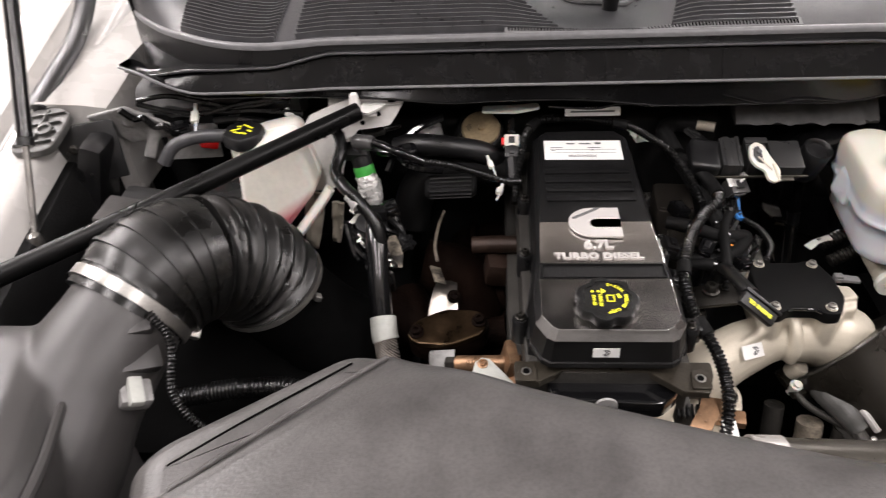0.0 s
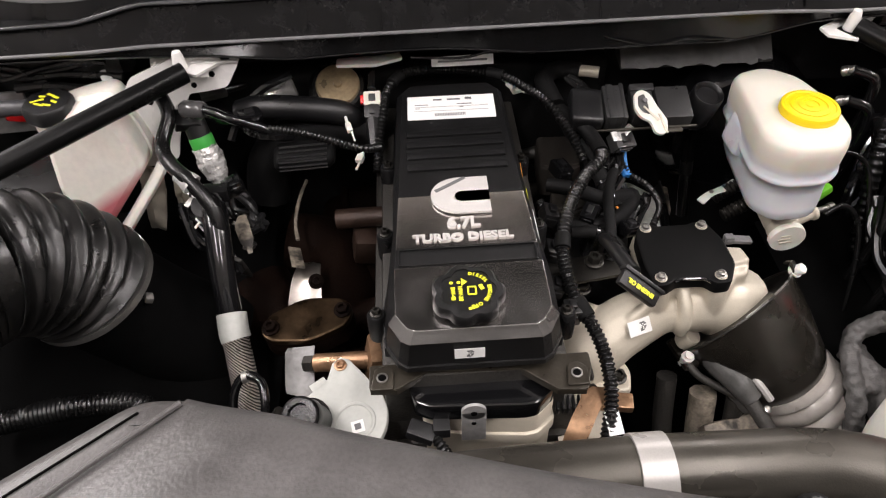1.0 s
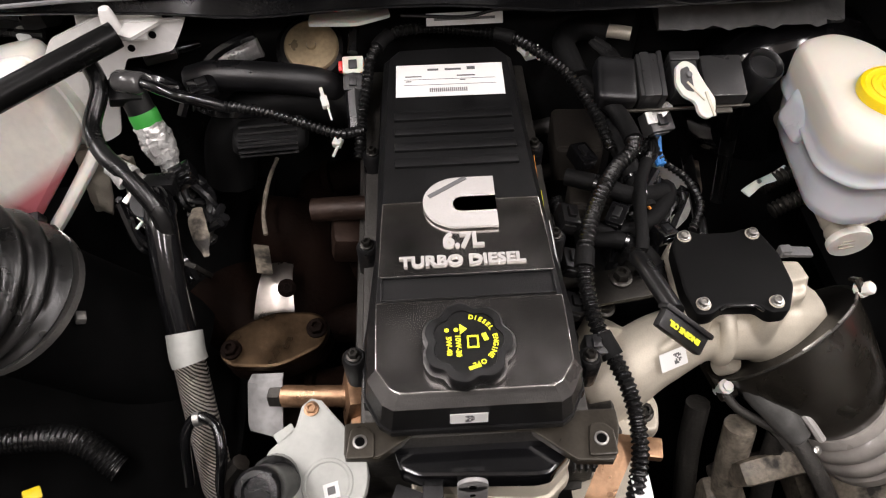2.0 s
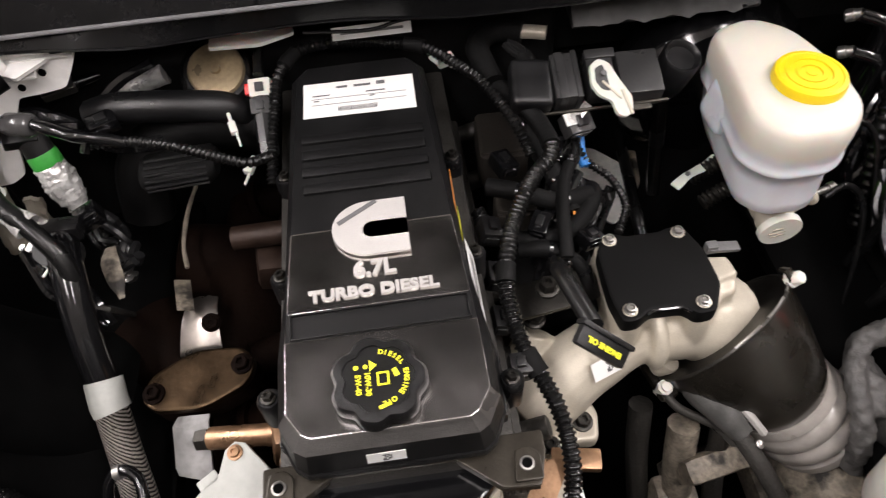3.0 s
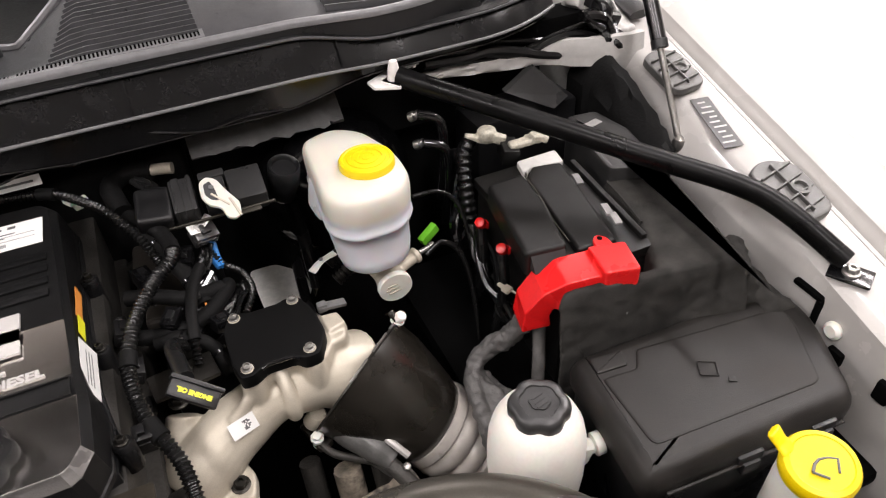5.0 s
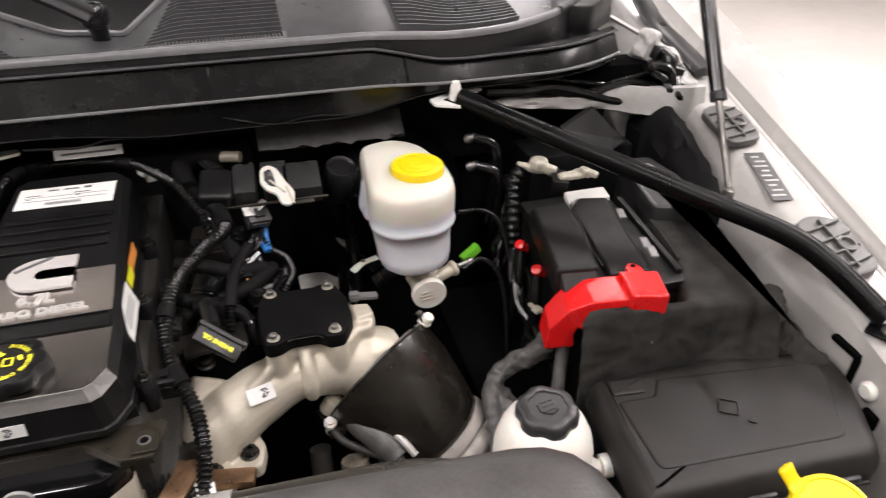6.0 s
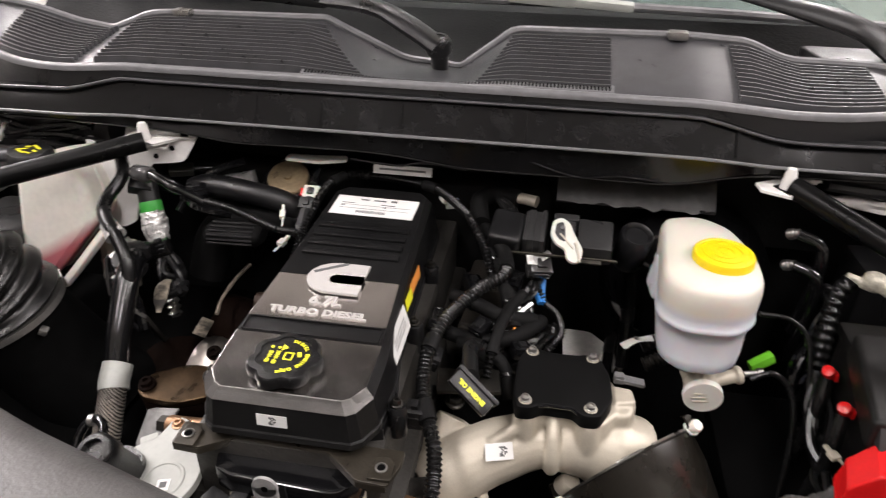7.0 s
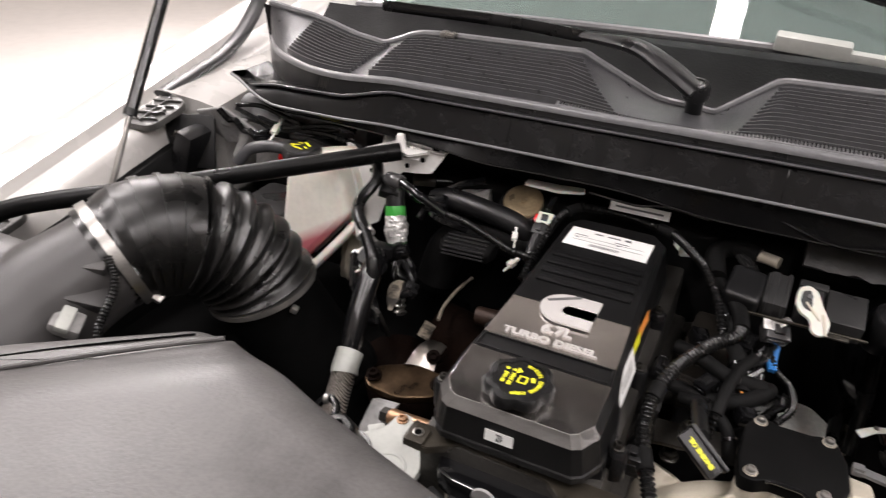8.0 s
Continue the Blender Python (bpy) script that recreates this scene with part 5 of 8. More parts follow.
def throttle_lever():
    t = thing("actuator_lever", (0.29, 0.09, 0.95), "grey actuator arm with white pins beside the air tube", "lever")
    cast("knuckle", [tube([(0.316, 0.108, 0.972), (0.326, 0.096, 0.974), (0.345, 0.074, 0.962), (0.362, 0.052, 0.948)], 0.014, 16, radii=[0.0155, 0.0195, 0.0175, 0.013]),
                     rbox((0.035, 0.012, 0.03), (0.355, 0.058, 0.940), (0, 30, -45), bevel=0.003)], M_PAD, t, "dull grey capsule-shaped actuator", 0.0017, 5)
    part("rim_strip", tube([(0.330, 0.108, 0.988), (0.348, 0.090, 0.983), (0.368, 0.064, 0.968), (0.382, 0.048, 0.953)], 0.0048, 8), M_BAND, t, "light metal edge strip")
    part("arm", tube([(0.358, 0.052, 0.948), (0.378, 0.020, 0.925), (0.40, -0.02, 0.89), (0.42, -0.05, 0.85)], 0.011, 10, flat=0.7), M_CASTD, t)
    part("link", tube([(0.288, 0.104, 0.966), (0.300, 0.088, 0.958), (0.325, 0.075, 0.948), (0.350, 0.062, 0.94)], 0.0052, 10), M_CASTD, t)
    part("pin", turned([(0.006, -0.018), (0.006, 0.0), (0.0085, 0.002), (0.0085, 0.007), (0.0055, 0.009), (0.0055, 0.012)], 8, (0.286, 0.106, 0.974), (0.05, -0.3, 1)), M_WHITEP, t, "white pin cap")
    part("bushing", turned([(0.008, -0.012), (0.0125, -0.010), (0.0125, 0.010), (0.010, 0.013)], 20, (0.292, 0.130, 0.984), (0.35, -0.3, 0.9)), M_CAST, t, "pale pivot bushing")
    part("lug", rbox((0.022, 0.05, 0.012), (0.288, 0.122, 0.962), (0, 0, 15), bevel=0.005), M_TUBE, t, "dark lug of the tube")
    for p in ((0.336, 0.098, 0.987), (0.376, 0.04, 0.944)):
        part("screw", turned([(0.005, 0), (0.005, 0.003), (0.003, 0.004)], 12, p, (0.2, -0.3, 1)), M_STEEL, t)
    return t


throttle_lever()
for k, (x, y, r, z0) in enumerate(((0.27, 0.03, 0.014, 0.6), (0.31, 0.0, 0.018, 0.6), (0.35, -0.01, 0.012, 0.6))):
    hose("coolant_pipe", [(x, y + 0.08, 0.93), (x, y + 0.05, 0.85), (x + 0.01, y, 0.72), (x + 0.02, y - 0.03, z0)], r, (M_CASTD, M_CASTG, M_CASTD)[k], "dull metal pipe running down beside the engine", "pipe", group="lower pipes")
tagged(part("lower_bracket", merge(rbox((0.09, 0.03, 0.1), (0.345, 0.055, 0.86), (20, 0, 10), bevel=0.01), rbox((0.05, 0.04, 0.06), (0.31, 0.04, 0.80), bevel=0.008)), M_CASTG), "pale cast bracket below the air tube", "bracket")
tagged(part("alternator_body", merge(turned([(0.05, 0), (0.065, 0.01), (0.068, 0.08), (0.055, 0.1)], 28, (0.49, -0.02, 0.80), (0.2, 1, 0.1)), rbox((0.1, 0.14, 0.05), (0.48, 0.03, 0.74), bevel=0.015)), M_CASTG), "pale cast alternator body below the bottle", "alternator")


# ---- brake side ----
def brake_reservoir():
    t = thing("brake_fluid_reservoir", (0.44, 0.27, 1.05), "milky plastic brake fluid reservoir with a yellow screw cap", "reservoir")
    base = [(0.376, 0.262), (0.404, 0.230), (0.468, 0.230), (0.500, 0.262), (0.503, 0.330), (0.478, 0.408), (0.440, 0.436), (0.388, 0.42)]
    P = round_poly(base, [0.03, 0.03, 0.03, 0.03, 0.05, 0.025, 0.02, 0.02], 5)
    c = Vector((0.442, 0.31))

    def ring(k, z, dy=0.0):
        return [(c.x + (x - c.x) * k, c.y + (y - c.y) * k + dy, z) for x, y in P]
    shell = [ring(0.40, 1.084, -0.02), ring(0.66, 1.085, -0.018), ring(0.78, 1.090, -0.012), ring(0.835, 1.102, -0.006), ring(0.86, 1.125), ring(0.885, 1.1445), ring(0.95, 1.1465), ring(0.966, 1.150), ring(0.952, 1.1535), ring(0.930, 1.156),
             ring(0.940, 1.165), ring(0.950, 1.182), ring(0.950, 1.190), ring(0.935, 1.198), ring(0.905, 1.2035), ring(0.85, 1.2065), ring(0.6, 1.2075), ring(0.3, 1.208)]
    part("tank", loft(shell), M_RESERVOIR, t, "milky shell with a welded seam", smooth=75)
    cast("side_pocket", [rbox((0.022, 0.05, 0.05), (0.392, 0.345, 1.152), (0, 10, 4), bevel=0.010)], M_MILKY, t, "moulded side pocket", 0.002, 6)
    part("cap", turned([(0.033, -0.016), (0.0355, -0.014), (0.0365, -0.010), (0.0365, 0.000), (0.035, 0.003), (0.031, 0.0040), (0.030, 0.0030), (0.0255, 0.0032), (0.025, 0.0044), (0.0205, 0.0048), (0.020, 0.0034), (0.0155, 0.0036), (0.015, 0.0048), (0.0105, 0.005), (0.010, 0.0036),
                        (0.006, 0.004), (0.0055, 0.005), (0.001, 0.005)], 48, (0.453, 0.309, 1.2145)), M_YELLOW, t, "ringed yellow cap", smooth=30)
    part("neck", turned([(0.034, 0), (0.034, 0.006)], 36, (0.453, 0.309, 1.199)), M_CREAMP, t)
    return t


brake_reservoir()


def master_cylinder():
    t = thing("brake_master_cylinder", (0.45, 0.3, 1.04), "pale cast brake master cylinder below the reservoir", "master cylinder")
    cast("body", [turned([(0.019, 0.004), (0.0215, 0.008), (0.0215, 0.02), (0.019, 0.023), (0.021, 0.03), (0.021, 0.24)], 26, (0.452, 0.245, 1.045), (0, 1, 0.06)), turned([(0.022, 0.0), (0.023, 0.042)], 20, (0.45, 0.285, 1.045)),
                  turned([(0.009, 0), (0.009, 0.03), (0.012, 0.031), (0.012, 0.038)], 14, (0.465, 0.268, 1.052), (1, 0.3, 0.2))], M_CAST, t, "pale cast body", 0.0017, 4)
    part("end_plug", turned([(0.024, 0.0), (0.0245, 0.002), (0.0245, 0.0085), (0.023, 0.0095)], 30, (0.452, 0.2415, 1.045), (0, 1, 0.06)), M_WHITEP, t, "pale end plug")
    for k in range(3):
        part("end_bar", rbox((0.030 - 0.006 * abs(k - 1), 0.0012, 0.0022), (0.452, 0.2413, 1.039 + 0.006 * k), (3, 0, 8), bevel=0.0005), M_CAST, t, "raised cast bar")
    part("port_nipple", turned([(0.004, 0), (0.004, 0.016), (0.006, 0.017), (0.006, 0.024)], 12, (0.504, 0.279, 1.06), (1, 0.2, 0.1)), M_STEEL, t, "small bright nipple")
    part("booster", turned([(0.02, 0), (0.10, 0.01), (0.125, 0.04), (0.125, 0.07), (0.1, 0.08)], 36, (0.452, 0.45, 1.06), (0, 1, 0)), M_GLOSS, t, "black brake booster drum")
    for y in (0.305, 0.345):
        part("port_spring", tube([(0.425, y + 0.01, 1.05), (0.402, y + 0.005, 1.042), (0.385, y, 1.035)], 0.0105, 12, ribs=(0.006, 0.003)), M_DSTEEL, t, "ribbed dark line fitting")
    return t


master_cylinder()
tagged(part("green_clip", rbox((0.035, 0.012, 0.016), (0.543, 0.339, 1.036), (0, -25, 20), bevel=0.003), M_LIME), "bright green locking clip on a connector", "clip")
hose("brake_line", [(0.51, 0.27, 1.06), (0.54, 0.28, 1.065), (0.565, 0.27, 1.04), (0.57, 0.24, 0.98), (0.56, 0.2, 0.9)], 0.004, M_RUBBER, "thin black line looping past the reservoir", "cable")
hose("brake_line", [(0.52, 0.33, 1.12), (0.56, 0.33, 1.115), (0.585, 0.32, 1.09), (0.59, 0.29, 1.04), (0.585, 0.25, 1.0)], 0.0035, M_RUBBER, "thin black line looping past the reservoir", "cable")


def vacuum_fittings():
    for z, y in ((1.185, 0.43), (1.145, 0.415)):
        t = thing("line_fitting", (0.56, y, z), "bright metal line fitting on a black hose", "fitting", "line fittings")
        part("collar", turned([(0.005, 0), (0.0075, 0.002), (0.0075, 0.010), (0.006, 0.011), (0.006, 0.018)], 14, (0.56, y, z), (0.6, -0.4, 0.4)), M_STEEL, t)
        part("line", tube([(0.57, y - 0.01, z + 0.008), (0.60, y - 0.02, z - 0.005), (0.605, y - 0.02, z - 0.06), (0.60, y - 0.01, z - 0.15)], 0.008, 10), M_GLOSS, t)


vacuum_fittings()


# ---- battery corner ----
def battery():
    t = thing("battery", (0.68, 0.2, 0.9), "black car battery with a silver label plate", "battery")
    part("case", rbox((0.127, 0.235, 0.19), (0.6785, 0.2, 1.02), bevel=0.006), M_BATT, t)
    part("lid", rbox((0.137, 0.24, 0.016), (0.6785, 0.2, 1.121), bevel=0.005), M_BATT, t)
    cast("terminal_hood", [slab(round_poly([(0.581, 0.118), (0.636, 0.110), (0.658, 0.205), (0.664, 0.272), (0.608, 0.270)], 0.006), 1.112, 1.149, 0.005)], M_BATT, t, "dusty terminal hood", 0.002, 3)
    part("hood_front", loft([[(x, 0.104 - 0.15 * (x - 0.585), 1.124), (x, 0.121 - 0.15 * (x - 0.585), 1.1475), (x, 0.128, 1.142), (x, 0.122, 1.12)] for x in (0.588, 0.605, 0.62, 0.632)]), M_MODULE, t, "sloped grey hood front", smooth=15)
    part("hood_seam", tube([(0.668, 0.272, 1.1425), (0.662, 0.222, 1.1425), (0.650, 0.165, 1.1425), (0.645, 0.12, 1.1425)], 0.0011, 6), M_PIPE, t, "worn bright seam")
    cast("rear_hood", [slab(round_poly([(0.648, 0.104), (0.702, 0.098), (0.734, 0.282), (0.690, 0.292), (0.668, 0.262)], 0.006), 1.112, 1.1405, 0.004)], M_BATT, t, "plain black hood", 0.002, 3)
    part("silver_label", slab(round_poly([(0.671, 0.273), (0.688, 0.294), (0.741, 0.285), (0.746, 0.318), (0.68, 0.317)], 0.005), 1.128, 1.137, 0.002), M_PRIMER, t, "silver label plate")
    part("back_strip", rbox((0.008, 0.19, 0.010), (0.748, 0.19, 1.131), (0, 0, -4), bevel=0.002), M_BATT, t, "long ribbed edge strip")
    for y in (0.137, 0.158, 0.235):
        part("strap_tab", rbox((0.010, 0.024, 0.003), (0.727 + 0.06 * (y - 0.15), y, 1.1385), (0, 0, -14), bevel=0.001), M_DUSTY, t, "pale hold-down tab")
    return t


battery()


def red_cover():
    t = thing("terminal_cover", (0.63, 0.07, 1.12), "bright red plastic battery terminal cover", "terminal cover")
    # a channel that comes from a box and turns down to the cable
    rings = [[(0.662, 0.098, 1.141), (0.655, 0.050, 1.141), (0.655, 0.046, 1.092), (0.662, 0.10, 1.092)], [(0.615, 0.110, 1.135), (0.605, 0.062, 1.135), (0.605, 0.058, 1.090), (0.615, 0.112, 1.09)],
             [(0.590, 0.116, 1.122), (0.579, 0.070, 1.122), (0.593, 0.066, 1.096), (0.60, 0.116, 1.096)], [(0.570, 0.119, 1.094), (0.559, 0.078, 1.092), (0.590, 0.070, 1.082), (0.60, 0.117, 1.084)],
             [(0.564, 0.117, 1.064), (0.557, 0.080, 1.058), (0.594, 0.072, 1.060), (0.60, 0.115, 1.066)]]
    box = [[(0.646, 0.045), (0.689, 0.034), (0.701, 0.084), (0.654, 0.096)][k] for k in range(4)]
    forms = [loft(rings), slab(round_poly(box, 0.003, 2), 1.086, 1.1495, 0.002), slab(round_poly([(0.664, 0.082), (0.688, 0.076), (0.690, 0.104), (0.680, 0.116), (0.670, 0.108)], 0.006), 1.138, 1.145, 0.001),
             rbox((0.03, 0.006, 0.008), (0.668, 0.041, 1.092), (0, 0, -14), bevel=0.002)]
    cast("cover", forms, M_RED, t, "glossy red moulding", 0.0015, 3)
    part("tab_hole", turned([(0.0034, 0), (0.0034, 0.0012)], 14, (0.6795, 0.106, 1.1445)), M_DARK, t)
    for k in range(4):
        part("grip_nib", rbox((0.003, 0.004, 0.004), (0.648 + 0.009 * k, 0.038 - 0.0023 * k, 1.084), (0, 0, -14), bevel=0.001), M_GREY, t, "small grey nib")
    return t


red_cover()
t = thing("battery_cable", (0.53, 0.08, 0.9), "crumpled grey taped battery cable dropping from the red cover", "cable", "hoses")
cast("tape", [tube([(0.578, 0.098, 1.068), (0.560, 0.108, 1.030), (0.530, 0.122, 0.998), (0.510, 0.118, 0.980), (0.508, 0.090, 0.970), (0.522, 0.055, 0.955), (0.53, 0.03, 0.90), (0.53, 0.03, 0.82)], 0.0135, 14),
              tube([(0.522, 0.124, 0.990), (0.500, 0.105, 0.982), (0.490, 0.070, 0.968), (0.490, 0.035, 0.945), (0.495, 0.02, 0.88)], 0.0115, 14),
              rbox((0.045, 0.065, 0.016), (0.515, 0.078, 0.962), (8, 10, 20), bevel=0.006)], M_TAPE, t, "crumpled grey cloth tape", 0.0025, 3, 0.011, 0.014)
hose("battery_cable", [(0.588, 0.09, 1.065), (0.582, 0.078, 1.03), (0.572, 0.06, 0.98), (0.565, 0.05, 0.8)], 0.0085, M_TAPE, "black battery cable dropping from the red cover", "cable")
def cast_plug(p):
    return merge(turned([(0.005, -0.010), (0.0078, -0.008), (0.0082, 0.004), (0.0072, 0.008), (0.003, 0.009)], 16, p, (-0.5, -0.4, 0.8)), rbox((0.006, 0.010, 0.012), (p[0] + 0.008, p[1], p[2] - 0.004), bevel=0.002))


for p, r in (((0.597, 0.269, 1.085), (0, 10, 0)), ((0.598, 0.207, 1.083), (0, -15, 10))):
    t = thing("red_plug", p, "red plug on a black cable beside the battery", "plug", "red plugs")
    part("plug", cast_plug(p), M_RED, t)
    part("cable", tube([(p[0], p[1], p[2] - 0.008), (p[0] - 0.008, p[1] - 0.02, p[2] - 0.05), (p[0] - 0.02, p[1] - 0.02, p[2] - 0.14)], 0.008, 10), M_RUBBER, t)


def battery_clamp():
    t = thing("negative_terminal_clamp", (0.67, 0.36, 1.13), "pale crusted metal battery clamp on a black cable", "terminal clamp")
    cast("clamp_jaw", [turned([(0.014, -0.008), (0.016, 0.0), (0.014, 0.010), (0.008, 0.013)], 18, (0.664, 0.380, 1.152)), rbox((0.03, 0.012, 0.012), (0.645, 0.384, 1.150), (0, 10, -20), bevel=0.003), rbox((0.018, 0.012, 0.016), (0.678, 0.364, 1.150), (0, 10, -40), bevel=0.003)], M_CLAMP, t, "crusted pale clamp jaw", 0.0018, 3)
    cast("bolt_lug", [turned([(0.010, -0.005), (0.0115, 0.0), (0.010, 0.007)], 16, (0.722, 0.336, 1.154), (0.3, 0, 1)), rbox((0.04, 0.018, 0.010), (0.700, 0.338, 1.151), (0, -6, -8), bevel=0.004), tube([(0.71, 0.345, 1.152), (0.725, 0.328, 1.158), (0.735, 0.322, 1.154)], 0.006, 10)], M_CLAMP, t, "crusted pale bolt lug", 0.0018, 3)
    part("sensor", rbox((0.026, 0.045, 0.026), (0.684, 0.348, 1.136), (0, 8, -18), bevel=0.004), M_BATT, t, "black battery sensor block")
    part("cable", tube([(0.638, 0.386, 1.148), (0.622, 0.375, 1.125), (0.612, 0.34, 1.06), (0.61, 0.3, 0.95)], 0.0125, 12, ribs=(0.012, 0.0025)), M_RUBBER, t)
    return t


battery_clamp()


def battery_sleeve():
    t = thing("battery_insulator", (0.75, 0.1, 0.95), "dark grey felt battery insulation sleeve", "insulation sleeve")
    rings = []
    poly = round_poly([(0.585, 0.046), (0.667, 0.036), (0.832, 0.004), (0.846, 0.10), (0.866, 0.195), (0.786, 0.226), (0.768, 0.226), (0.752, 0.12), (0.722, 0.048), (0.60, 0.064)], 0.006, 3)
    low = [(x, y - 0.012 - 0.02 * (y < 0.03)) for x, y in poly]
    rings = [[(x, y, 0.92) for x, y in low], [(x, y, 1.02) for x, y in low], [(x, y, 1.118) for x, y in poly], [(x, y, 1.126) for x, y in inset(poly, 0.003)], [(x, y, 1.13) for x, y in inset(poly, 0.008)]]
    cast("sleeve", [loft(rings)], M_FELT, t, "", 0.004, 2, 0.004, 0.014)
    part("top_seam", tube([(0.757, 0.122, 1.131), (0.765, 0.17, 1.131), (0.772, 0.22, 1.13)], 0.0022, 6), M_FELT, t, "raised felt seam")
    cast("corner_fold", [tube([(0.835, 0.035, 1.10), (0.848, 0.02, 1.065), (0.855, 0.01, 1.03)], 0.018, 12, radii=[0.012, 0.022, 0.026]), rbox((0.07, 0.03, 0.10), (0.85, 0.04, 1.06), (0, 0, 60), bevel=0.012)], M_FELT, t, "folded dark felt corner", 0.0035, 4, 0.012, 0.016)
    cast("side_fold", [rbox((0.05, 0.25, 0.16), (0.868, 0.085, 0.985), (0, 6, -3.4), bevel=0.015), tube([(0.862, 0.20, 1.05), (0.868, 0.12, 1.062), (0.872, 0.04, 1.05), (0.866, -0.03, 1.06)], 0.014, 10, wobble=0.35)], M_FELT, t, "slumped felt flap against the fender", 0.0045, 3, 0.012, 0.02)
    part("rear_block", slab(round_poly([(0.775, 0.222), (0.845, 0.195), (0.864, 0.30), (0.85, 0.37), (0.80, 0.375), (0.785, 0.30)], 0.008, 3), 0.95, 1.15, 0.006), M_MODULE, t, "flat-topped dark block behind the sleeve")
    part("label_scrap", rbox((0.03, 0.014, 0.001), (0.822, 0.335, 1.1505), (0, 0, 14), bevel=0.0003), M_DUSTY, t, "worn pale label scrap")
    part("rear_box", rbox((0.19, 0.08, 0.12), (0.765, 0.470, 1.08), (0, 0, 3), bevel=0.008), M_PLASTIC, t, "black box behind the battery")
    part("rear_cover", loft([[(0.786, 0.452 + d, 1.205), (0.727, 0.438 + d, 1.180), (0.806, 0.418 + d, 1.140), (0.838, 0.428 + d, 1.150)] for d in (0, 0.012)]), M_MODULE, t, "slanted grey cover", smooth=15)
    return t


battery_sleeve()


def fuse_box():
    t = thing("fuse_box", (0.72, -0.08, 0.92), "black plastic fuse box with a shallow notched lid in mottled tone", "fuse box")
    A = [(0.572, -0.155), (0.845, -0.170), (0.896, -0.060), (0.900, -0.012), (0.80, 0.010), (0.655, 0.016), (0.590, 0.018)]
    P = round_poly(A, [0.012, 0.02, 0.05, 0.03, 0.02, 0.01, 0.016], 4)
    part("base", slab(inset(P, 0.004), 0.90, 1.03, 0.003), M_PLASTIC, t)
    part("lid", loft([[(x, y, z) for x, y in inset(P, d)] for d, z in ((0.002, 1.018), (-0.004, 1.020), (-0.005, 1.030), (-0.004, 1.040), (0.0, 1.048), (0.003, 1.0535), (0.008, 1.057), (0.016, 1.0585))]), M_LID, t, smooth=60)
    # a slightly raised field that leaves the rear corner free
    F = [(0.600, -0.126), (0.822, -0.140), (0.866, -0.055), (0.868, -0.030), (0.665, -0.006), (0.648, -0.030), (0.603, -0.026)]
    part("raised_field", slab(round_poly(F, [0.012, 0.012, 0.03, 0.02, 0.004, 0.004, 0.006], 3), 1.055, 1.0602, 0.0028), M_LID, t, "raised lid field")
    part("corner_pad", slab(round_poly([(0.602, -0.018), (0.642, -0.022), (0.650, 0.002), (0.606, 0.006)], 0.004), 1.056, 1.0606, 0.002), M_LID, t)
    part("emblem", merge(rbox((0.020, 0.0016, 0.0012), (0.725, -0.060, 1.0615), (0, 0, -30), bevel=0.0004), rbox((0.020, 0.0016, 0.0012), (0.715, -0.078, 1.0615), (0, 0, -30), bevel=0.0004), rbox((0.0016, 0.02, 0.0012), (0.729, -0.074, 1.0615), (0, 0, -30), bevel=0.0004),
                         rbox((0.0016, 0.02, 0.0012), (0.711, -0.064, 1.0615), (0, 0, -30), bevel=0.0004), rbox((0.009, 0.007, 0.0012), (0.734, -0.094, 1.0615), (0, 0, -30), bevel=0.0005)), M_LID, t, "embossed pictogram")
    for x, y in ((0.70, -0.166), (0.80, -0.172)):
        part("latch", merge(rbox((0.034, 0.010, 0.014), (x, y, 1.030), (0, 0, -4), bevel=0.003), rbox((0.022, 0.014, 0.018), (x, y - 0.002, 1.018), (0, 0, -4), bevel=0.002)), M_PLASTIC, t)
    part("rim_strip", tube([(0.595, -0.162, 1.024), (0.65, -0.166, 1.024), (0.74, -0.171, 1.024), (0.83, -0.176, 1.024)], 0.0028, 8), M_LID, t)
    return t


fuse_box()


def coolant_bottle():
    t = thing("power_steering_bottle", (0.503, -0.05, 0.98), "white plastic power steering bottle with a dark cap", "bottle")
    c = (0.503, -0.050, 0)
    part("bottle", turned([(0.04, 0.93), (0.052, 0.945), (0.0555, 0.99), (0.0555, 1.02), (0.0545, 1.045), (0.0505, 1.064), (0.0445, 1.077), (0.037, 1.086), (0.031, 1.090)], 40, c), M_WHITEP, t, smooth=60)
    # Cap tone lies between black and the grey of its highlights.
    part("cap", turned([(0.029, 1.080), (0.033, 1.083), (0.034, 1.088), (0.034, 1.097), (0.0325, 1.102), (0.029, 1.1045), (0.022, 1.105), (0.021, 1.1035), (0.012, 1.1035), (0.0115, 1.105), (0.001, 1.1055)], 72, c, lobes=(6, 0.085)), M_MODULE, t, "dark lobed screw cap, greyed for its highlights")
    for k in range(3):
        part("cap_print", rbox((0.014, 0.0022, 0.0005), (0.503, -0.056 + 0.006 * k, 1.1058), (0, 0, 12), bevel=0), M_MODULE, t)
    part("spout", turned([(0.010, 0), (0.009, 0.022), (0.014, 0.024), (0.014, 0.034)], 16, (0.545, -0.066, 1.005), (1, -0.1, 0.1)), M_WHITEP, t)
    part("shoulder_lug", rbox((0.02, 0.02, 0.03), (0.550, -0.070, 1.008), (0, 15, -10), bevel=0.005), M_WHITEP, t)
    return t


coolant_bottle()


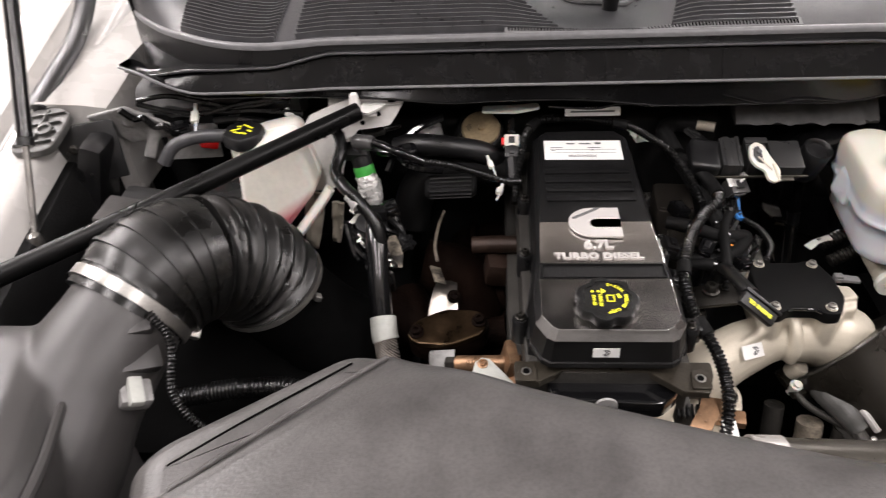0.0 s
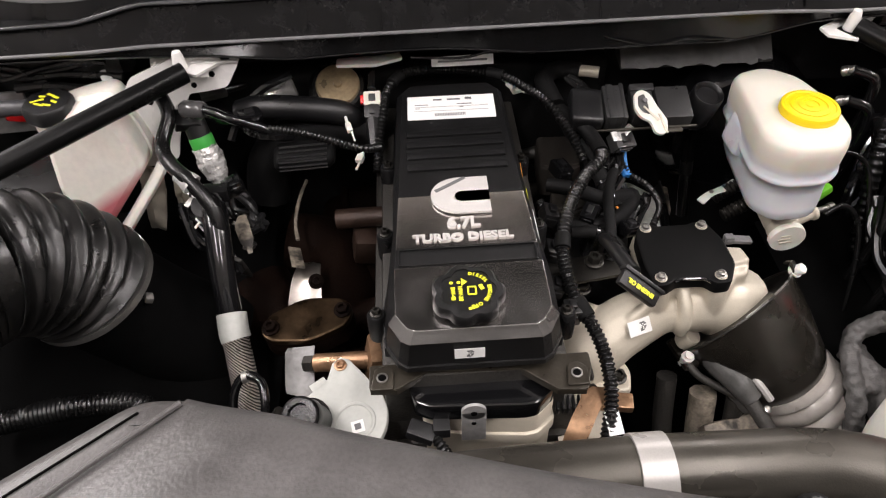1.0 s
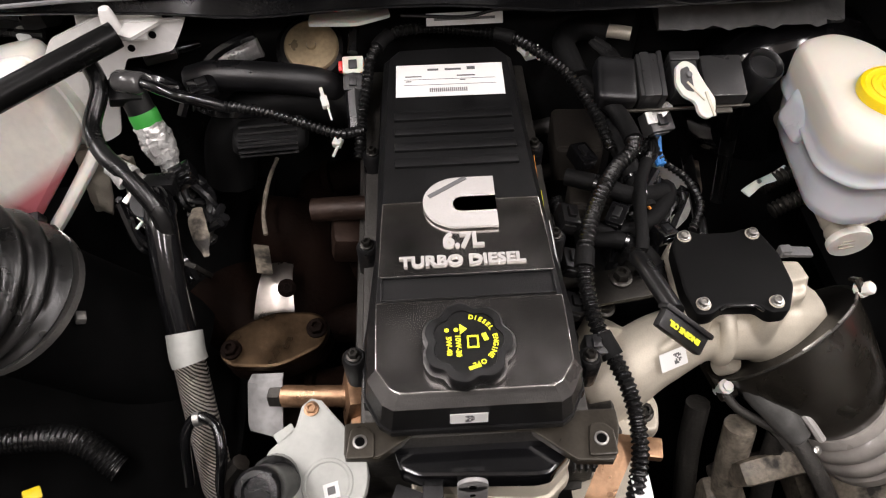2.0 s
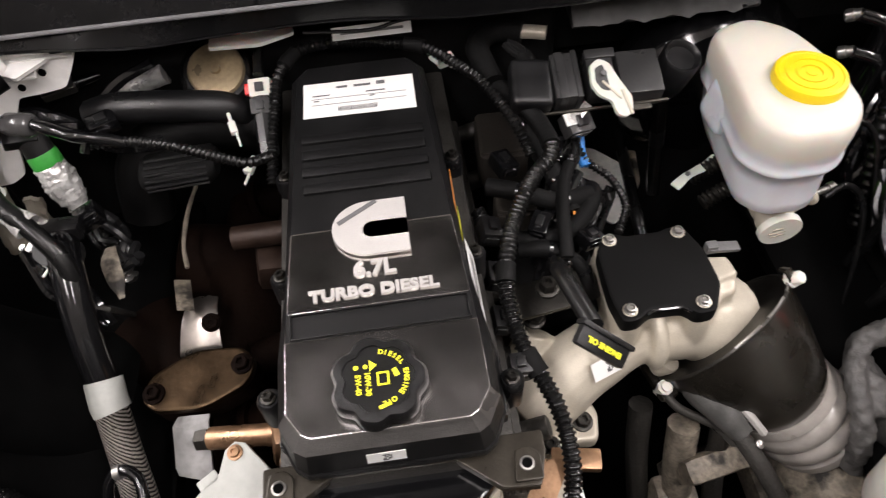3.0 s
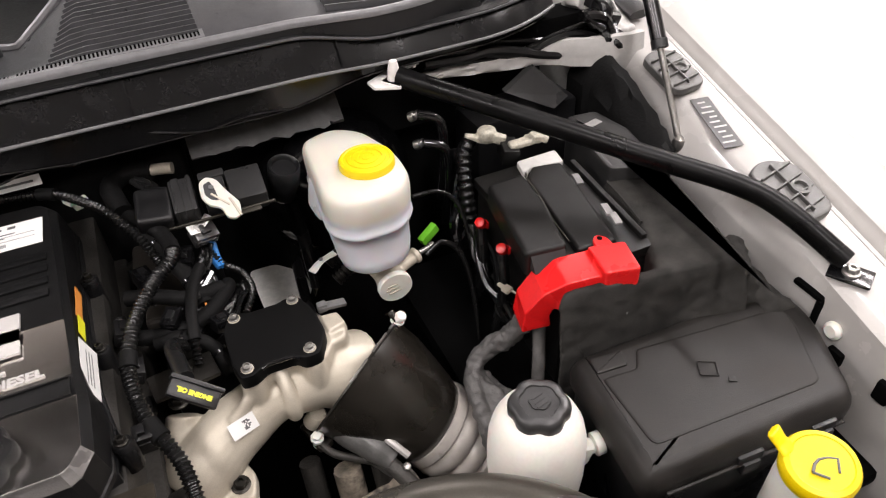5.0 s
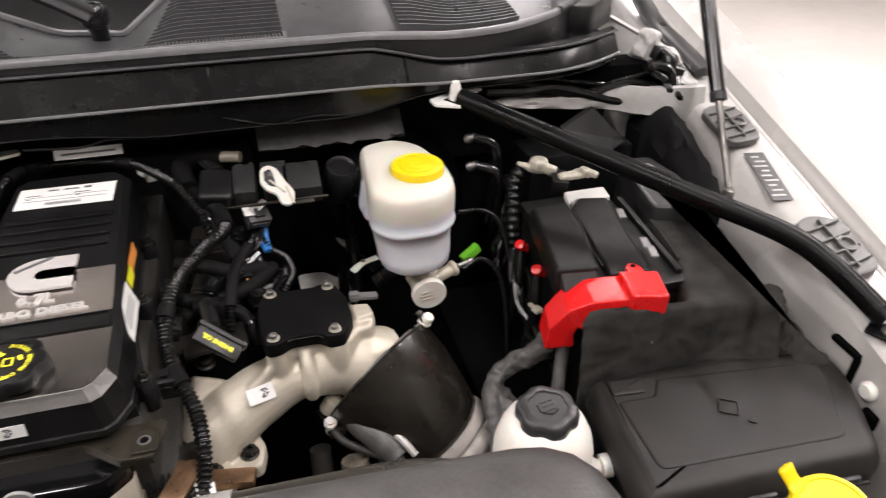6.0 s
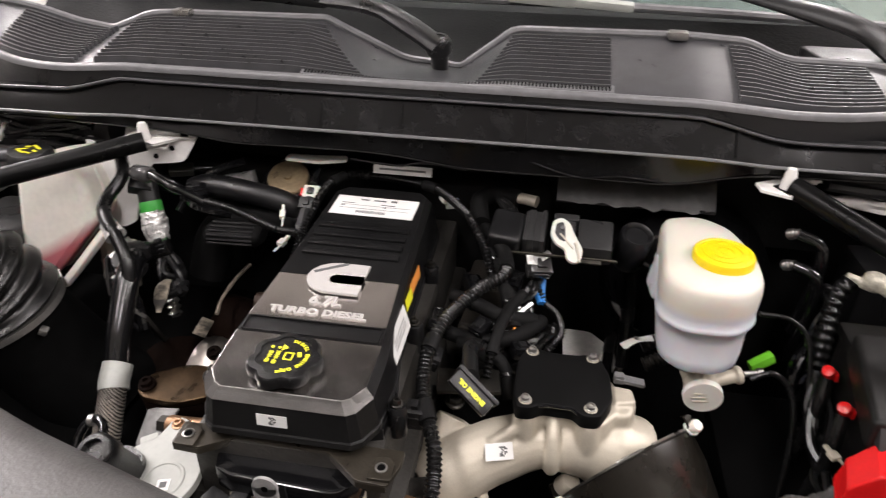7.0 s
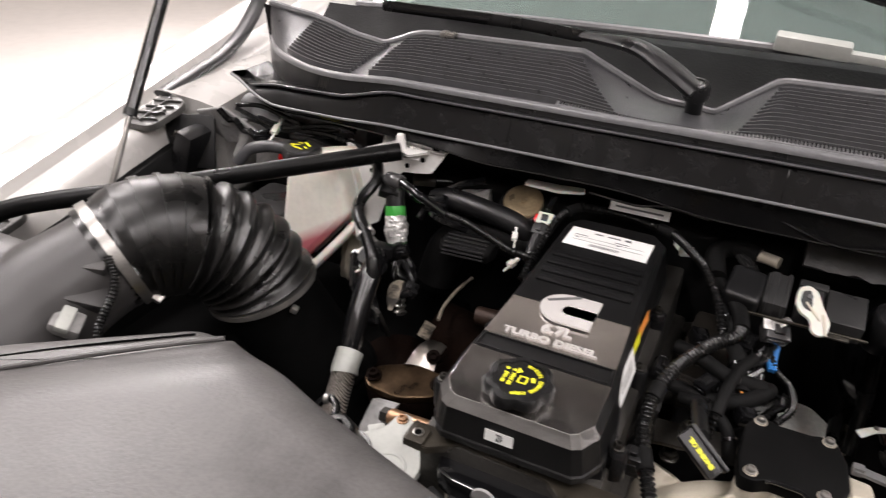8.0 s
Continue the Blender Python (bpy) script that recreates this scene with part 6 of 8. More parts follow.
def washer_filler():
    t = thing("washer_fluid_filler", (0.70, -0.225, 0.95), "yellow flip cap on a pale washer fluid neck", "filler cap")
    c = Vector((0.716, -0.228, 1.088))
    ax = Vector((-0.12, -0.1, 1)).normalized()
    part("neck", turned([(0.034, -0.16), (0.036, -0.05), (0.036, -0.004)], 28, c, ax), M_WHITEP, t)
    part("cap", turned([(0.035, -0.016), (0.0375, -0.013), (0.0375, -0.002), (0.035, 0.003), (0.030, 0.0045), (0.029, 0.003), (0.028, 0.0028), (0.001, 0.003)], 44, c, ax), M_YELLOW, t)
    cast("tab", [tube([c + Vector((-0.016, 0.025, 0.0)), c + Vector((-0.020, 0.034, 0.006)), c + Vector((-0.024, 0.044, 0.016))], 0.010, 12, radii=[0.013, 0.010, 0.011], flat=0.45)], M_YELLOW, t, "lifting tab", 0.0016, 4)
    wiper_mark = [(c.x - 0.016 + 0.008 * i, c.y - 0.004 + 0.008 * math.sin(math.pi * i / 4), c.z + 0.0032) for i in range(5)]
    part("pictogram", merge(tube(wiper_mark, 0.0016, 6), tube([(c.x - 0.016, c.y - 0.004, c.z + 0.003), (c.x - 0.006, c.y - 0.016, c.z + 0.002)], 0.0014, 6), tube([(c.x + 0.016, c.y - 0.004, c.z + 0.004), (c.x + 0.006, c.y - 0.016, c.z + 0.003)], 0.0014, 6)), M_PRINT, t, "black windscreen pictogram")
    return t


washer_filler()
sticker((0.948, 0.215, 1.1792), (0.03, 0.105), (12.4, 0, -10), "black printed warning label on the fender flange",
        [(0.003 * (k % 2) - 0.002, -0.042 + 0.0105 * k, 0.02 - 0.004 * (k % 3), 0.003) for k in range(9)], material=M_PLASTIC, ink=M_PRIMER)


# ---- loom and fittings on the brake side of the cover ----
def loom(pts, r=0.010, label="black corrugated wiring loom beside the engine cover", wrap=()):
    t = thing("wiring_loom", pts[0], label, "wiring loom", "wiring looms")
    part("conduit", tube(pts, r, 12, ribs=(0.0055, 0.0022)), M_RUBBER, t)
    P = spline(pts, 0.01)
    for a, b in wrap:
        seg = P[int(a * (len(P) - 1)):max(int(a * (len(P) - 1)) + 3, int(b * (len(P) - 1)))]
        part("tape", tube(seg, r + 0.0012, 12, 0.01, wobble=0.08), M_MATT, t, "cloth tape wrap")
    return t


loom([(0.147, 0.418, 1.165), (0.171, 0.378, 1.165), (0.187, 0.351, 1.16), (0.192, 0.303, 1.16), (0.166, 0.273, 1.155), (0.142, 0.235, 1.15), (0.127, 0.20, 1.145), (0.118, 0.165, 1.135), (0.119, 0.13, 1.125), (0.125, 0.10, 1.115), (0.134, 0.079, 1.108), (0.145, 0.053, 1.095), (0.15, 0.02, 1.08), (0.148, -0.01, 1.06), (0.135, -0.05, 1.02), (0.12, -0.06, 0.95)],
     0.0088, wrap=((0.0, 0.22), (0.46, 0.5), (0.6, 0.63)))
loom([(-0.105, 0.33, 1.135), (-0.10, 0.371, 1.16), (-0.093, 0.40, 1.18), (-0.088, 0.426, 1.193), (-0.080, 0.445, 1.198), (-0.066, 0.465, 1.2), (-0.04, 0.473, 1.2), (0.005, 0.470, 1.2), (0.045, 0.460, 1.2), (0.077, 0.447, 1.2), (0.11, 0.416, 1.195), (0.134, 0.385, 1.19), (0.16, 0.35, 1.165), (0.175, 0.32, 1.14)],
     0.0068, "black corrugated wiring loom arching behind the engine cover", wrap=((0.30, 0.36), (0.60, 0.66)))
loom([(0.236, 0.35, 1.112), (0.247, 0.333, 1.1), (0.265, 0.306, 1.1), (0.27, 0.266, 1.1), (0.254, 0.235, 1.095)], 0.005, "thin black loom curling from a plug to the cover plate")
loom([(0.11, 0.28, 1.105), (0.12, 0.252, 1.1), (0.147, 0.239, 1.1), (0.182, 0.237, 1.1), (0.214, 0.252, 1.1), (0.242, 0.292, 1.095), (0.24, 0.33, 1.07)], 0.0085, "thick taped loom coiled beside the intake", wrap=((0.05, 0.95),))
loom([(0.222, 0.325, 1.122), (0.205, 0.29, 1.12), (0.195, 0.25, 1.12), (0.19, 0.21, 1.115), (0.185, 0.18, 1.09)], 0.006, "taped loom coiled beside the intake", wrap=((0.1, 0.9),))
loom([(-0.100, 0.335, 1.172), (-0.118, 0.316, 1.186), (-0.140, 0.322, 1.189), (-0.165, 0.333, 1.191), (-0.190, 0.345, 1.192), (-0.218, 0.356, 1.192), (-0.248, 0.363, 1.192), (-0.275, 0.355, 1.20)], 0.0058, "thin black loom reaching across to the coolant side")


def plug(at, size, rot, material, label, wire=None, tip=None, name="wiring_plug"):
    t = thing(name, at, label, "plug", "wiring plugs")
    m = pose(*at, *rot)
    part("housing", moved(merge(rbox(size, bevel=0.002), rbox((size[0] * 0.7, size[1] * 1.15, size[2] * 0.5), bevel=0.002)), m), material, t)
    part("latch", moved(rbox((size[0] * 0.4, size[1] * 0.5, size[2] * 0.3), (0, 0, size[2] * 0.55), bevel=0.001), m), M_PLASTIC, t)
    if tip:
        part("lock_tab", moved(rbox((size[0] * 0.3, size[1] * 0.6, size[2] * 0.6), (-size[0] * 0.55, 0, 0), bevel=0.001), m), tip, t)
    if wire:
        for k, (pts, r, mm) in enumerate(wire):
            part("wire", tube(pts, r, 8), mm, t)
    return t


plug((-0.108, 0.430, 1.184), (0.024, 0.020, 0.016), (35, 0, 0), M_CREAMP, "white sensor plug with a red lock tab", [([(-0.108, 0.44, 1.195), (-0.106, 0.47, 1.205), (-0.10, 0.5, 1.2)], 0.006, M_RUBBER), ([(-0.108, 0.42, 1.178), (-0.107, 0.395, 1.165), (-0.105, 0.36, 1.15)], 0.011, M_PLASTIC)], M_RED)
plug((-0.1085, 0.409, 1.176), (0.022, 0.018, 0.016), (35, 0, 0), M_PLASTIC, "black plug body below the white plug")
plug((0.234, 0.358, 1.140), (0.032, 0.026, 0.020), (30, 10, 20), M_SHINE, "silver-taped dark plug with blue wires", [([(0.236, 0.362, 1.12), (0.234, 0.35, 1.108), (0.24, 0.33, 1.10)], 0.004, M_BLUE), ([(0.242, 0.362, 1.118), (0.242, 0.345, 1.105), (0.245, 0.33, 1.10)], 0.004, M_BLUE)])
tagged(part("tape_flag", merge(rbox((0.026, 0.014, 0.002), (0.229, 0.354, 1.153), (34, 14, 25), bevel=0.0006), rbox((0.018, 0.010, 0.002), (0.241, 0.362, 1.1565), (20, -20, 40), bevel=0.0006)), M_FOIL), "crumpled silver tape on the plug", "tape")
plug((0.118, 0.09, 1.105), (0.02, 0.02, 0.03), (10, 0, 0), M_PLASTIC, "small black plug beside the cover")
plug((0.10, 0.448, 1.178), (0.02, 0.012, 0.012), (10, 0, 20), M_WHITEP, "small white clip behind the cover")
for z in (1.12, 1.09, 1.06):
    plug((0.115, 0.24 - (1.12 - z) * 1.2, z), (0.02, 0.026, 0.02), (0, 20, 0), M_PLASTIC, "small black injector plug beside the cover")


def fuel_modules():
    t = thing("sensor_module", (0.3, 0.4, 1.16), "grey rail-mounted sensor module on the firewall", "module")
    part("rail", merge(rbox((0.14, 0.003, 0.004), (0.265, 0.358, 1.160), (17, 0, 0), bevel=0.001), rbox((0.03, 0.010, 0.003), (0.300, 0.356, 1.158), (17, 0, 0), bevel=0.001)), M_PIPE, t, "thin bright rail")
    cast("left_block", [rbox((0.046, 0.058, 0.028), (0.186, 0.387, 1.176), (17, 6, -4), bevel=0.008, seg=3)], M_PLASTIC, t, "block with a glossy rounded face", 0.0018, 4)
    part("ridge_block", merge(rbox((0.030, 0.056, 0.030), (0.2245, 0.389, 1.175), (17, 0, -2), bevel=0.003), rbox((0.010, 0.058, 0.033), (0.219, 0.389, 1.175), (17, 0, -2), bevel=0.002), rbox((0.006, 0.06, 0.033), (0.236, 0.389, 1.175), (17, 0, -2), bevel=0.002)), M_MODULE, t, "ridged middle block")
    part("right_block", rbox((0.046, 0.054, 0.030), (0.305, 0.385, 1.172), (17, 0, -2), bevel=0.003), M_MODULE, t, "flat grey block")
    part("centre_block", merge(rbox((0.030, 0.050, 0.028), (0.264, 0.392, 1.173), (17, 0, -2), bevel=0.003), rbox((0.034, 0.012, 0.031), (0.266, 0.412, 1.180), (17, 0, -2), bevel=0.002)), M_MODULE, t, "flat grey block")
    part("canister", turned([(0.018, -0.06), (0.0225, -0.05), (0.0225, 0.0), (0.0205, 0.003), (0.0175, 0.0005), (0.016, -0.004), (0.001, -0.004)], 28, (0.362, 0.404, 1.178), (0.1, -0.30, 0.95)), M_PLASTIC, t, "round black canister with a cupped top")
    part("down_pipe", tube([(0.36, 0.425, 1.13), (0.366, 0.435, 1.09), (0.372, 0.432, 1.03), (0.372, 0.40, 0.95)], 0.010, 12), M_RUBBER, t)
    return t


fuel_modules()


def lift_eye():
    t = thing("lifting_eye", (0.27, 0.36, 1.13), "off-white slotted plastic clip hanging from the module", "clip")
    m = pose(0.263, 0.364, 1.188, 30, 6, 4) @ Matrix.Scale(0.66, 4)
    a = [(-0.024, 0.032), (-0.027, 0.0), (-0.016, -0.020), (0.004, -0.030), (0.008, -0.052), (0.022, -0.06), (0.036, -0.052), (0.040, -0.026), (0.022, 0.006), (0.010, 0.034), (-0.008, 0.043)]
    inner = [(-0.017, 0.026), (-0.019, 0.004), (-0.010, -0.010), (0.004, -0.014), (0.002, 0.012), (-0.003, 0.032)]
    ring = round_poly(a, 0.007, 3)
    part("plate", moved(slab(ring, -0.004, 0.003, 0.0012), m), M_CREAMP, t)
    part("slot", moved(slab(round_poly(inner, 0.004, 3), 0.0025, 0.0036, 0.0002), m), M_MODULE, t)
    part("web", moved(merge(rbox((0.042, 0.004, 0.005), (0.006, -0.012, 0.003), (0, 0, -48), bevel=0.001), rbox((0.005, 0.044, 0.005), (0.029, -0.034, 0.0025), (0, 0, 14), bevel=0.001)), m), M_CAST, t, "moulded stiffening web")
    part("peg", moved(turned([(0.005, 0), (0.005, 0.006), (0.003, 0.007)], 12, (-0.004, 0.016, 0.002)), m), M_PRINT, t)
    return t


lift_eye()
hose("heater_hose", [(0.195, 0.478, 1.18), (0.172, 0.487, 1.18), (0.15, 0.48, 1.18), (0.139, 0.46, 1.18), (0.141, 0.44, 1.178), (0.148, 0.405, 1.172)], 0.0135, M_MATT, "black foam-covered heater hose elbow", wobble=0.06)
hose("heater_hose", [(0.185, 0.482, 1.18), (0.205, 0.478, 1.18), (0.222, 0.472, 1.18)], 0.0085, M_CAST, "pale metal hose stub behind the elbow", "fitting")
FOAM = mat("brown_black_foam", (0.02, 0.017, 0.014), 0.7, vary=0.35, grain=300, bump=0.3, stain=30, spec=0.2)
for a, b, z, lab in (((0.128, 0.380), (0.198, 0.458), 1.08, "larger dull brown-black foam pad beside the cover"), ((0.132, 0.292), (0.192, 0.340), 1.075, "smaller dull brown-black foam pad under a loom")):
    t = thing("foam_pad", (a[0], a[1], z), lab, "foam pad", "foam pads")
    part("pad", slab(round_poly([a, (b[0] - 0.01, a[1] - 0.004), (b[0], b[1]), (a[0] + 0.006, b[1] + 0.004)], 0.01, 3), z - 0.05, z, 0.005), FOAM, t)
    part("edge_fold", tube([(a[0] + 0.004, a[1] + 0.008, z + 0.001), ((a[0] + b[0]) / 2, a[1] + 0.004, z + 0.002), (b[0] - 0.012, a[1] + 0.006, z + 0.001)], 0.0025, 6), FOAM, t)
tagged(part("rocker_bracket", merge(rbox((0.075, 0.04, 0.006), (0.165, 0.175, 1.085), (0, 0, 8), bevel=0.002)), M_DSTEEL), "dark steel bracket with a hex bolt", "bracket")
tagged(part("hex_bolt", bolt_mesh((0.165, 0.18, 1.089), r=0.009, h=0.014), M_DSTEEL), "dark hex bolt on the bracket", "bolt")
tagged(part("lower_shield", slab(round_poly([(0.287, 0.552), (0.289, 0.447), (0.325, 0.398), (0.347, 0.418), (0.372, 0.465), (0.369, 0.507), (0.331, 0.55)][::-1], 0.01), 0.888, 0.894, 0.002), M_SPECK), "pale speckled shield low behind the cover plate", "heat shield")
tagged(part("side_shield", slab(round_poly([(0.383, 0.541), (0.399, 0.536), (0.388, 0.475), (0.372, 0.445)][::-1], 0.004), 0.886, 0.892, 0.002), M_CASTG), "narrow dull beige shield beside a dark line", "heat shield")
hose("fuel_line", [(0.374, 0.575, 0.92), (0.366, 0.53, 0.925), (0.357, 0.46, 0.93), (0.35, 0.39, 0.925), (0.35, 0.33, 0.90)], 0.009, M_RUBBER, "black fuel line crossing the pale shield", "pipe")
tagged(part("fuel_pump", merge(turned([(0.03, 0), (0.034, 0.02), (0.03, 0.05)], 22, (0.20, 0.26, 1.02)), rbox((0.1, 0.12, 0.08), (0.19, 0.27, 0.99), bevel=0.012)), M_PLASTIC), "black fuel pump body under the looms", "pump")
sticker((0.022, 0.4665, 1.216), (0.088, 0.014), (60, 0, 0), "long white label on the firewall edge", [(0, 0, 0.07, 0.003)])
tagged(part("firewall_tab", slab(round_poly([(-0.155, 0.455), (-0.10, 0.452), (-0.062, 0.466), (-0.066, 0.482), (-0.10, 0.476), (-0.155, 0.474)], 0.004, 2), 1.222, 1.226, 0.001), M_WHITEP), "white painted tab under the cowl", "tab")


# ---- coolant side ----
def air_duct():
    t = thing("air_intake_duct", (-0.2, -0.35, 1.15), "broad black textured plastic air intake duct over the radiator", "air duct")
    A = [(-0.405, -0.265), (-0.235, -0.118), (-0.205, -0.128), (-0.11, -0.163), (0.04, -0.207), (0.16, -0.236), (0.30, -0.242), (0.42, -0.25), (0.44, -0.62), (-0.30, -0.66), (-0.36, -0.62)]
    P = round_poly(A, [0.0, 0.0, 0.03, 0.02, 0.03, 0.04, 0.05, 0.04, 0.06, 0.06, 0.04], 4)
    P = P[::-1] if sum((P[i][0] - P[i - 1][0]) * (P[i][1] + P[i - 1][1]) for i in range(len(P))) > 0 else P
    out = [[(x, y, z) for x, y in inset(P, d)] for d, z in ((-0.022, 1.14), (-0.022, 1.24), (-0.018, 1.27), (-0.010, 1.288), (0.0, 1.2965), (0.012, 1.3005), (0.03, 1.302))]
    shell = loft(out)
    # the top falls a little towards the seam
    n = Vector((-0.63, 0.776))
    for k in range(10):
        bmesh.ops.bisect_plane(shell, geom=shell.verts[:] + shell.edges[:] + shell.faces[:], plane_co=(-0.317 - n.x * 0.009 * k, -0.184 - n.y * 0.009 * k, 1.25), plane_no=(n.x, n.y, 0))
    for v in shell.verts:
        d = 0.075 - (Vector((-0.317, -0.184)) - v.co.xy).dot(n)
        k = max(0.0, min(1.0, d / 0.075))
        v.co.z -= 0.013 * k * k * (3 - 2 * k) * (v.co.z > 1.2)
    part("shell", shell, M_DUCT, t, smooth=50)
    # stepped side strip with its seam
    S = [(-0.448, -0.232), (-0.432, -0.205), (-0.28, -0.098), (-0.225, -0.103), (-0.205, -0.15), (-0.385, -0.30), (-0.432, -0.285)]
    Q = round_poly(S, 0.018, 4)
    Q = Q[::-1] if sum((Q[i][0] - Q[i - 1][0]) * (Q[i][1] + Q[i - 1][1]) for i in range(len(Q))) > 0 else Q
    part("side_strip", loft([[(x, y, z) for x, y in inset(Q, d)] for d, z in ((-0.012, 1.12), (-0.010, 1.222), (-0.006, 1.248), (-0.001, 1.262), (0.006, 1.271), (0.016, 1.2765), (0.03, 1.2785))]), M_DUCT, t, "stepped side strip", smooth=50)
    part("seam_bead", tube([(-0.402, -0.258, 1.283), (-0.35, -0.213, 1.285), (-0.29, -0.161, 1.286), (-0.238, -0.116, 1.284)], 0.0026, 8), M_DUCT, t, "thin moulded seam")
    part("groove_bead", tube([(-0.413, -0.233, 1.2782), (-0.36, -0.188, 1.2788), (-0.30, -0.141, 1.2788), (-0.272, -0.118, 1.2778)], 0.0011, 6), M_DARK, t, "thin parting line")
    return t


air_duct()


def air_cleaner():
    t = thing("air_cleaner_box", (-0.62, -0.25, 0.9), "rounded black plastic air cleaner housing with an outlet neck", "air cleaner")
    P = round_poly([(-0.80, -0.42), (-0.575, -0.42), (-0.57, -0.2), (-0.612, -0.03), (-0.65, 0.005), (-0.78, 0.005)], 0.03, 4)
    housing = loft([[(x, y, z) for x, y in inset(P, d)] for d, z in ((0.0, 0.9), (0.0, 1.17), (0.006, 1.20), (0.02, 1.22), (0.05, 1.23))])
    neck = tube([(-0.66, -0.24, 1.06), (-0.64, -0.14, 1.115), (-0.62, -0.05, 1.155), (-0.592, 0.025, 1.183), (-0.57, 0.075, 1.20)], 0.07, 30, radii=[0.09, 0.086, 0.078, 0.0725, 0.0725])
    cast("housing", [housing, neck], M_CLEAN, t, "rounded housing with its outlet neck", 0.004, 10)
    part("housing_rib", tube([(-0.575, -0.40, 1.205), (-0.572, -0.30, 1.207), (-0.575, -0.20, 1.205), (-0.60, -0.09, 1.20)], 0.006, 8), M_CLEAN, t, "moulded edge rib")
    part("sensor_housing", merge(rbox((0.05, 0.035, 0.020), (-0.548, -0.035, 1.186), (30, 25, 40), bevel=0.005), rbox((0.03, 0.03, 0.018), (-0.55, -0.008, 1.215), (20, 10, 30), bevel=0.004)), M_CLEAN, t, "black air flow sensor")
    part("sensor_wire", tube([(-0.535, 0.0, 1.225), (-0.51, -0.02, 1.20), (-0.505, -0.06, 1.16), (-0.48, -0.08, 1.13), (-0.44, -0.08, 1.09)], 0.006, 10, ribs=(0.0045, 0.0015)), M_RUBBER, t)
    part("plug_body", rbox((0.036, 0.03, 0.022), (-0.545, -0.070, 1.165), (20, 30, 35), bevel=0.004), M_DUSTY, t, "pale grey sensor plug")
    part("plug_lock", rbox((0.016, 0.034, 0.012), (-0.538, -0.074, 1.176), (20, 30, 35), bevel=0.003), M_SHIELD, t, "light grey lock slide")
    part("plug_tail", rbox((0.03, 0.03, 0.022), (-0.58, -0.055, 1.18), (20, 30, 35), bevel=0.004), M_COWL, t)
    return t


air_cleaner()


def bellows():
    t = thing("intake_bellows", (-0.5, 0.15, 1.1), "glossy black corrugated rubber intake bellows with steel clamps", "intake hose")
    s, e = Vector((-0.583, 0.055, 1.194)), Vector((-0.472, 0.196, 1.092))
    h0, h1 = s + Vector((0.42, 0.85, 0.33)) * 0.085, e - Vector((0.2, 0.15, -0.95)) * 0.085
    pts = [s * (1 - u) ** 3 + h0 * 3 * u * (1 - u) ** 2 + h1 * 3 * u * u * (1 - u) + e * u ** 3 for u in [i / 12 for i in range(13)]]
    part("smooth_end", tube(pts[:6], 0.082, 48, 0.006, radii=[0.0785, 0.083, 0.0835, 0.083, 0.0835, 0.083]), M_BELLOWS, t, "smooth rubber end", smooth=60)
    for k in (1, 2, 3, 4):
        p, d = Vector(pts[k]), Vector(pts[k + 1]) - Vector(pts[k - 1])
        part("moulded_ring", band(tuple(p), tuple(d), 0.0825, 0.006 if k % 2 else 0.012, 0.0035, 44), M_BELLOWS, t)
    part("bellows", tube(pts[5:], 0.0855, 48, ribs=(0.021, 0.011)), M_BELLOWS, t, smooth=60)
    a = Vector(pts[0])
    part("cuff", tube([a - Vector((0.42, 0.85, 0.33)).normalized() * 0.025, a, a + Vector((0.42, 0.85, 0.33)).normalized() * 0.02], 0.0765, 36), M_RUBBER, t)
    ca = part("clamp", band(tuple(a - Vector((0.42, 0.85, 0.33)).normalized() * 0.008), (0.42, 0.85, 0.33), 0.078, 0.014, 0.0025, 40), M_STEEL, t, "steel band clamp")
    part("clamp_screw", rbox((0.022, 0.014, 0.012), (-0.522, 0.045, 1.145), (30, 40, 20), bevel=0.003), M_STEEL, ca)
    b = Vector(pts[-1])
    d = Vector((0.2, 0.15, -0.95))
    cb = part("clamp", band(tuple(b), d, 0.0835, 0.009, 0.0018, 40), M_STEEL, t, "steel band clamp")
    part("clamp_screw", rbox((0.010, 0.012, 0.009), (-0.392, 0.170, 1.087), (0, 30, 20), bevel=0.002), M_STEEL, cb)
    part("lower_hose", tube([b, b + Vector((0.02, 0.012, -0.05)), b + Vector((0.06, 0.02, -0.11)), b + Vector((0.13, 0.02, -0.17))], 0.076, 30), M_DARK, t, "matt black lower hose")
    return t


bellows()


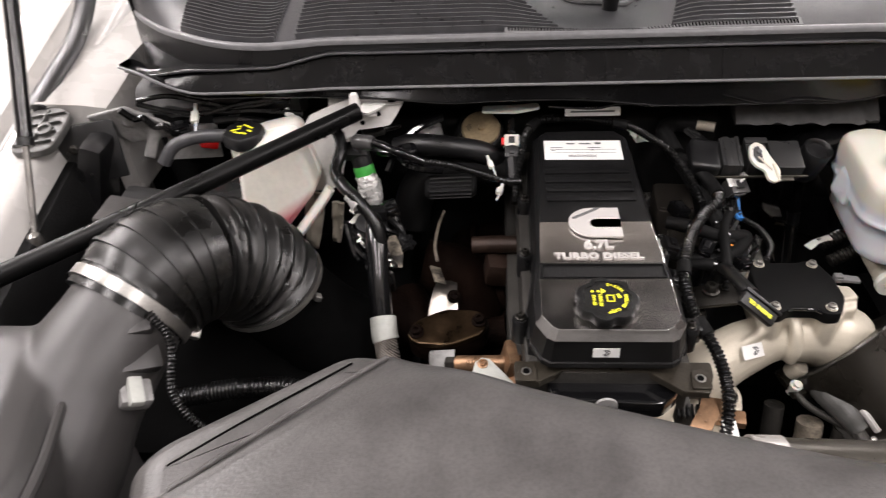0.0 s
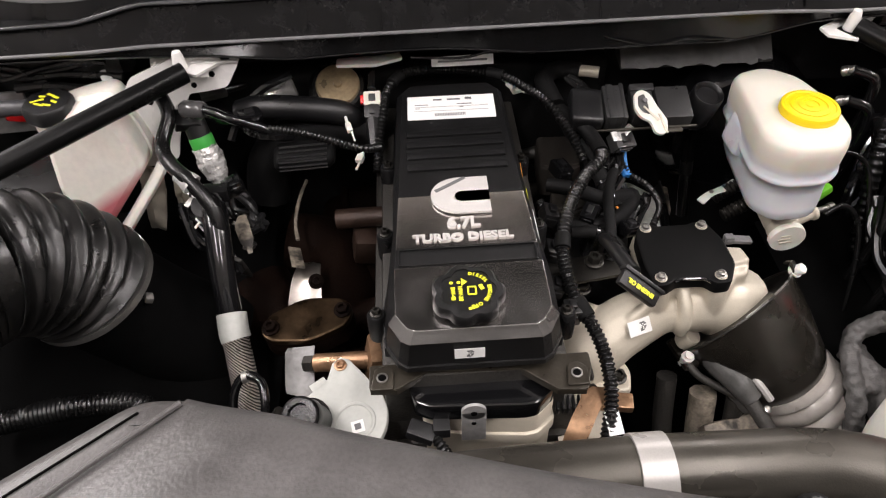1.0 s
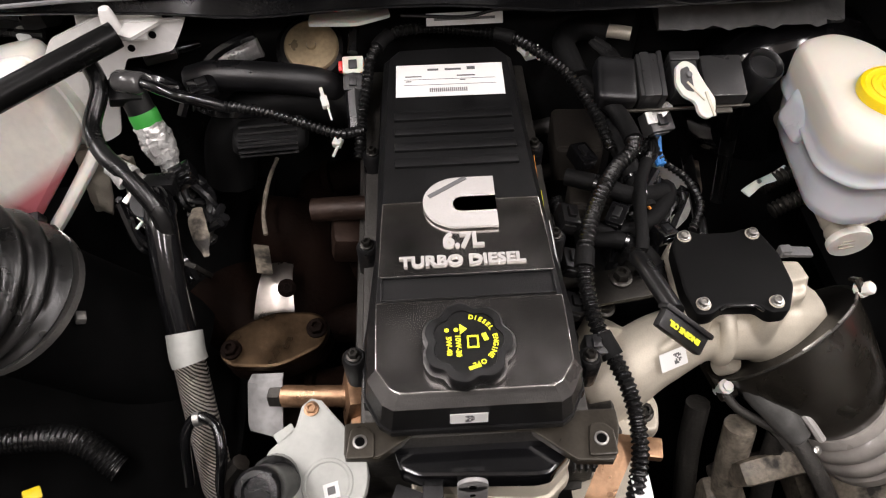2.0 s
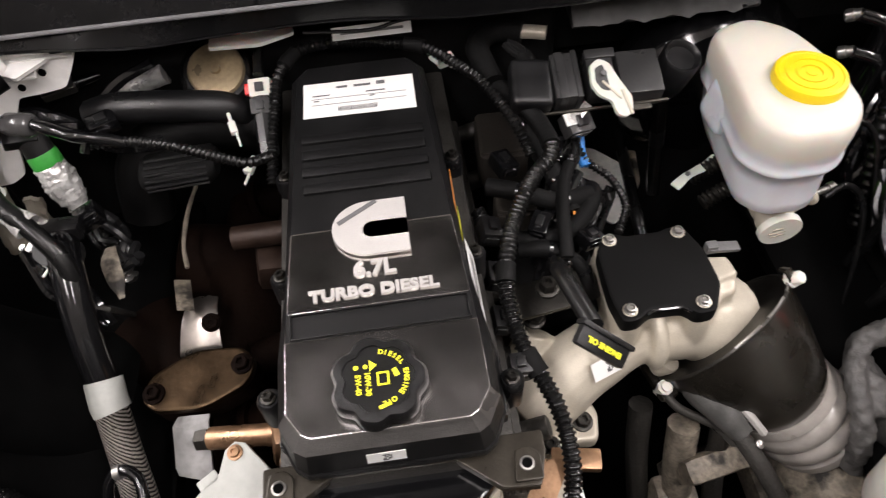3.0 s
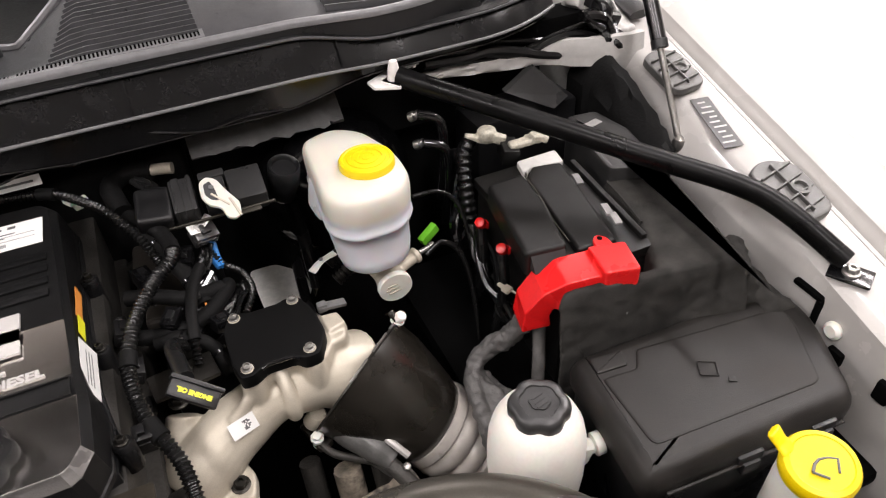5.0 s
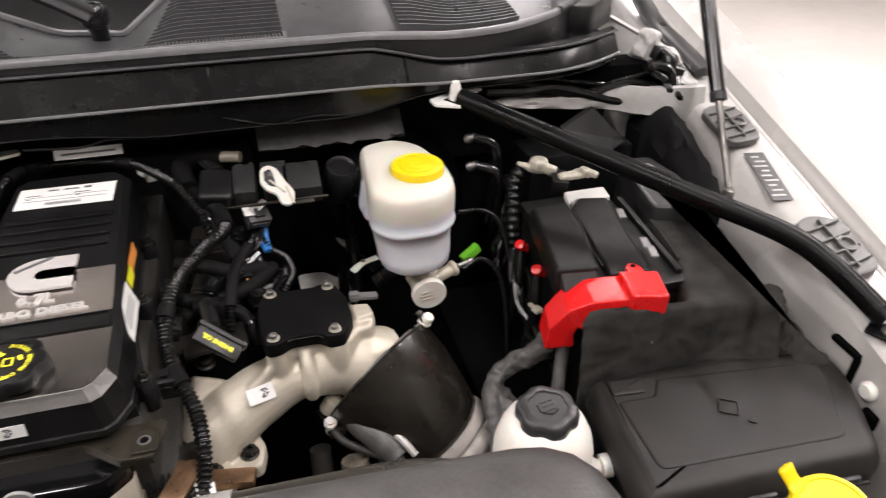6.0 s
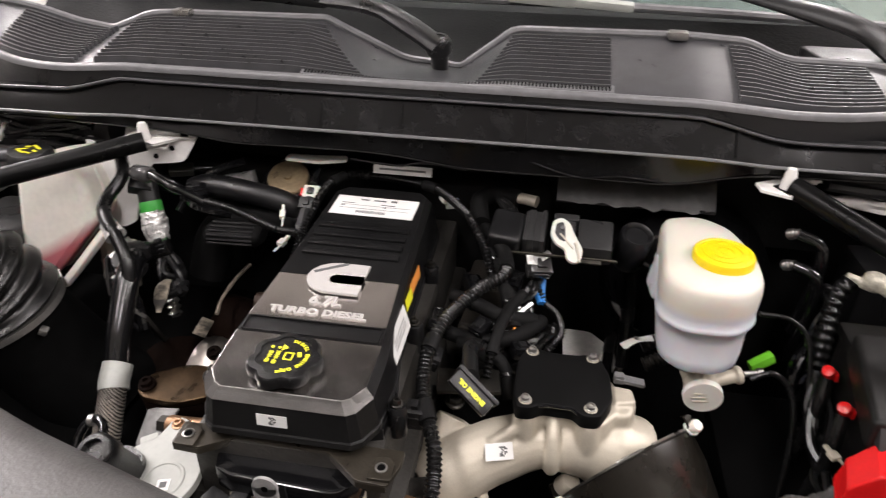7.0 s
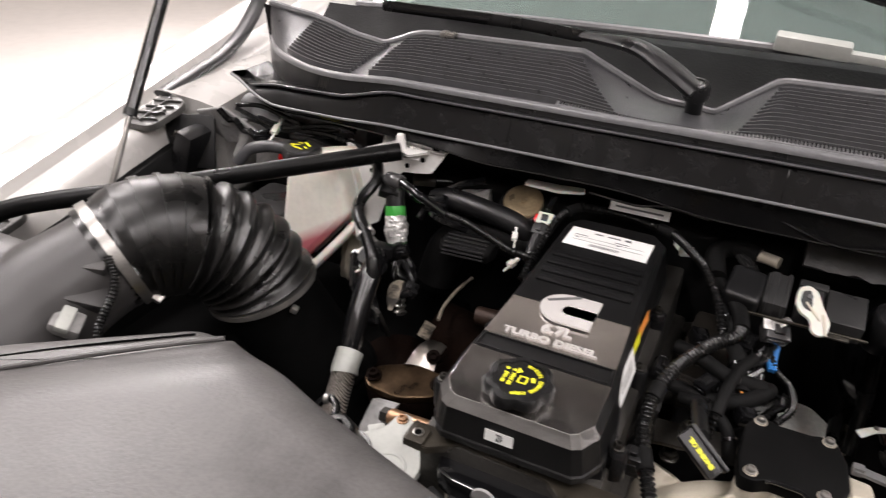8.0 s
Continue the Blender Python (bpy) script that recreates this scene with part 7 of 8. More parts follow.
def coolant_tank():
    t = thing("coolant_tank", (-0.48, 0.36, 1.03), "milky coolant tank with pink coolant in the bottom", "coolant tank")

    side = round_poly([(-0.546, 1.062), (-0.500, 1.050), (-0.418, 1.146), (-0.430, 1.190), (-0.451, 1.231), (-0.498, 1.224), (-0.542, 1.211)], [0.016, 0.014, 0.014, 0.02, 0.012, 0.02, 0.010], 4)
    if sum(a[0] * b[1] - b[0] * a[1] for a, b in zip(side, side[1:] + side[:1])) < 0:
        side = side[::-1]
    depth = [(0.010, 0.338), (0.004, 0.3405), (0.001, 0.345), (0.0, 0.352), (0.0, 0.41), (0.002, 0.418), (0.008, 0.424)]
    part("tank", loft([[(x, y + 0.26 * (z - 1.10), z) for x, z in inset(side, d)] for d, y in depth]), M_COOLANT, t, "milky shell with pink coolant showing through", smooth=50)
    # welded seam round the middle
    part("weld_seam", loft([[(x, y + 0.26 * (z - 1.10), z) for x, z in inset(side, d)] for d, y in ((0.001, 0.376), (-0.0025, 0.378), (-0.0025, 0.381), (0.001, 0.383))], cap=False), M_TANK, t, "welded seam")
    # flat welded flange along the lower edge
    flange = [(-0.480, 0.332, 1.046), (-0.462, 0.338, 1.066), (-0.436, 0.348, 1.097), (-0.412, 0.358, 1.126), (-0.400, 0.366, 1.142)]
    part("flange", tube(flange, 0.0125, 14, flat=0.6), M_TANK, t, "flat welded flange")
    part("mount_eye", turned([(0.003, 0), (0.0085, 0), (0.0085, 0.005), (0.003, 0.005)], 18, (-0.480, 0.321, 1.050), (0.2, -0.8, 0.5)), M_PIPE, t, "grey mounting eye")
    part("foot", rbox((0.030, 0.020, 0.020), (-0.501, 0.324, 1.062), (10, -8, 10), bevel=0.004), M_PLASTIC, t, "black drain clip")
    cap = part("cap", turned([(0.03, 0), (0.033, 0.003), (0.033, 0.018), (0.03, 0.022), (0.002, 0.0225)], 32, (-0.53, 0.395, 1.212), lobes=(6, 0.08)), M_PLASTIC, t, "black pressure cap")
    part("cap_neck", turned([(0.026, 1.19), (0.026, 1.213)], 24, (-0.53, 0.395, 0)), M_TANK, t)
    rnd = random.Random(4)
    for i in range(7):
        w = 0.5 + i * 0.9
        part("print", rbox((rnd.uniform(0.008, 0.018), 0.0035, 0.0005), (-0.53 + 0.012 * math.cos(w), 0.396 + 0.012 * math.sin(w), 1.2348), (0, 0, rnd.uniform(-40, 40)), bevel=0), M_YELLOWP, cap)
    return t


coolant_tank()
hose("tank_hose", [(-0.385, 0.40, 1.235), (-0.372, 0.375, 1.215), (-0.378, 0.335, 1.195), (-0.36, 0.30, 1.19), (-0.335, 0.278, 1.178), (-0.31, 0.255, 1.15), (-0.305, 0.24, 1.12)], 0.0095, M_RUBBER, "black hose stepping down beside the coolant tank")
tagged(part("hose_fitting", tube([(-0.352, 0.291, 1.183), (-0.344, 0.286, 1.178), (-0.335, 0.28, 1.172)], 0.0135, 14, 0.004, wobble=0.35), M_FOIL), "crinkled bright clamp on the hose", "clamp")


def tank_insulation():
    t = thing("crinkled_insulation", (-0.45, 0.40, 1.0), "beige crinkled insulation hanging behind the coolant tank", "insulation")
    for x0, x1, dx, top, low, seed in ((-0.455, -0.422, -0.022, 1.105, 0.985, 1), (-0.412, -0.392, -0.012, 1.085, 1.00, 5)):
        rings = []
        for k in range(15):
            u = k / 14
            z = top + (low - top) * u
            row = []
            for v in range(6):
                x = x0 + (x1 - x0) * (0.08 * u + v / 5 * (1 - 0.3 * u * u)) + dx * u
                row.append((x, 0.402 + 0.010 * noise.noise((x * 45, z * 35, seed)) + 0.005 * noise.noise((x * 130, z * 120, seed)), z))
            rings.append(row + [(x, y + 0.006, z) for x, y, z in reversed(row)])
        part("fold", loft(rings), M_CAST, t, smooth=30)
    return t


tank_insulation()
tagged(part("leaf_shield", tube([(-0.299, 0.318, 1.080), (-0.296, 0.298, 1.082), (-0.288, 0.275, 1.078), (-0.281, 0.254, 1.070)], 0.010, 12, radii=[0.006, 0.010, 0.0095, 0.003], flat=0.3), M_CASTG), "dull beige leaf-shaped heat shield", "heat shield")


def green_sensor():
    t = thing("filter_sensor", (-0.33, 0.36, 1.08), "green-collared sensor in crinkled foil", "sensor")
    ax = Vector((0.24, -0.36, -0.90)).normalized()
    at = Vector((-0.351, 0.395, 1.190))
    part("top", merge(turned([(0.011, -0.014), (0.0145, -0.010), (0.0155, 0.0), (0.0155, 0.024)], 20, at, ax), moved(rbox((0.034, 0.026, 0.018), bevel=0.003), Matrix.Translation(at + Vector((-0.006, -0.004, 0.004))) @ pose(0, 0, 0, 25, 15, 20))), M_PLASTIC, t, "black plug housing")
    part("collar", turned([(0.0158, 0.022), (0.0164, 0.024), (0.0164, 0.037), (0.0158, 0.039)], 24, at, ax), M_GREEN, t, "green plastic collar")
    foil = tube([at + ax * 0.037, at + ax * 0.052, at + ax * 0.075, at + ax * 0.090, at + ax * 0.098], 0.021, 22, 0.0028, radii=[0.0165, 0.0185, 0.0165, 0.0115, 0.006])
    rnd = random.Random(11)
    for v in foil.verts:
        v.co += Vector((rnd.uniform(-1, 1), rnd.uniform(-1, 1), rnd.uniform(-1, 1))) * 0.0008 + Vector((1, 1, 1)) * 0.0026 * noise.noise(v.co * 130)
    part("foil", foil, M_FOIL, t, "crinkled silver foil", smooth=12)
    part("stem", tube([at + ax * 0.095, at + ax * 0.125, at + ax * 0.2], 0.011, 14, ribs=(0.010, 0.004)), M_STEEL, t, "ribbed metal stem")
    part("wire", tube([(-0.365, 0.405, 1.205), (-0.345, 0.378, 1.222), (-0.315, 0.362, 1.226), (-0.285, 0.352, 1.218), (-0.26, 0.36, 1.20), (-0.245, 0.363, 1.190)], 0.0065, 10, wobble=0.35), M_GLOSS, t, "glossy taped lead")
    part("wire_end", turned([(0.010, 0), (0.012, 0.004), (0.012, 0.03), (0.009, 0.034)], 16, (-0.352, 0.376, 1.222), (1, -0.35, 0.1)), M_SHINE, t, "ribbed lead socket")
    return t


green_sensor()


def turbo_line():
    t = thing("coolant_line", (-0.3, 0.2, 1.0), "gloss black coolant line ending in a braided steel sleeve", "pipe")
    part("upper", tube([(-0.325, 0.30, 1.13), (-0.318, 0.275, 1.134), (-0.312, 0.25, 1.125), (-0.309, 0.225, 1.103), (-0.306, 0.197, 1.072), (-0.302, 0.17, 1.036)], 0.0165, 18), M_GLOSS, t)
    part("ferrule", tube([(-0.302, 0.175, 1.04), (-0.299, 0.155, 1.026), (-0.2965, 0.148, 1.02)], 0.0195, 20), M_SHIELD, t, "pale crimped ferrule")
    part("braid", tube([(-0.2975, 0.15, 1.022), (-0.288, 0.11, 0.995), (-0.278, 0.07, 0.965), (-0.27, 0.03, 0.93)], 0.0172, 20), M_BRAID, t, "braided steel sleeve")
    part("cross_bar", merge(rbox((0.05, 0.02, 0.02), (-0.325, 0.30, 1.14), bevel=0.004), turned([(0.02, 0), (0.02, 0.03)], 16, (-0.325, 0.285, 1.115), (0, -0.3, 0.9))), M_PLASTIC, t)
    return t


turbo_line()


def round_cap():
    t = thing("blow_off_cap", (-0.17, -0.05, 1.12), "black round plastic cap on a stub beside the duct", "cap")
    part("cap", turned([(0.017, -0.06), (0.017, -0.02), (0.020, -0.016), (0.020, 0.006), (0.0175, 0.009), (0.0125, 0.0095), (0.0115, 0.004), (0.001, 0.004)], 30, (-0.182, -0.03, 1.115), (-0.1, -0.45, 0.9)), M_PLASTIC, t)
    part("stub", tube([(-0.182, -0.005, 1.07), (-0.19, 0.03, 1.0), (-0.2, 0.06, 0.93)], 0.022, 18), M_RUBBER, t)
    part("ring_bracket", tube([(-0.225, 0.03, 1.03), (-0.245, 0.02, 1.0), (-0.25, 0.0, 0.95), (-0.23, -0.01, 0.9)], 0.009, 8), M_DSTEEL, t)
    return t


round_cap()


def egr_pipe():
    t = thing("exhaust_gas_pipe", (-0.15, 0.09, 1.0), "coppery heat-tinted pipe with a flange at the head", "pipe")
    part("pipe", tube([(-0.10, 0.085, 1.045), (-0.135, 0.09, 1.038), (-0.19, 0.10, 1.025)], 0.0115, 18), M_COPPER, t)
    part("flange", merge(rbox((0.016, 0.045, 0.055), (-0.118, 0.087, 1.04), (0, 12, 8), bevel=0.006), rbox((0.04, 0.04, 0.04), (-0.10, 0.07, 1.02), bevel=0.008)), M_COPPER, t)
    part("hex", turned([(0.011, 0), (0.011, 0.012), (0.009, 0.014)], 6, (-0.192, 0.1, 1.024), (-1, 0.15, -0.2)), M_DSTEEL, t)
    # bent bright sheet that cups the bolt
    rings = []
    for i in range(11):
        u = i / 10
        x = -0.230 + 0.036 * u
        dip = 0.010 * math.sin(math.pi * u)
        rings.append([(x, 0.134 - 0.006 * u, 1.014 + 0.010 * u), (x, 0.118, 1.026 - dip * 0.6), (x, 0.100 + dip * 0.5, 1.016 - dip), (x, 0.082 + dip * 0.4, 1.006 - dip * 0.5), (x, 0.066 + 0.012 * (1 - u), 0.995),
                      (x, 0.068 + 0.012 * (1 - u), 0.992), (x, 0.084 + dip * 0.4, 1.002 - dip * 0.5), (x, 0.102 + dip * 0.5, 1.012 - dip), (x, 0.119, 1.022 - dip * 0.6), (x, 0.134 - 0.006 * u, 1.011 + 0.010 * u)])
    part("shield", loft(rings), M_DUSTY, t, "bent bright heat shield", smooth=60)
    return t


egr_pipe()


def turbo_flange():
    t = thing("turbo_flange_plate", (-0.2, 0.14, 1.0), "bronze-tinted oval flange plate with two bolts", "flange plate")
    m = pose(-0.205, 0.167, 1.022, 8, -3, 8)
    poly = [(-0.062, -0.006), (-0.05, -0.022), (0.0, -0.034), (0.05, -0.02), (0.062, 0.004), (0.05, 0.022), (0.0, 0.034), (-0.05, 0.018)]
    part("plate", moved(slab(round_poly(poly, 0.016, 4), 0, 0.01, 0.003), m), M_BRONZE, t)
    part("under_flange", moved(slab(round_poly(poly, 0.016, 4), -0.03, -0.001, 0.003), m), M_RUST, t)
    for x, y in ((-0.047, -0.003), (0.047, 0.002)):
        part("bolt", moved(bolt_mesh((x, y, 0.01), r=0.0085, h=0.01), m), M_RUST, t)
    return t


turbo_flange()


def turbocharger():
    t = thing("turbocharger", (-0.22, 0.3, 0.9), "dark turbocharger half hidden by bent heat shields", "turbocharger")
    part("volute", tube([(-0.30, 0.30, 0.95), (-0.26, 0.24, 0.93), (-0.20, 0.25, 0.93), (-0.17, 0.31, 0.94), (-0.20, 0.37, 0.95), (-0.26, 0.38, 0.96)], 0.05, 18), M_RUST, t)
    # arched strap with a dark bolt
    strap = []
    for k in range(13):
        u = k / 12
        y, z = 0.280 - 0.062 * u, 1.000 + 0.020 * math.sin(math.pi * (0.25 + 0.75 * u)) - 0.006 * u
        w = 0.016 + 0.003 * u
        strap.append([(-0.213 - w - 0.010 * u, y, z), (-0.213 - w * 0.4, y, z + 0.004), (-0.213 + w * 0.4, y, z + 0.004), (-0.213 + w, y, z), (-0.213 + w, y, z - 0.003), (-0.213 - w - 0.010 * u, y, z - 0.003)])
    part("heat_shield", loft(strap), M_FOILS, t, "arched bright steel strap", smooth=60)
    part("strap_bolt", bolt_mesh((-0.200, 0.240, 1.021), (0.2, -0.5, 0.8), 0.008, 0.010), M_RUST, t)
    part("folded_tab", rbox((0.018, 0.052, 0.003), (-0.226, 0.268, 1.042), (-14, 25, 8), bevel=0.001), M_CASTG, t, "pale folded tab")
    part("panel_edge", tube([(-0.224, 0.43, 1.045), (-0.232, 0.39, 1.042), (-0.235, 0.345, 1.036), (-0.230, 0.315, 1.03)], 0.0026, 8, wobble=0.4), M_CASTG, t, "grimy folded edge")
    part("stub_pipe", tube([(-0.10, 0.333, 1.050), (-0.14, 0.335, 1.048), (-0.172, 0.337, 1.045)], 0.0145, 16), M_COPPERD, t, "coppery stub pipe")
    part("stub_block", rbox((0.045, 0.05, 0.045), (-0.130, 0.318, 1.012), (0, 10, 5), bevel=0.010), M_COPPERD, t, "coppery block")
    part("bracket", rbox((0.022, 0.006, 0.085), (-0.305, 0.265, 1.035), (25, 15, -20), bevel=0.002), M_CASTD, t)
    return t


turbocharger()


def gold_plate():
    t = thing("round_damper", (-0.165, 0.46, 1.12), "gold-zinc round plate on a black rubber damper", "damper")
    ax = (0.05, -0.5, 0.85)
    part("rubber", turned([(0.03, -0.04), (0.042, -0.03), (0.043, -0.006), (0.037, 0.0)], 30, (-0.158, 0.468, 1.186), ax), M_RUBBER, t)
    part("plate", turned([(0.032, -0.002), (0.032, 0.003), (0.03, 0.005), (0.006, 0.005), (0.005, 0.009), (0.002, 0.009)], 30, (-0.158, 0.468, 1.186), ax), M_GOLDZ, t, "gold-zinc disc")
    return t


gold_plate()
hose("air_hose", [(-0.115, 0.44, 1.12), (-0.17, 0.445, 1.13), (-0.225, 0.44, 1.125), (-0.265, 0.42, 1.10), (-0.28, 0.40, 1.04)], 0.032, M_COATED, "black air hose turning down behind the engine")
t = thing("air_plenum", (-0.2, 0.38, 1.1), "black plastic air plenum with lengthwise ribs under a loom", "plenum")
part("body", loft([[(x, 0.366 + k * 0.036 * math.cos(a) + 0.06 * (x + 0.2), 1.143 + k * 0.023 * math.sin(a)) for a in [radians(i * 24) for i in range(15)]] for x, k in ((-0.245, 0.5), (-0.240, 0.66), (-0.21, 0.72), (-0.172, 0.72), (-0.164, 0.5))]), M_COATED, t, smooth=60)
for i in range(6):
    w = radians(192 - i * 20)
    part("rib", tube([(x, 0.366 + 0.0263 * math.cos(w) + 0.06 * (x + 0.2), 1.143 + 0.0169 * math.sin(w)) for x in (-0.237, -0.225, -0.20, -0.182, -0.172)], 0.0018, 6), M_PLASTIC, t)
hose("foil_pipe", [(-0.225, 0.498, 1.168), (-0.25, 0.496, 1.162), (-0.28, 0.492, 1.155), (-0.305, 0.48, 1.14)], 0.0125, M_FOIL, "foil-wrapped pipe on the firewall", "pipe", wobble=0.25)
hose("heater_hose", [(-0.295, 0.43, 1.175), (-0.262, 0.425, 1.185), (-0.20, 0.425, 1.178), (-0.155, 0.43, 1.165), (-0.13, 0.44, 1.14)], 0.018, M_PLASTIC, "black hose crossing the firewall")


def left_inner():
    t = thing("control_module", (-0.66, 0.33, 1.0), "dark grey angled module cover beside the fender", "module cover")
    part("cover", merge(rbox((0.14, 0.16, 0.10), (-0.665, 0.29, 1.105), (-14, 18, 8), bevel=0.012), rbox((0.10, 0.16, 0.08), (-0.59, 0.36, 1.09), (0, 0, 0), bevel=0.012)), M_MODULE, t)
    part("end_plate", rbox((0.095, 0.008, 0.10), (-0.812, 0.425, 1.178), (-20, 0, 22), bevel=0.003), M_PLASTIC, t, "black mounting plate")
    part("plate_bolt", bolt_mesh((-0.83, 0.410, 1.193), (0.35, -0.85, 0.35), 0.006, 0.005), M_DSTEEL, t)
    part("lower_sheet", rbox((0.09, 0.006, 0.062), (-0.657, 0.482, 1.163), (-10, 0, 4), bevel=0.002), M_DUSTY, t, "grey sheet behind the overflow hose")
    cast("back_sheet", [loft([[(x, 0.462 + d - 0.35 * (z - 1.2), z) for x, z in ((-0.815, 1.230), (-0.742, 1.250), (-0.665, 1.198), (-0.682, 1.182), (-0.765, 1.166), (-0.803, 1.197))] for d in (0, 0.010)]), rbox((0.05, 0.02, 0.02), (-0.735, 0.468, 1.215), (0, 10, 20), bevel=0.006), rbox((0.02, 0.01, 0.06), (-0.72, 0.462, 1.175), (-10, 25, 10), bevel=0.003)], M_DUSTY, t, "grey folded sheet behind the module", 0.003, 3)
    part("gasket", tube([(-0.745, 0.440, 1.249), (-0.728, 0.446, 1.228), (-0.712, 0.444, 1.232), (-0.700, 0.448, 1.212), (-0.684, 0.447, 1.214), (-0.672, 0.452, 1.196)], 0.006, 8, wobble=0.2), M_RUBBER, t, "black scalloped gasket")
    part("flap", rbox((0.12, 0.10, 0.006), (-0.665, 0.27, 1.165), (-16, 18, 8), bevel=0.002), M_DUCT, t)
    return t


left_inner()
hose("overflow_hose", [(-0.68, 0.40, 1.17), (-0.66, 0.415, 1.195), (-0.62, 0.425, 1.205), (-0.57, 0.425, 1.207), (-0.52, 0.43, 1.205)], 0.011, M_COWL, "grey overflow hose beside the coolant tank")
for p in ((-0.584, 0.363, 1.104), (-0.627, 0.474, 1.165)):
    tagged(part("red_push_pin", rbox((0.03, 0.016, 0.018), p, (0, 25, 30), bevel=0.004), M_RED), "small red plastic push pin", "push pin", "red push pins")
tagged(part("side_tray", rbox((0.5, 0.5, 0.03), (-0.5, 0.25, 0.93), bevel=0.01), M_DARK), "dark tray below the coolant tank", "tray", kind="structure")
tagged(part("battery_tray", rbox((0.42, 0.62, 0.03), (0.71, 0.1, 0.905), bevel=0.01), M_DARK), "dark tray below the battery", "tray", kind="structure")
loom([(-0.60, 0.07, 0.98), (-0.50, 0.085, 0.985), (-0.42, 0.082, 0.985), (-0.37, 0.055, 0.965)], 0.016, "thick black corrugated conduit low beside the duct")
tagged(part("yellow_tag", rbox((0.016, 0.012, 0.006), (-0.42, 0.01, 1.03), (20, 20, 30), bevel=0.002), M_YELLOW), "small yellow tag on a cable", "tag")


# ---- small wires, clips and fittings ----
def wire_run(name, runs, material, label, r=0.0028):
    """One bundle of thin leads that belong together."""
    t = thing(name, runs[0][0], label, "wires", "wire bundles")
    for k, pts in enumerate(runs):
        part("lead", tube(pts, r * (1 + 0.25 * (k % 3)), 7), material, t)
    return t


rng = random.Random(7)


def fan(a, b, n, spread, sag):
    """n leads from a to b that spread and sag a little differently."""
    out = []
    a, b = Vector(a), Vector(b)
    for i in range(n):
        p = [a + Vector((rng.uniform(-1, 1), rng.uniform(-1, 1), rng.uniform(-0.4, 0.4))) * spread * 0.35]
        for u in (0.25, 0.5, 0.75):
            p.append(a.lerp(b, u) + Vector((rng.uniform(-1, 1), rng.uniform(-1, 1), rng.uniform(-0.6, 0.6))) * spread - Vector((0, 0, sag * math.sin(math.pi * u))))
        p.append(b + Vector((rng.uniform(-1, 1), rng.uniform(-1, 1), rng.uniform(-0.4, 0.4))) * spread * 0.35)
        out.append(p)
    return out


wire_run("wire_bundle", fan((0.235, 0.36, 1.12), (0.19, 0.26, 1.09), 6, 0.016, 0.01), M_RUBBER, "tangle of thin black leads beside the intake")
wire_run("wire_bundle", fan((0.225, 0.31, 1.11), (0.165, 0.20, 1.075), 6, 0.018, 0.0), M_GLOSS, "tangle of glossy black leads above the bracket", 0.0035)
wire_run("wire_bundle", fan((0.26, 0.30, 1.09), (0.215, 0.24, 1.085), 4, 0.014, 0.01), M_RUBBER, "short black leads behind the cover plate", 0.0035)
wire_run("wire_bundle", fan((0.17, 0.45, 1.19), (0.235, 0.375, 1.16), 4, 0.010, 0.0), M_RUBBER, "black leads running to the sensor module", 0.0032)
wire_run("wire_bundle", fan((-0.30, 0.405, 1.185), (-0.39, 0.436, 1.185), 3, 0.008, 0.0), M_GLOSS, "glossy taped leads over the coolant side", 0.0055)
wire_run("wire_bundle", [[(-0.219, 0.458, 1.215), (-0.263, 0.445, 1.2), (-0.295, 0.42, 1.175), (-0.31, 0.40, 1.15)], [(-0.29, 0.405, 1.18), (-0.27, 0.38, 1.175), (-0.245, 0.378, 1.17), (-0.22, 0.39, 1.16)]], M_GLOSS, "glossy black sleeved lines below the cowl", 0.0065)
wire_run("wire_bundle", fan((-0.36, 0.29, 1.13), (-0.30, 0.24, 1.05), 5, 0.016, 0.0), M_GLOSS, "glossy leads beside the coolant line", 0.004)
wire_run("wire_bundle", fan((-0.27, 0.30, 1.08), (-0.32, 0.36, 1.10), 5, 0.02, 0.02), M_PLASTIC, "black leads below the green sensor", 0.004)
wire_run("wire_bundle", fan((0.60, 0.30, 1.06), (0.585, 0.12, 1.0), 5, 0.014, 0.02), M_RUBBER, "black leads dropping beside the battery", 0.004)
wire_run("wire_bundle", fan((0.62, 0.40, 1.13), (0.59, 0.33, 1.0), 4, 0.016, 0.0), M_GLOSS, "glossy leads behind the battery", 0.005)
wire_run("wire_bundle", [[(0.20, 0.436, 1.262), (0.24, 0.43, 1.252), (0.28, 0.432, 1.243), (0.33, 0.43, 1.25), (0.40, 0.435, 1.243)], [(-0.05, 0.445, 1.238), (0.02, 0.44, 1.236), (0.06, 0.442, 1.242), (0.12, 0.442, 1.236)]], M_GLOSS, "thin glossy leads along the cowl's lower edge", 0.0016)
wire_run("wire_bundle", [[(-0.62, 0.47, 1.235), (-0.58, 0.465, 1.228), (-0.52, 0.462, 1.232), (-0.45, 0.46, 1.225)], [(-0.60, 0.46, 1.215), (-0.55, 0.455, 1.22), (-0.49, 0.455, 1.21)]], M_RUBBER, "black leads behind the coolant tank", 0.005)


def clip(at, size, rot, material, label, name="cable_clip"):
    m = pose(*at, *rot)
    t = thing(name, at, label, "clip", "cable clips")
    part("body", moved(merge(rbox(size, bevel=0.0015), rbox((size[0] * 0.5, size[1] * 1.5, size[2] * 0.6), (0, size[1] * 0.6, 0), bevel=0.001)), m), material, t)
    part("tail", moved(rbox((size[0] * 0.3, size[1] * 1.6, size[2] * 0.3), (size[0] * 0.2, -size[1] * 0.9, 0), bevel=0.0008), m), material, t)
    return t


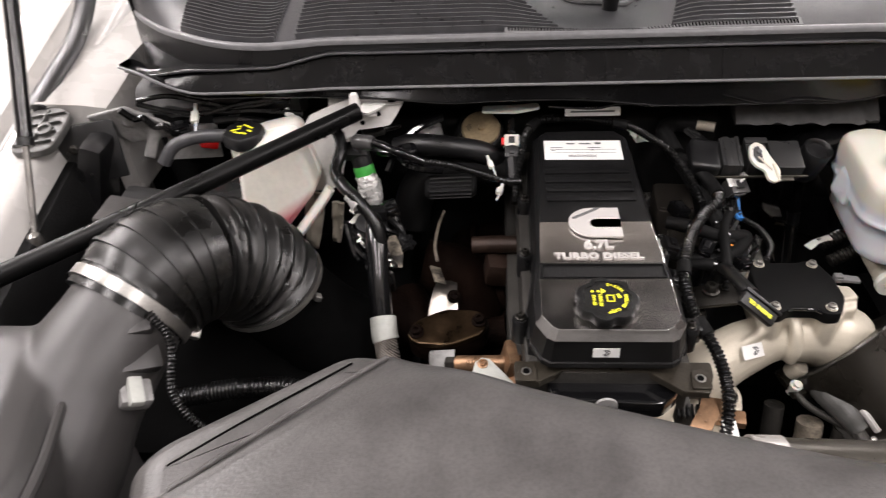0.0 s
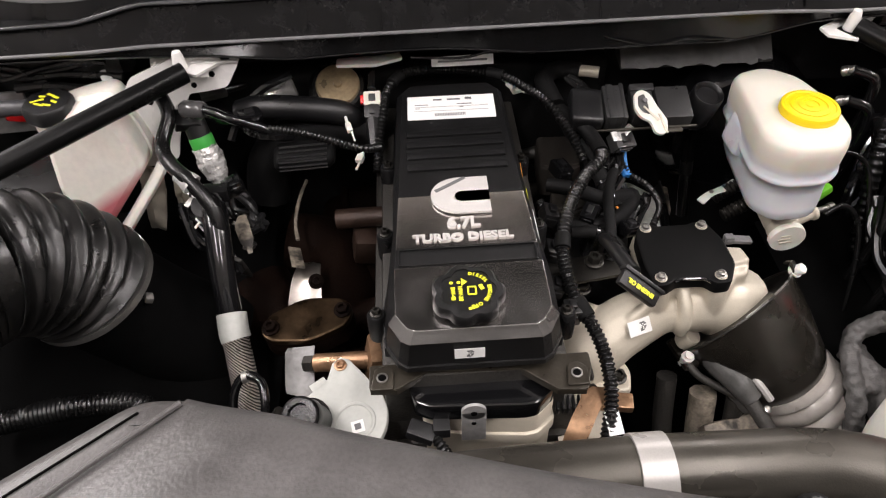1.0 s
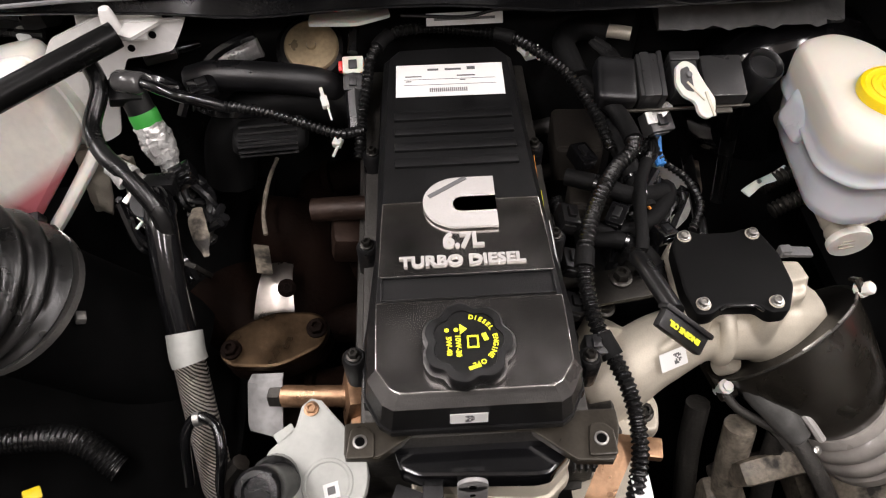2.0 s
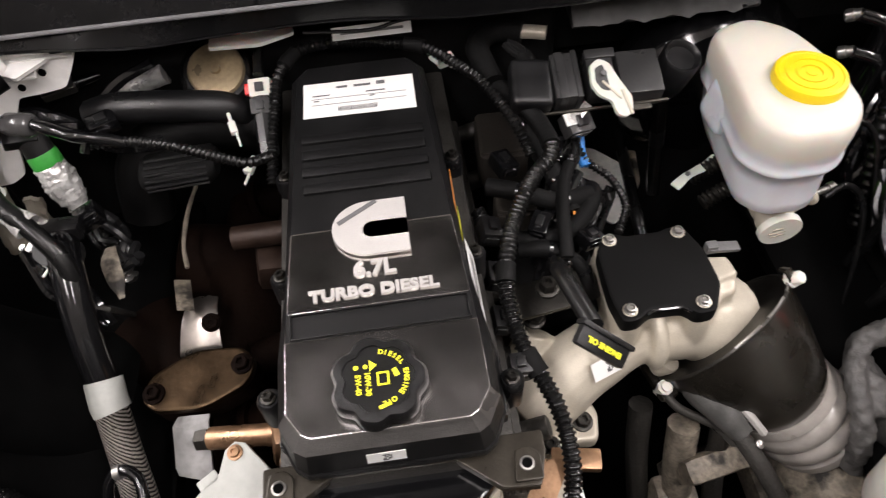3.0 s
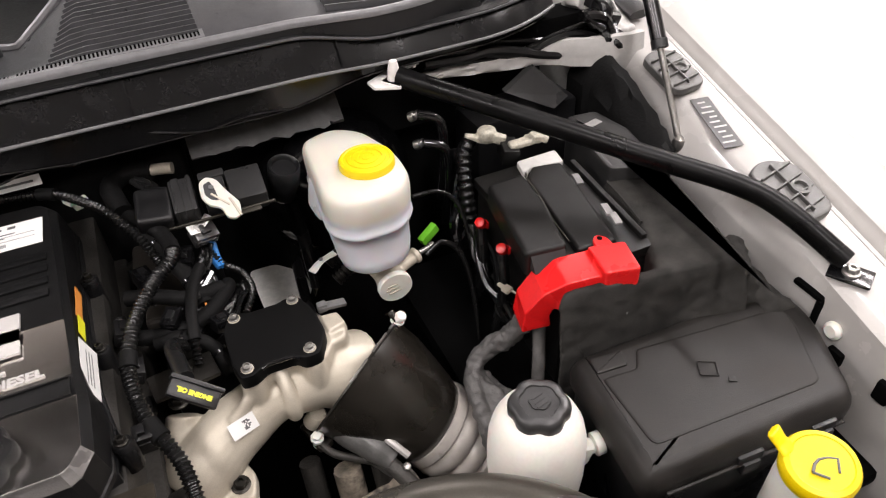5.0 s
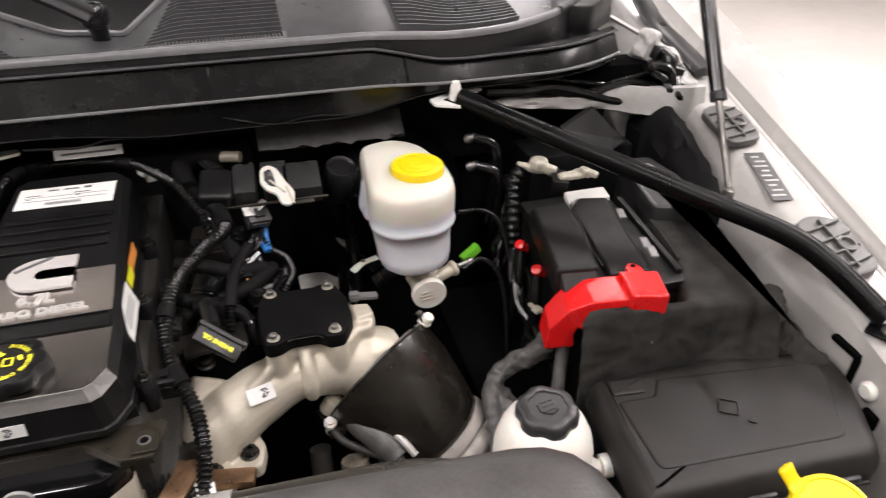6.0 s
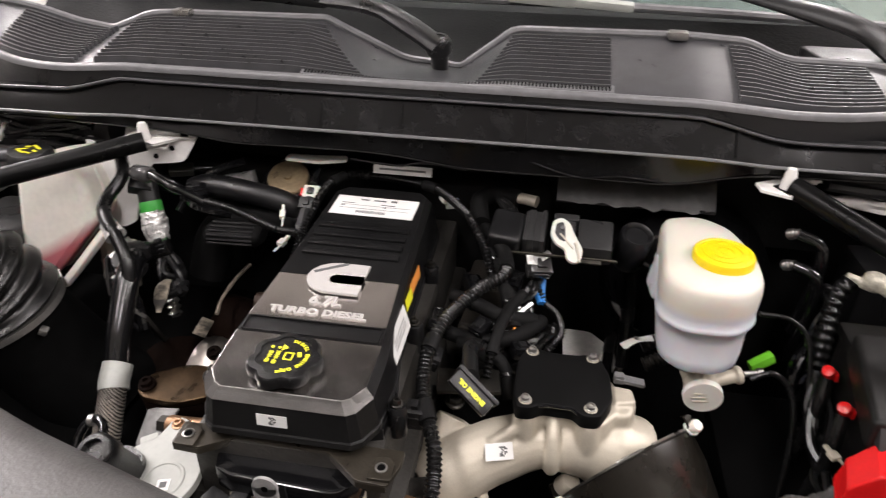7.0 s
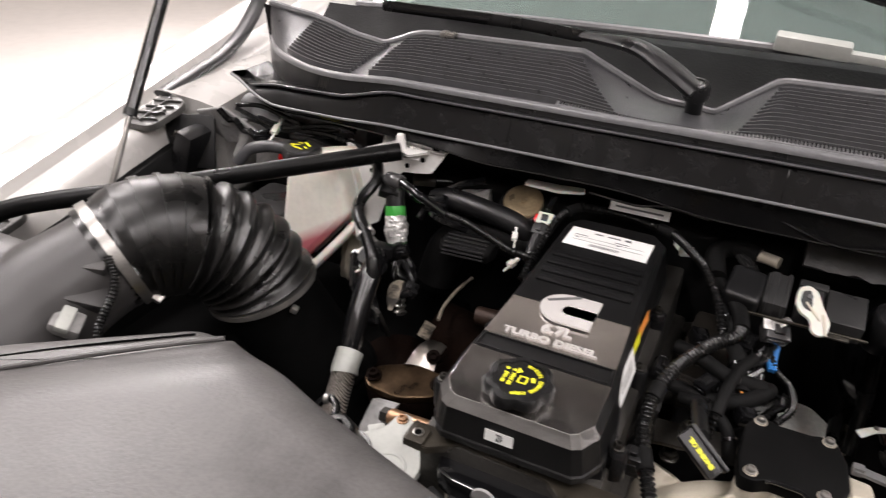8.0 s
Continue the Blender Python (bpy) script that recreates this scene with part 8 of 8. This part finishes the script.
clip((-0.142, 0.393, 1.165), (0.008, 0.016, 0.007), (10, 0, 15), M_WHITEP, "slim white cable clip on the loom")
clip((-0.128, 0.348, 1.145), (0.010, 0.012, 0.008), (10, 0, -20), M_WHITEP, "small white cable clip on the loom")
clip((-0.345, 0.297, 1.145), (0.024, 0.012, 0.008), (20, 10, -35), M_STEEL, "crumpled silver tape on the hose")
clip((-0.338, 0.272, 1.12), (0.010, 0.008, 0.007), (20, 10, -35), M_WHITEP, "small white clip on the hose")
clip((0.193, 0.352, 1.12), (0.006, 0.013, 0.005), (15, 0, 20), M_LABEL, "thin white tag beside the loom")
clip((0.213, 0.257, 1.105), (0.006, 0.006, 0.005), (0, 0, 20), M_ORANGE, "tiny orange wire seal")
clip((0.09, 0.442, 1.188), (0.012, 0.014, 0.008), (10, 0, 40), M_WHITEP, "white cable clip behind the cover")
clip((0.583, 0.165, 1.05), (0.012, 0.012, 0.006), (0, 0, 20), M_CAST, "grey button clip beside the battery")
clip((-0.63, 0.455, 1.225), (0.012, 0.022, 0.008), (20, 0, 10), M_WHITEP, "white clip on a lead behind the tank")
clip((-0.57, 0.47, 1.22), (0.016, 0.010, 0.008), (20, 0, -30), M_LABEL, "white clip on a lead behind the tank")
clip((-0.47, 0.455, 1.225), (0.014, 0.012, 0.008), (20, 0, 30), M_LABEL, "white clip under the cowl edge")


def silver_connector():
    t = thing("wiring_plug", (-0.34, 0.478, 1.18), "blue-grey oblong connector below the cowl", "plug", "wiring plugs")
    m = pose(-0.34, 0.478, 1.18, 25, 0, 20)
    part("shell", moved(rbox((0.038, 0.018, 0.014), bevel=0.003), m), M_STEEL, t)
    part("boot", moved(turned([(0.007, 0), (0.006, 0.02), (0.004, 0.03)], 12, (0.018, 0, 0), (1, 0, 0)), m), M_RUBBER, t)
    return t


silver_connector()


def bright_tags():
    """Crumpled bright tags below the reservoir."""
    for pts, w, lab in (([(0.357, 0.327, 1.045), (0.375, 0.338, 1.05), (0.40, 0.350, 1.048), (0.42, 0.362, 1.05)], 0.006, "bright metal strip below the reservoir"),):
        t = thing("metal_tag", pts[0], lab, "metal tag", "metal tags")
        part("strip", tube(pts, w, 8, 0.006, wobble=0.3, flat=0.25), M_WHITEP, t)
        part("rivet", turned([(0.003, 0), (0.003, 0.002)], 10, (pts[1][0], pts[1][1], pts[1][2] + 0.003)), M_STEEL, t)


bright_tags()


def front_casting():
    t = thing("front_case_plate", (0.125, 0.03, 0.98), "oil-stained cream casting with a hex bolt beside the front bracket", "casting")
    part("plate", slab(round_poly([(0.1, 0.072), (0.16, 0.07), (0.168, 0.02), (0.155, -0.03), (0.1, -0.02)], 0.01, 3), 0.97, 0.99, 0.004), M_CAST, t)
    part("boss", turned([(0.014, 0.985), (0.014, 1.0), (0.012, 1.002)], 20, (0.122, 0.02, 0)), M_CAST, t)
    part("bolt", bolt_mesh((0.122, 0.02, 1.002), r=0.008, h=0.009), M_DSTEEL, t)
    part("bolt", bolt_mesh((0.148, 0.055, 0.99), r=0.0075, h=0.009), M_DSTEEL, t)
    return t


front_casting()


def ring_hose():
    t = thing("vent_hose", (-0.27, 0.05, 1.0), "looped glossy black vent hose beside the pump shield", "hose")
    part("hose", tube([(-0.29, 0.03, 0.98), (-0.284, 0.058, 1.03), (-0.268, 0.07, 1.05), (-0.248, 0.06, 1.05), (-0.242, 0.035, 1.04), (-0.25, 0.015, 1.0), (-0.255, 0.0, 0.93)], 0.0055, 10), M_GLOSS, t)
    part("clamp", band((-0.268, 0.0685, 1.0495), (1, 0.1, 0.1), 0.006, 0.006, 0.0012, 20), M_STEEL, t)
    return t


ring_hose()


def taped_trunk(pts, r, label):
    t = thing("taped_trunk", pts[0], label, "wiring trunk", "taped trunks")
    part("tape", tube(pts, r, 12, 0.006, wobble=0.16), M_MATT, t)
    P = spline(pts, 0.008)
    for k in (0.3, 0.72):
        i = max(1, min(len(P) - 2, int(k * len(P))))
        part("tie", band(tuple(P[i]), tuple(P[i + 1] - P[i - 1]), r * 1.04, 0.004, 0.001, 16), M_GLOSS, t, "glossy cable tie")
    return t


taped_trunk([(0.158, 0.405, 1.155), (0.18, 0.36, 1.135), (0.20, 0.31, 1.115), (0.21, 0.265, 1.10)], 0.011, "cloth-taped wiring trunk beside the cover")
taped_trunk([(0.125, 0.305, 1.115), (0.155, 0.29, 1.118), (0.195, 0.275, 1.112), (0.235, 0.288, 1.10)], 0.010, "cloth-taped wiring trunk crossing the looms")
taped_trunk([(0.145, 0.225, 1.10), (0.175, 0.218, 1.104), (0.205, 0.205, 1.085), (0.215, 0.18, 1.06)], 0.009, "cloth-taped wiring trunk above the dipstick")
for p, s, r, lab in (((0.148, 0.335, 1.115), (0.022, 0.03, 0.018), (0, 10, 20), "glossy black connector among the looms"),
                     ((0.17, 0.245, 1.112), (0.02, 0.026, 0.018), (10, 0, -30), "small glossy connector on the taped trunk"),
                     ((0.222, 0.232, 1.095), (0.024, 0.02, 0.016), (0, 15, 25), "glossy black connector behind the cover plate"),
                     ((0.205, 0.335, 1.128), (0.018, 0.028, 0.016), (15, 0, -15), "glossy black connector below the blue wires"),
                     ((-0.275, 0.402, 1.186), (0.03, 0.02, 0.018), (10, 0, 25), "glossy black connector over the plenum"),
                     ((-0.298, 0.318, 1.135), (0.026, 0.022, 0.02), (0, -15, 20), "glossy black connector at the coolant line"),
                     ((-0.66, 0.455, 1.205), (0.03, 0.02, 0.018), (10, 0, 25), "black connector behind the coolant tank")):
    plug(p, s, r, M_GLOSS, lab)


def crumpled_liner():
    t = thing("crumpled_liner", (0.87, 0.35, 1.1), "crumpled black plastic sheet beside the fender", "plastic sheet")
    rings = []
    for i in range(19):
        y = 0.235 + i * 0.0135
        h = 1.135 + 0.075 * math.sin(math.pi * min(1.0, (y - 0.235) / 0.19) * 0.5) + 0.006 * noise.noise((y * 45, 0, 2))
        row = []
        for u in range(7):
            v = u / 6
            row.append((0.866 + 0.036 * v + 0.006 * noise.noise((y * 50, v * 3, 1)), y + 0.006 * noise.noise((v * 5, y * 30, 4)), h - 0.05 * (1 - v) ** 2 + 0.006 * noise.noise((v * 4, y * 60, 7))))
        rings.append(row + [(row[-1][0], y, 1.0), (row[0][0], y, 1.0)])
    part("sheet", loft(rings), M_MATT, t, smooth=25)
    return t


crumpled_liner()
wire_run("wire_bundle", [[(0.60, 0.462, 1.262), (0.673, 0.458, 1.252), (0.72, 0.46, 1.236), (0.774, 0.462, 1.224), (0.82, 0.462, 1.236), (0.86, 0.462, 1.238), (0.905, 0.455, 1.222), (0.93, 0.44, 1.18)],
                         [(0.60, 0.455, 1.25), (0.66, 0.455, 1.245), (0.71, 0.455, 1.246), (0.76, 0.458, 1.232), (0.80, 0.46, 1.218), (0.85, 0.46, 1.205)]], M_PLASTIC, "black leads strung along the pale cowl corner", 0.006)
wire_run("wire_bundle", fan((0.872, 0.452, 1.268), (0.948, 0.424, 1.205), 5, 0.016, -0.004), M_RUBBER, "black leads bunched over the pale cowl corner", 0.0058)
wire_run("wire_bundle", fan((0.905, 0.470, 1.285), (0.925, 0.440, 1.215), 3, 0.014, 0.0), M_PLASTIC, "black leads dropping down the cowl corner", 0.005)
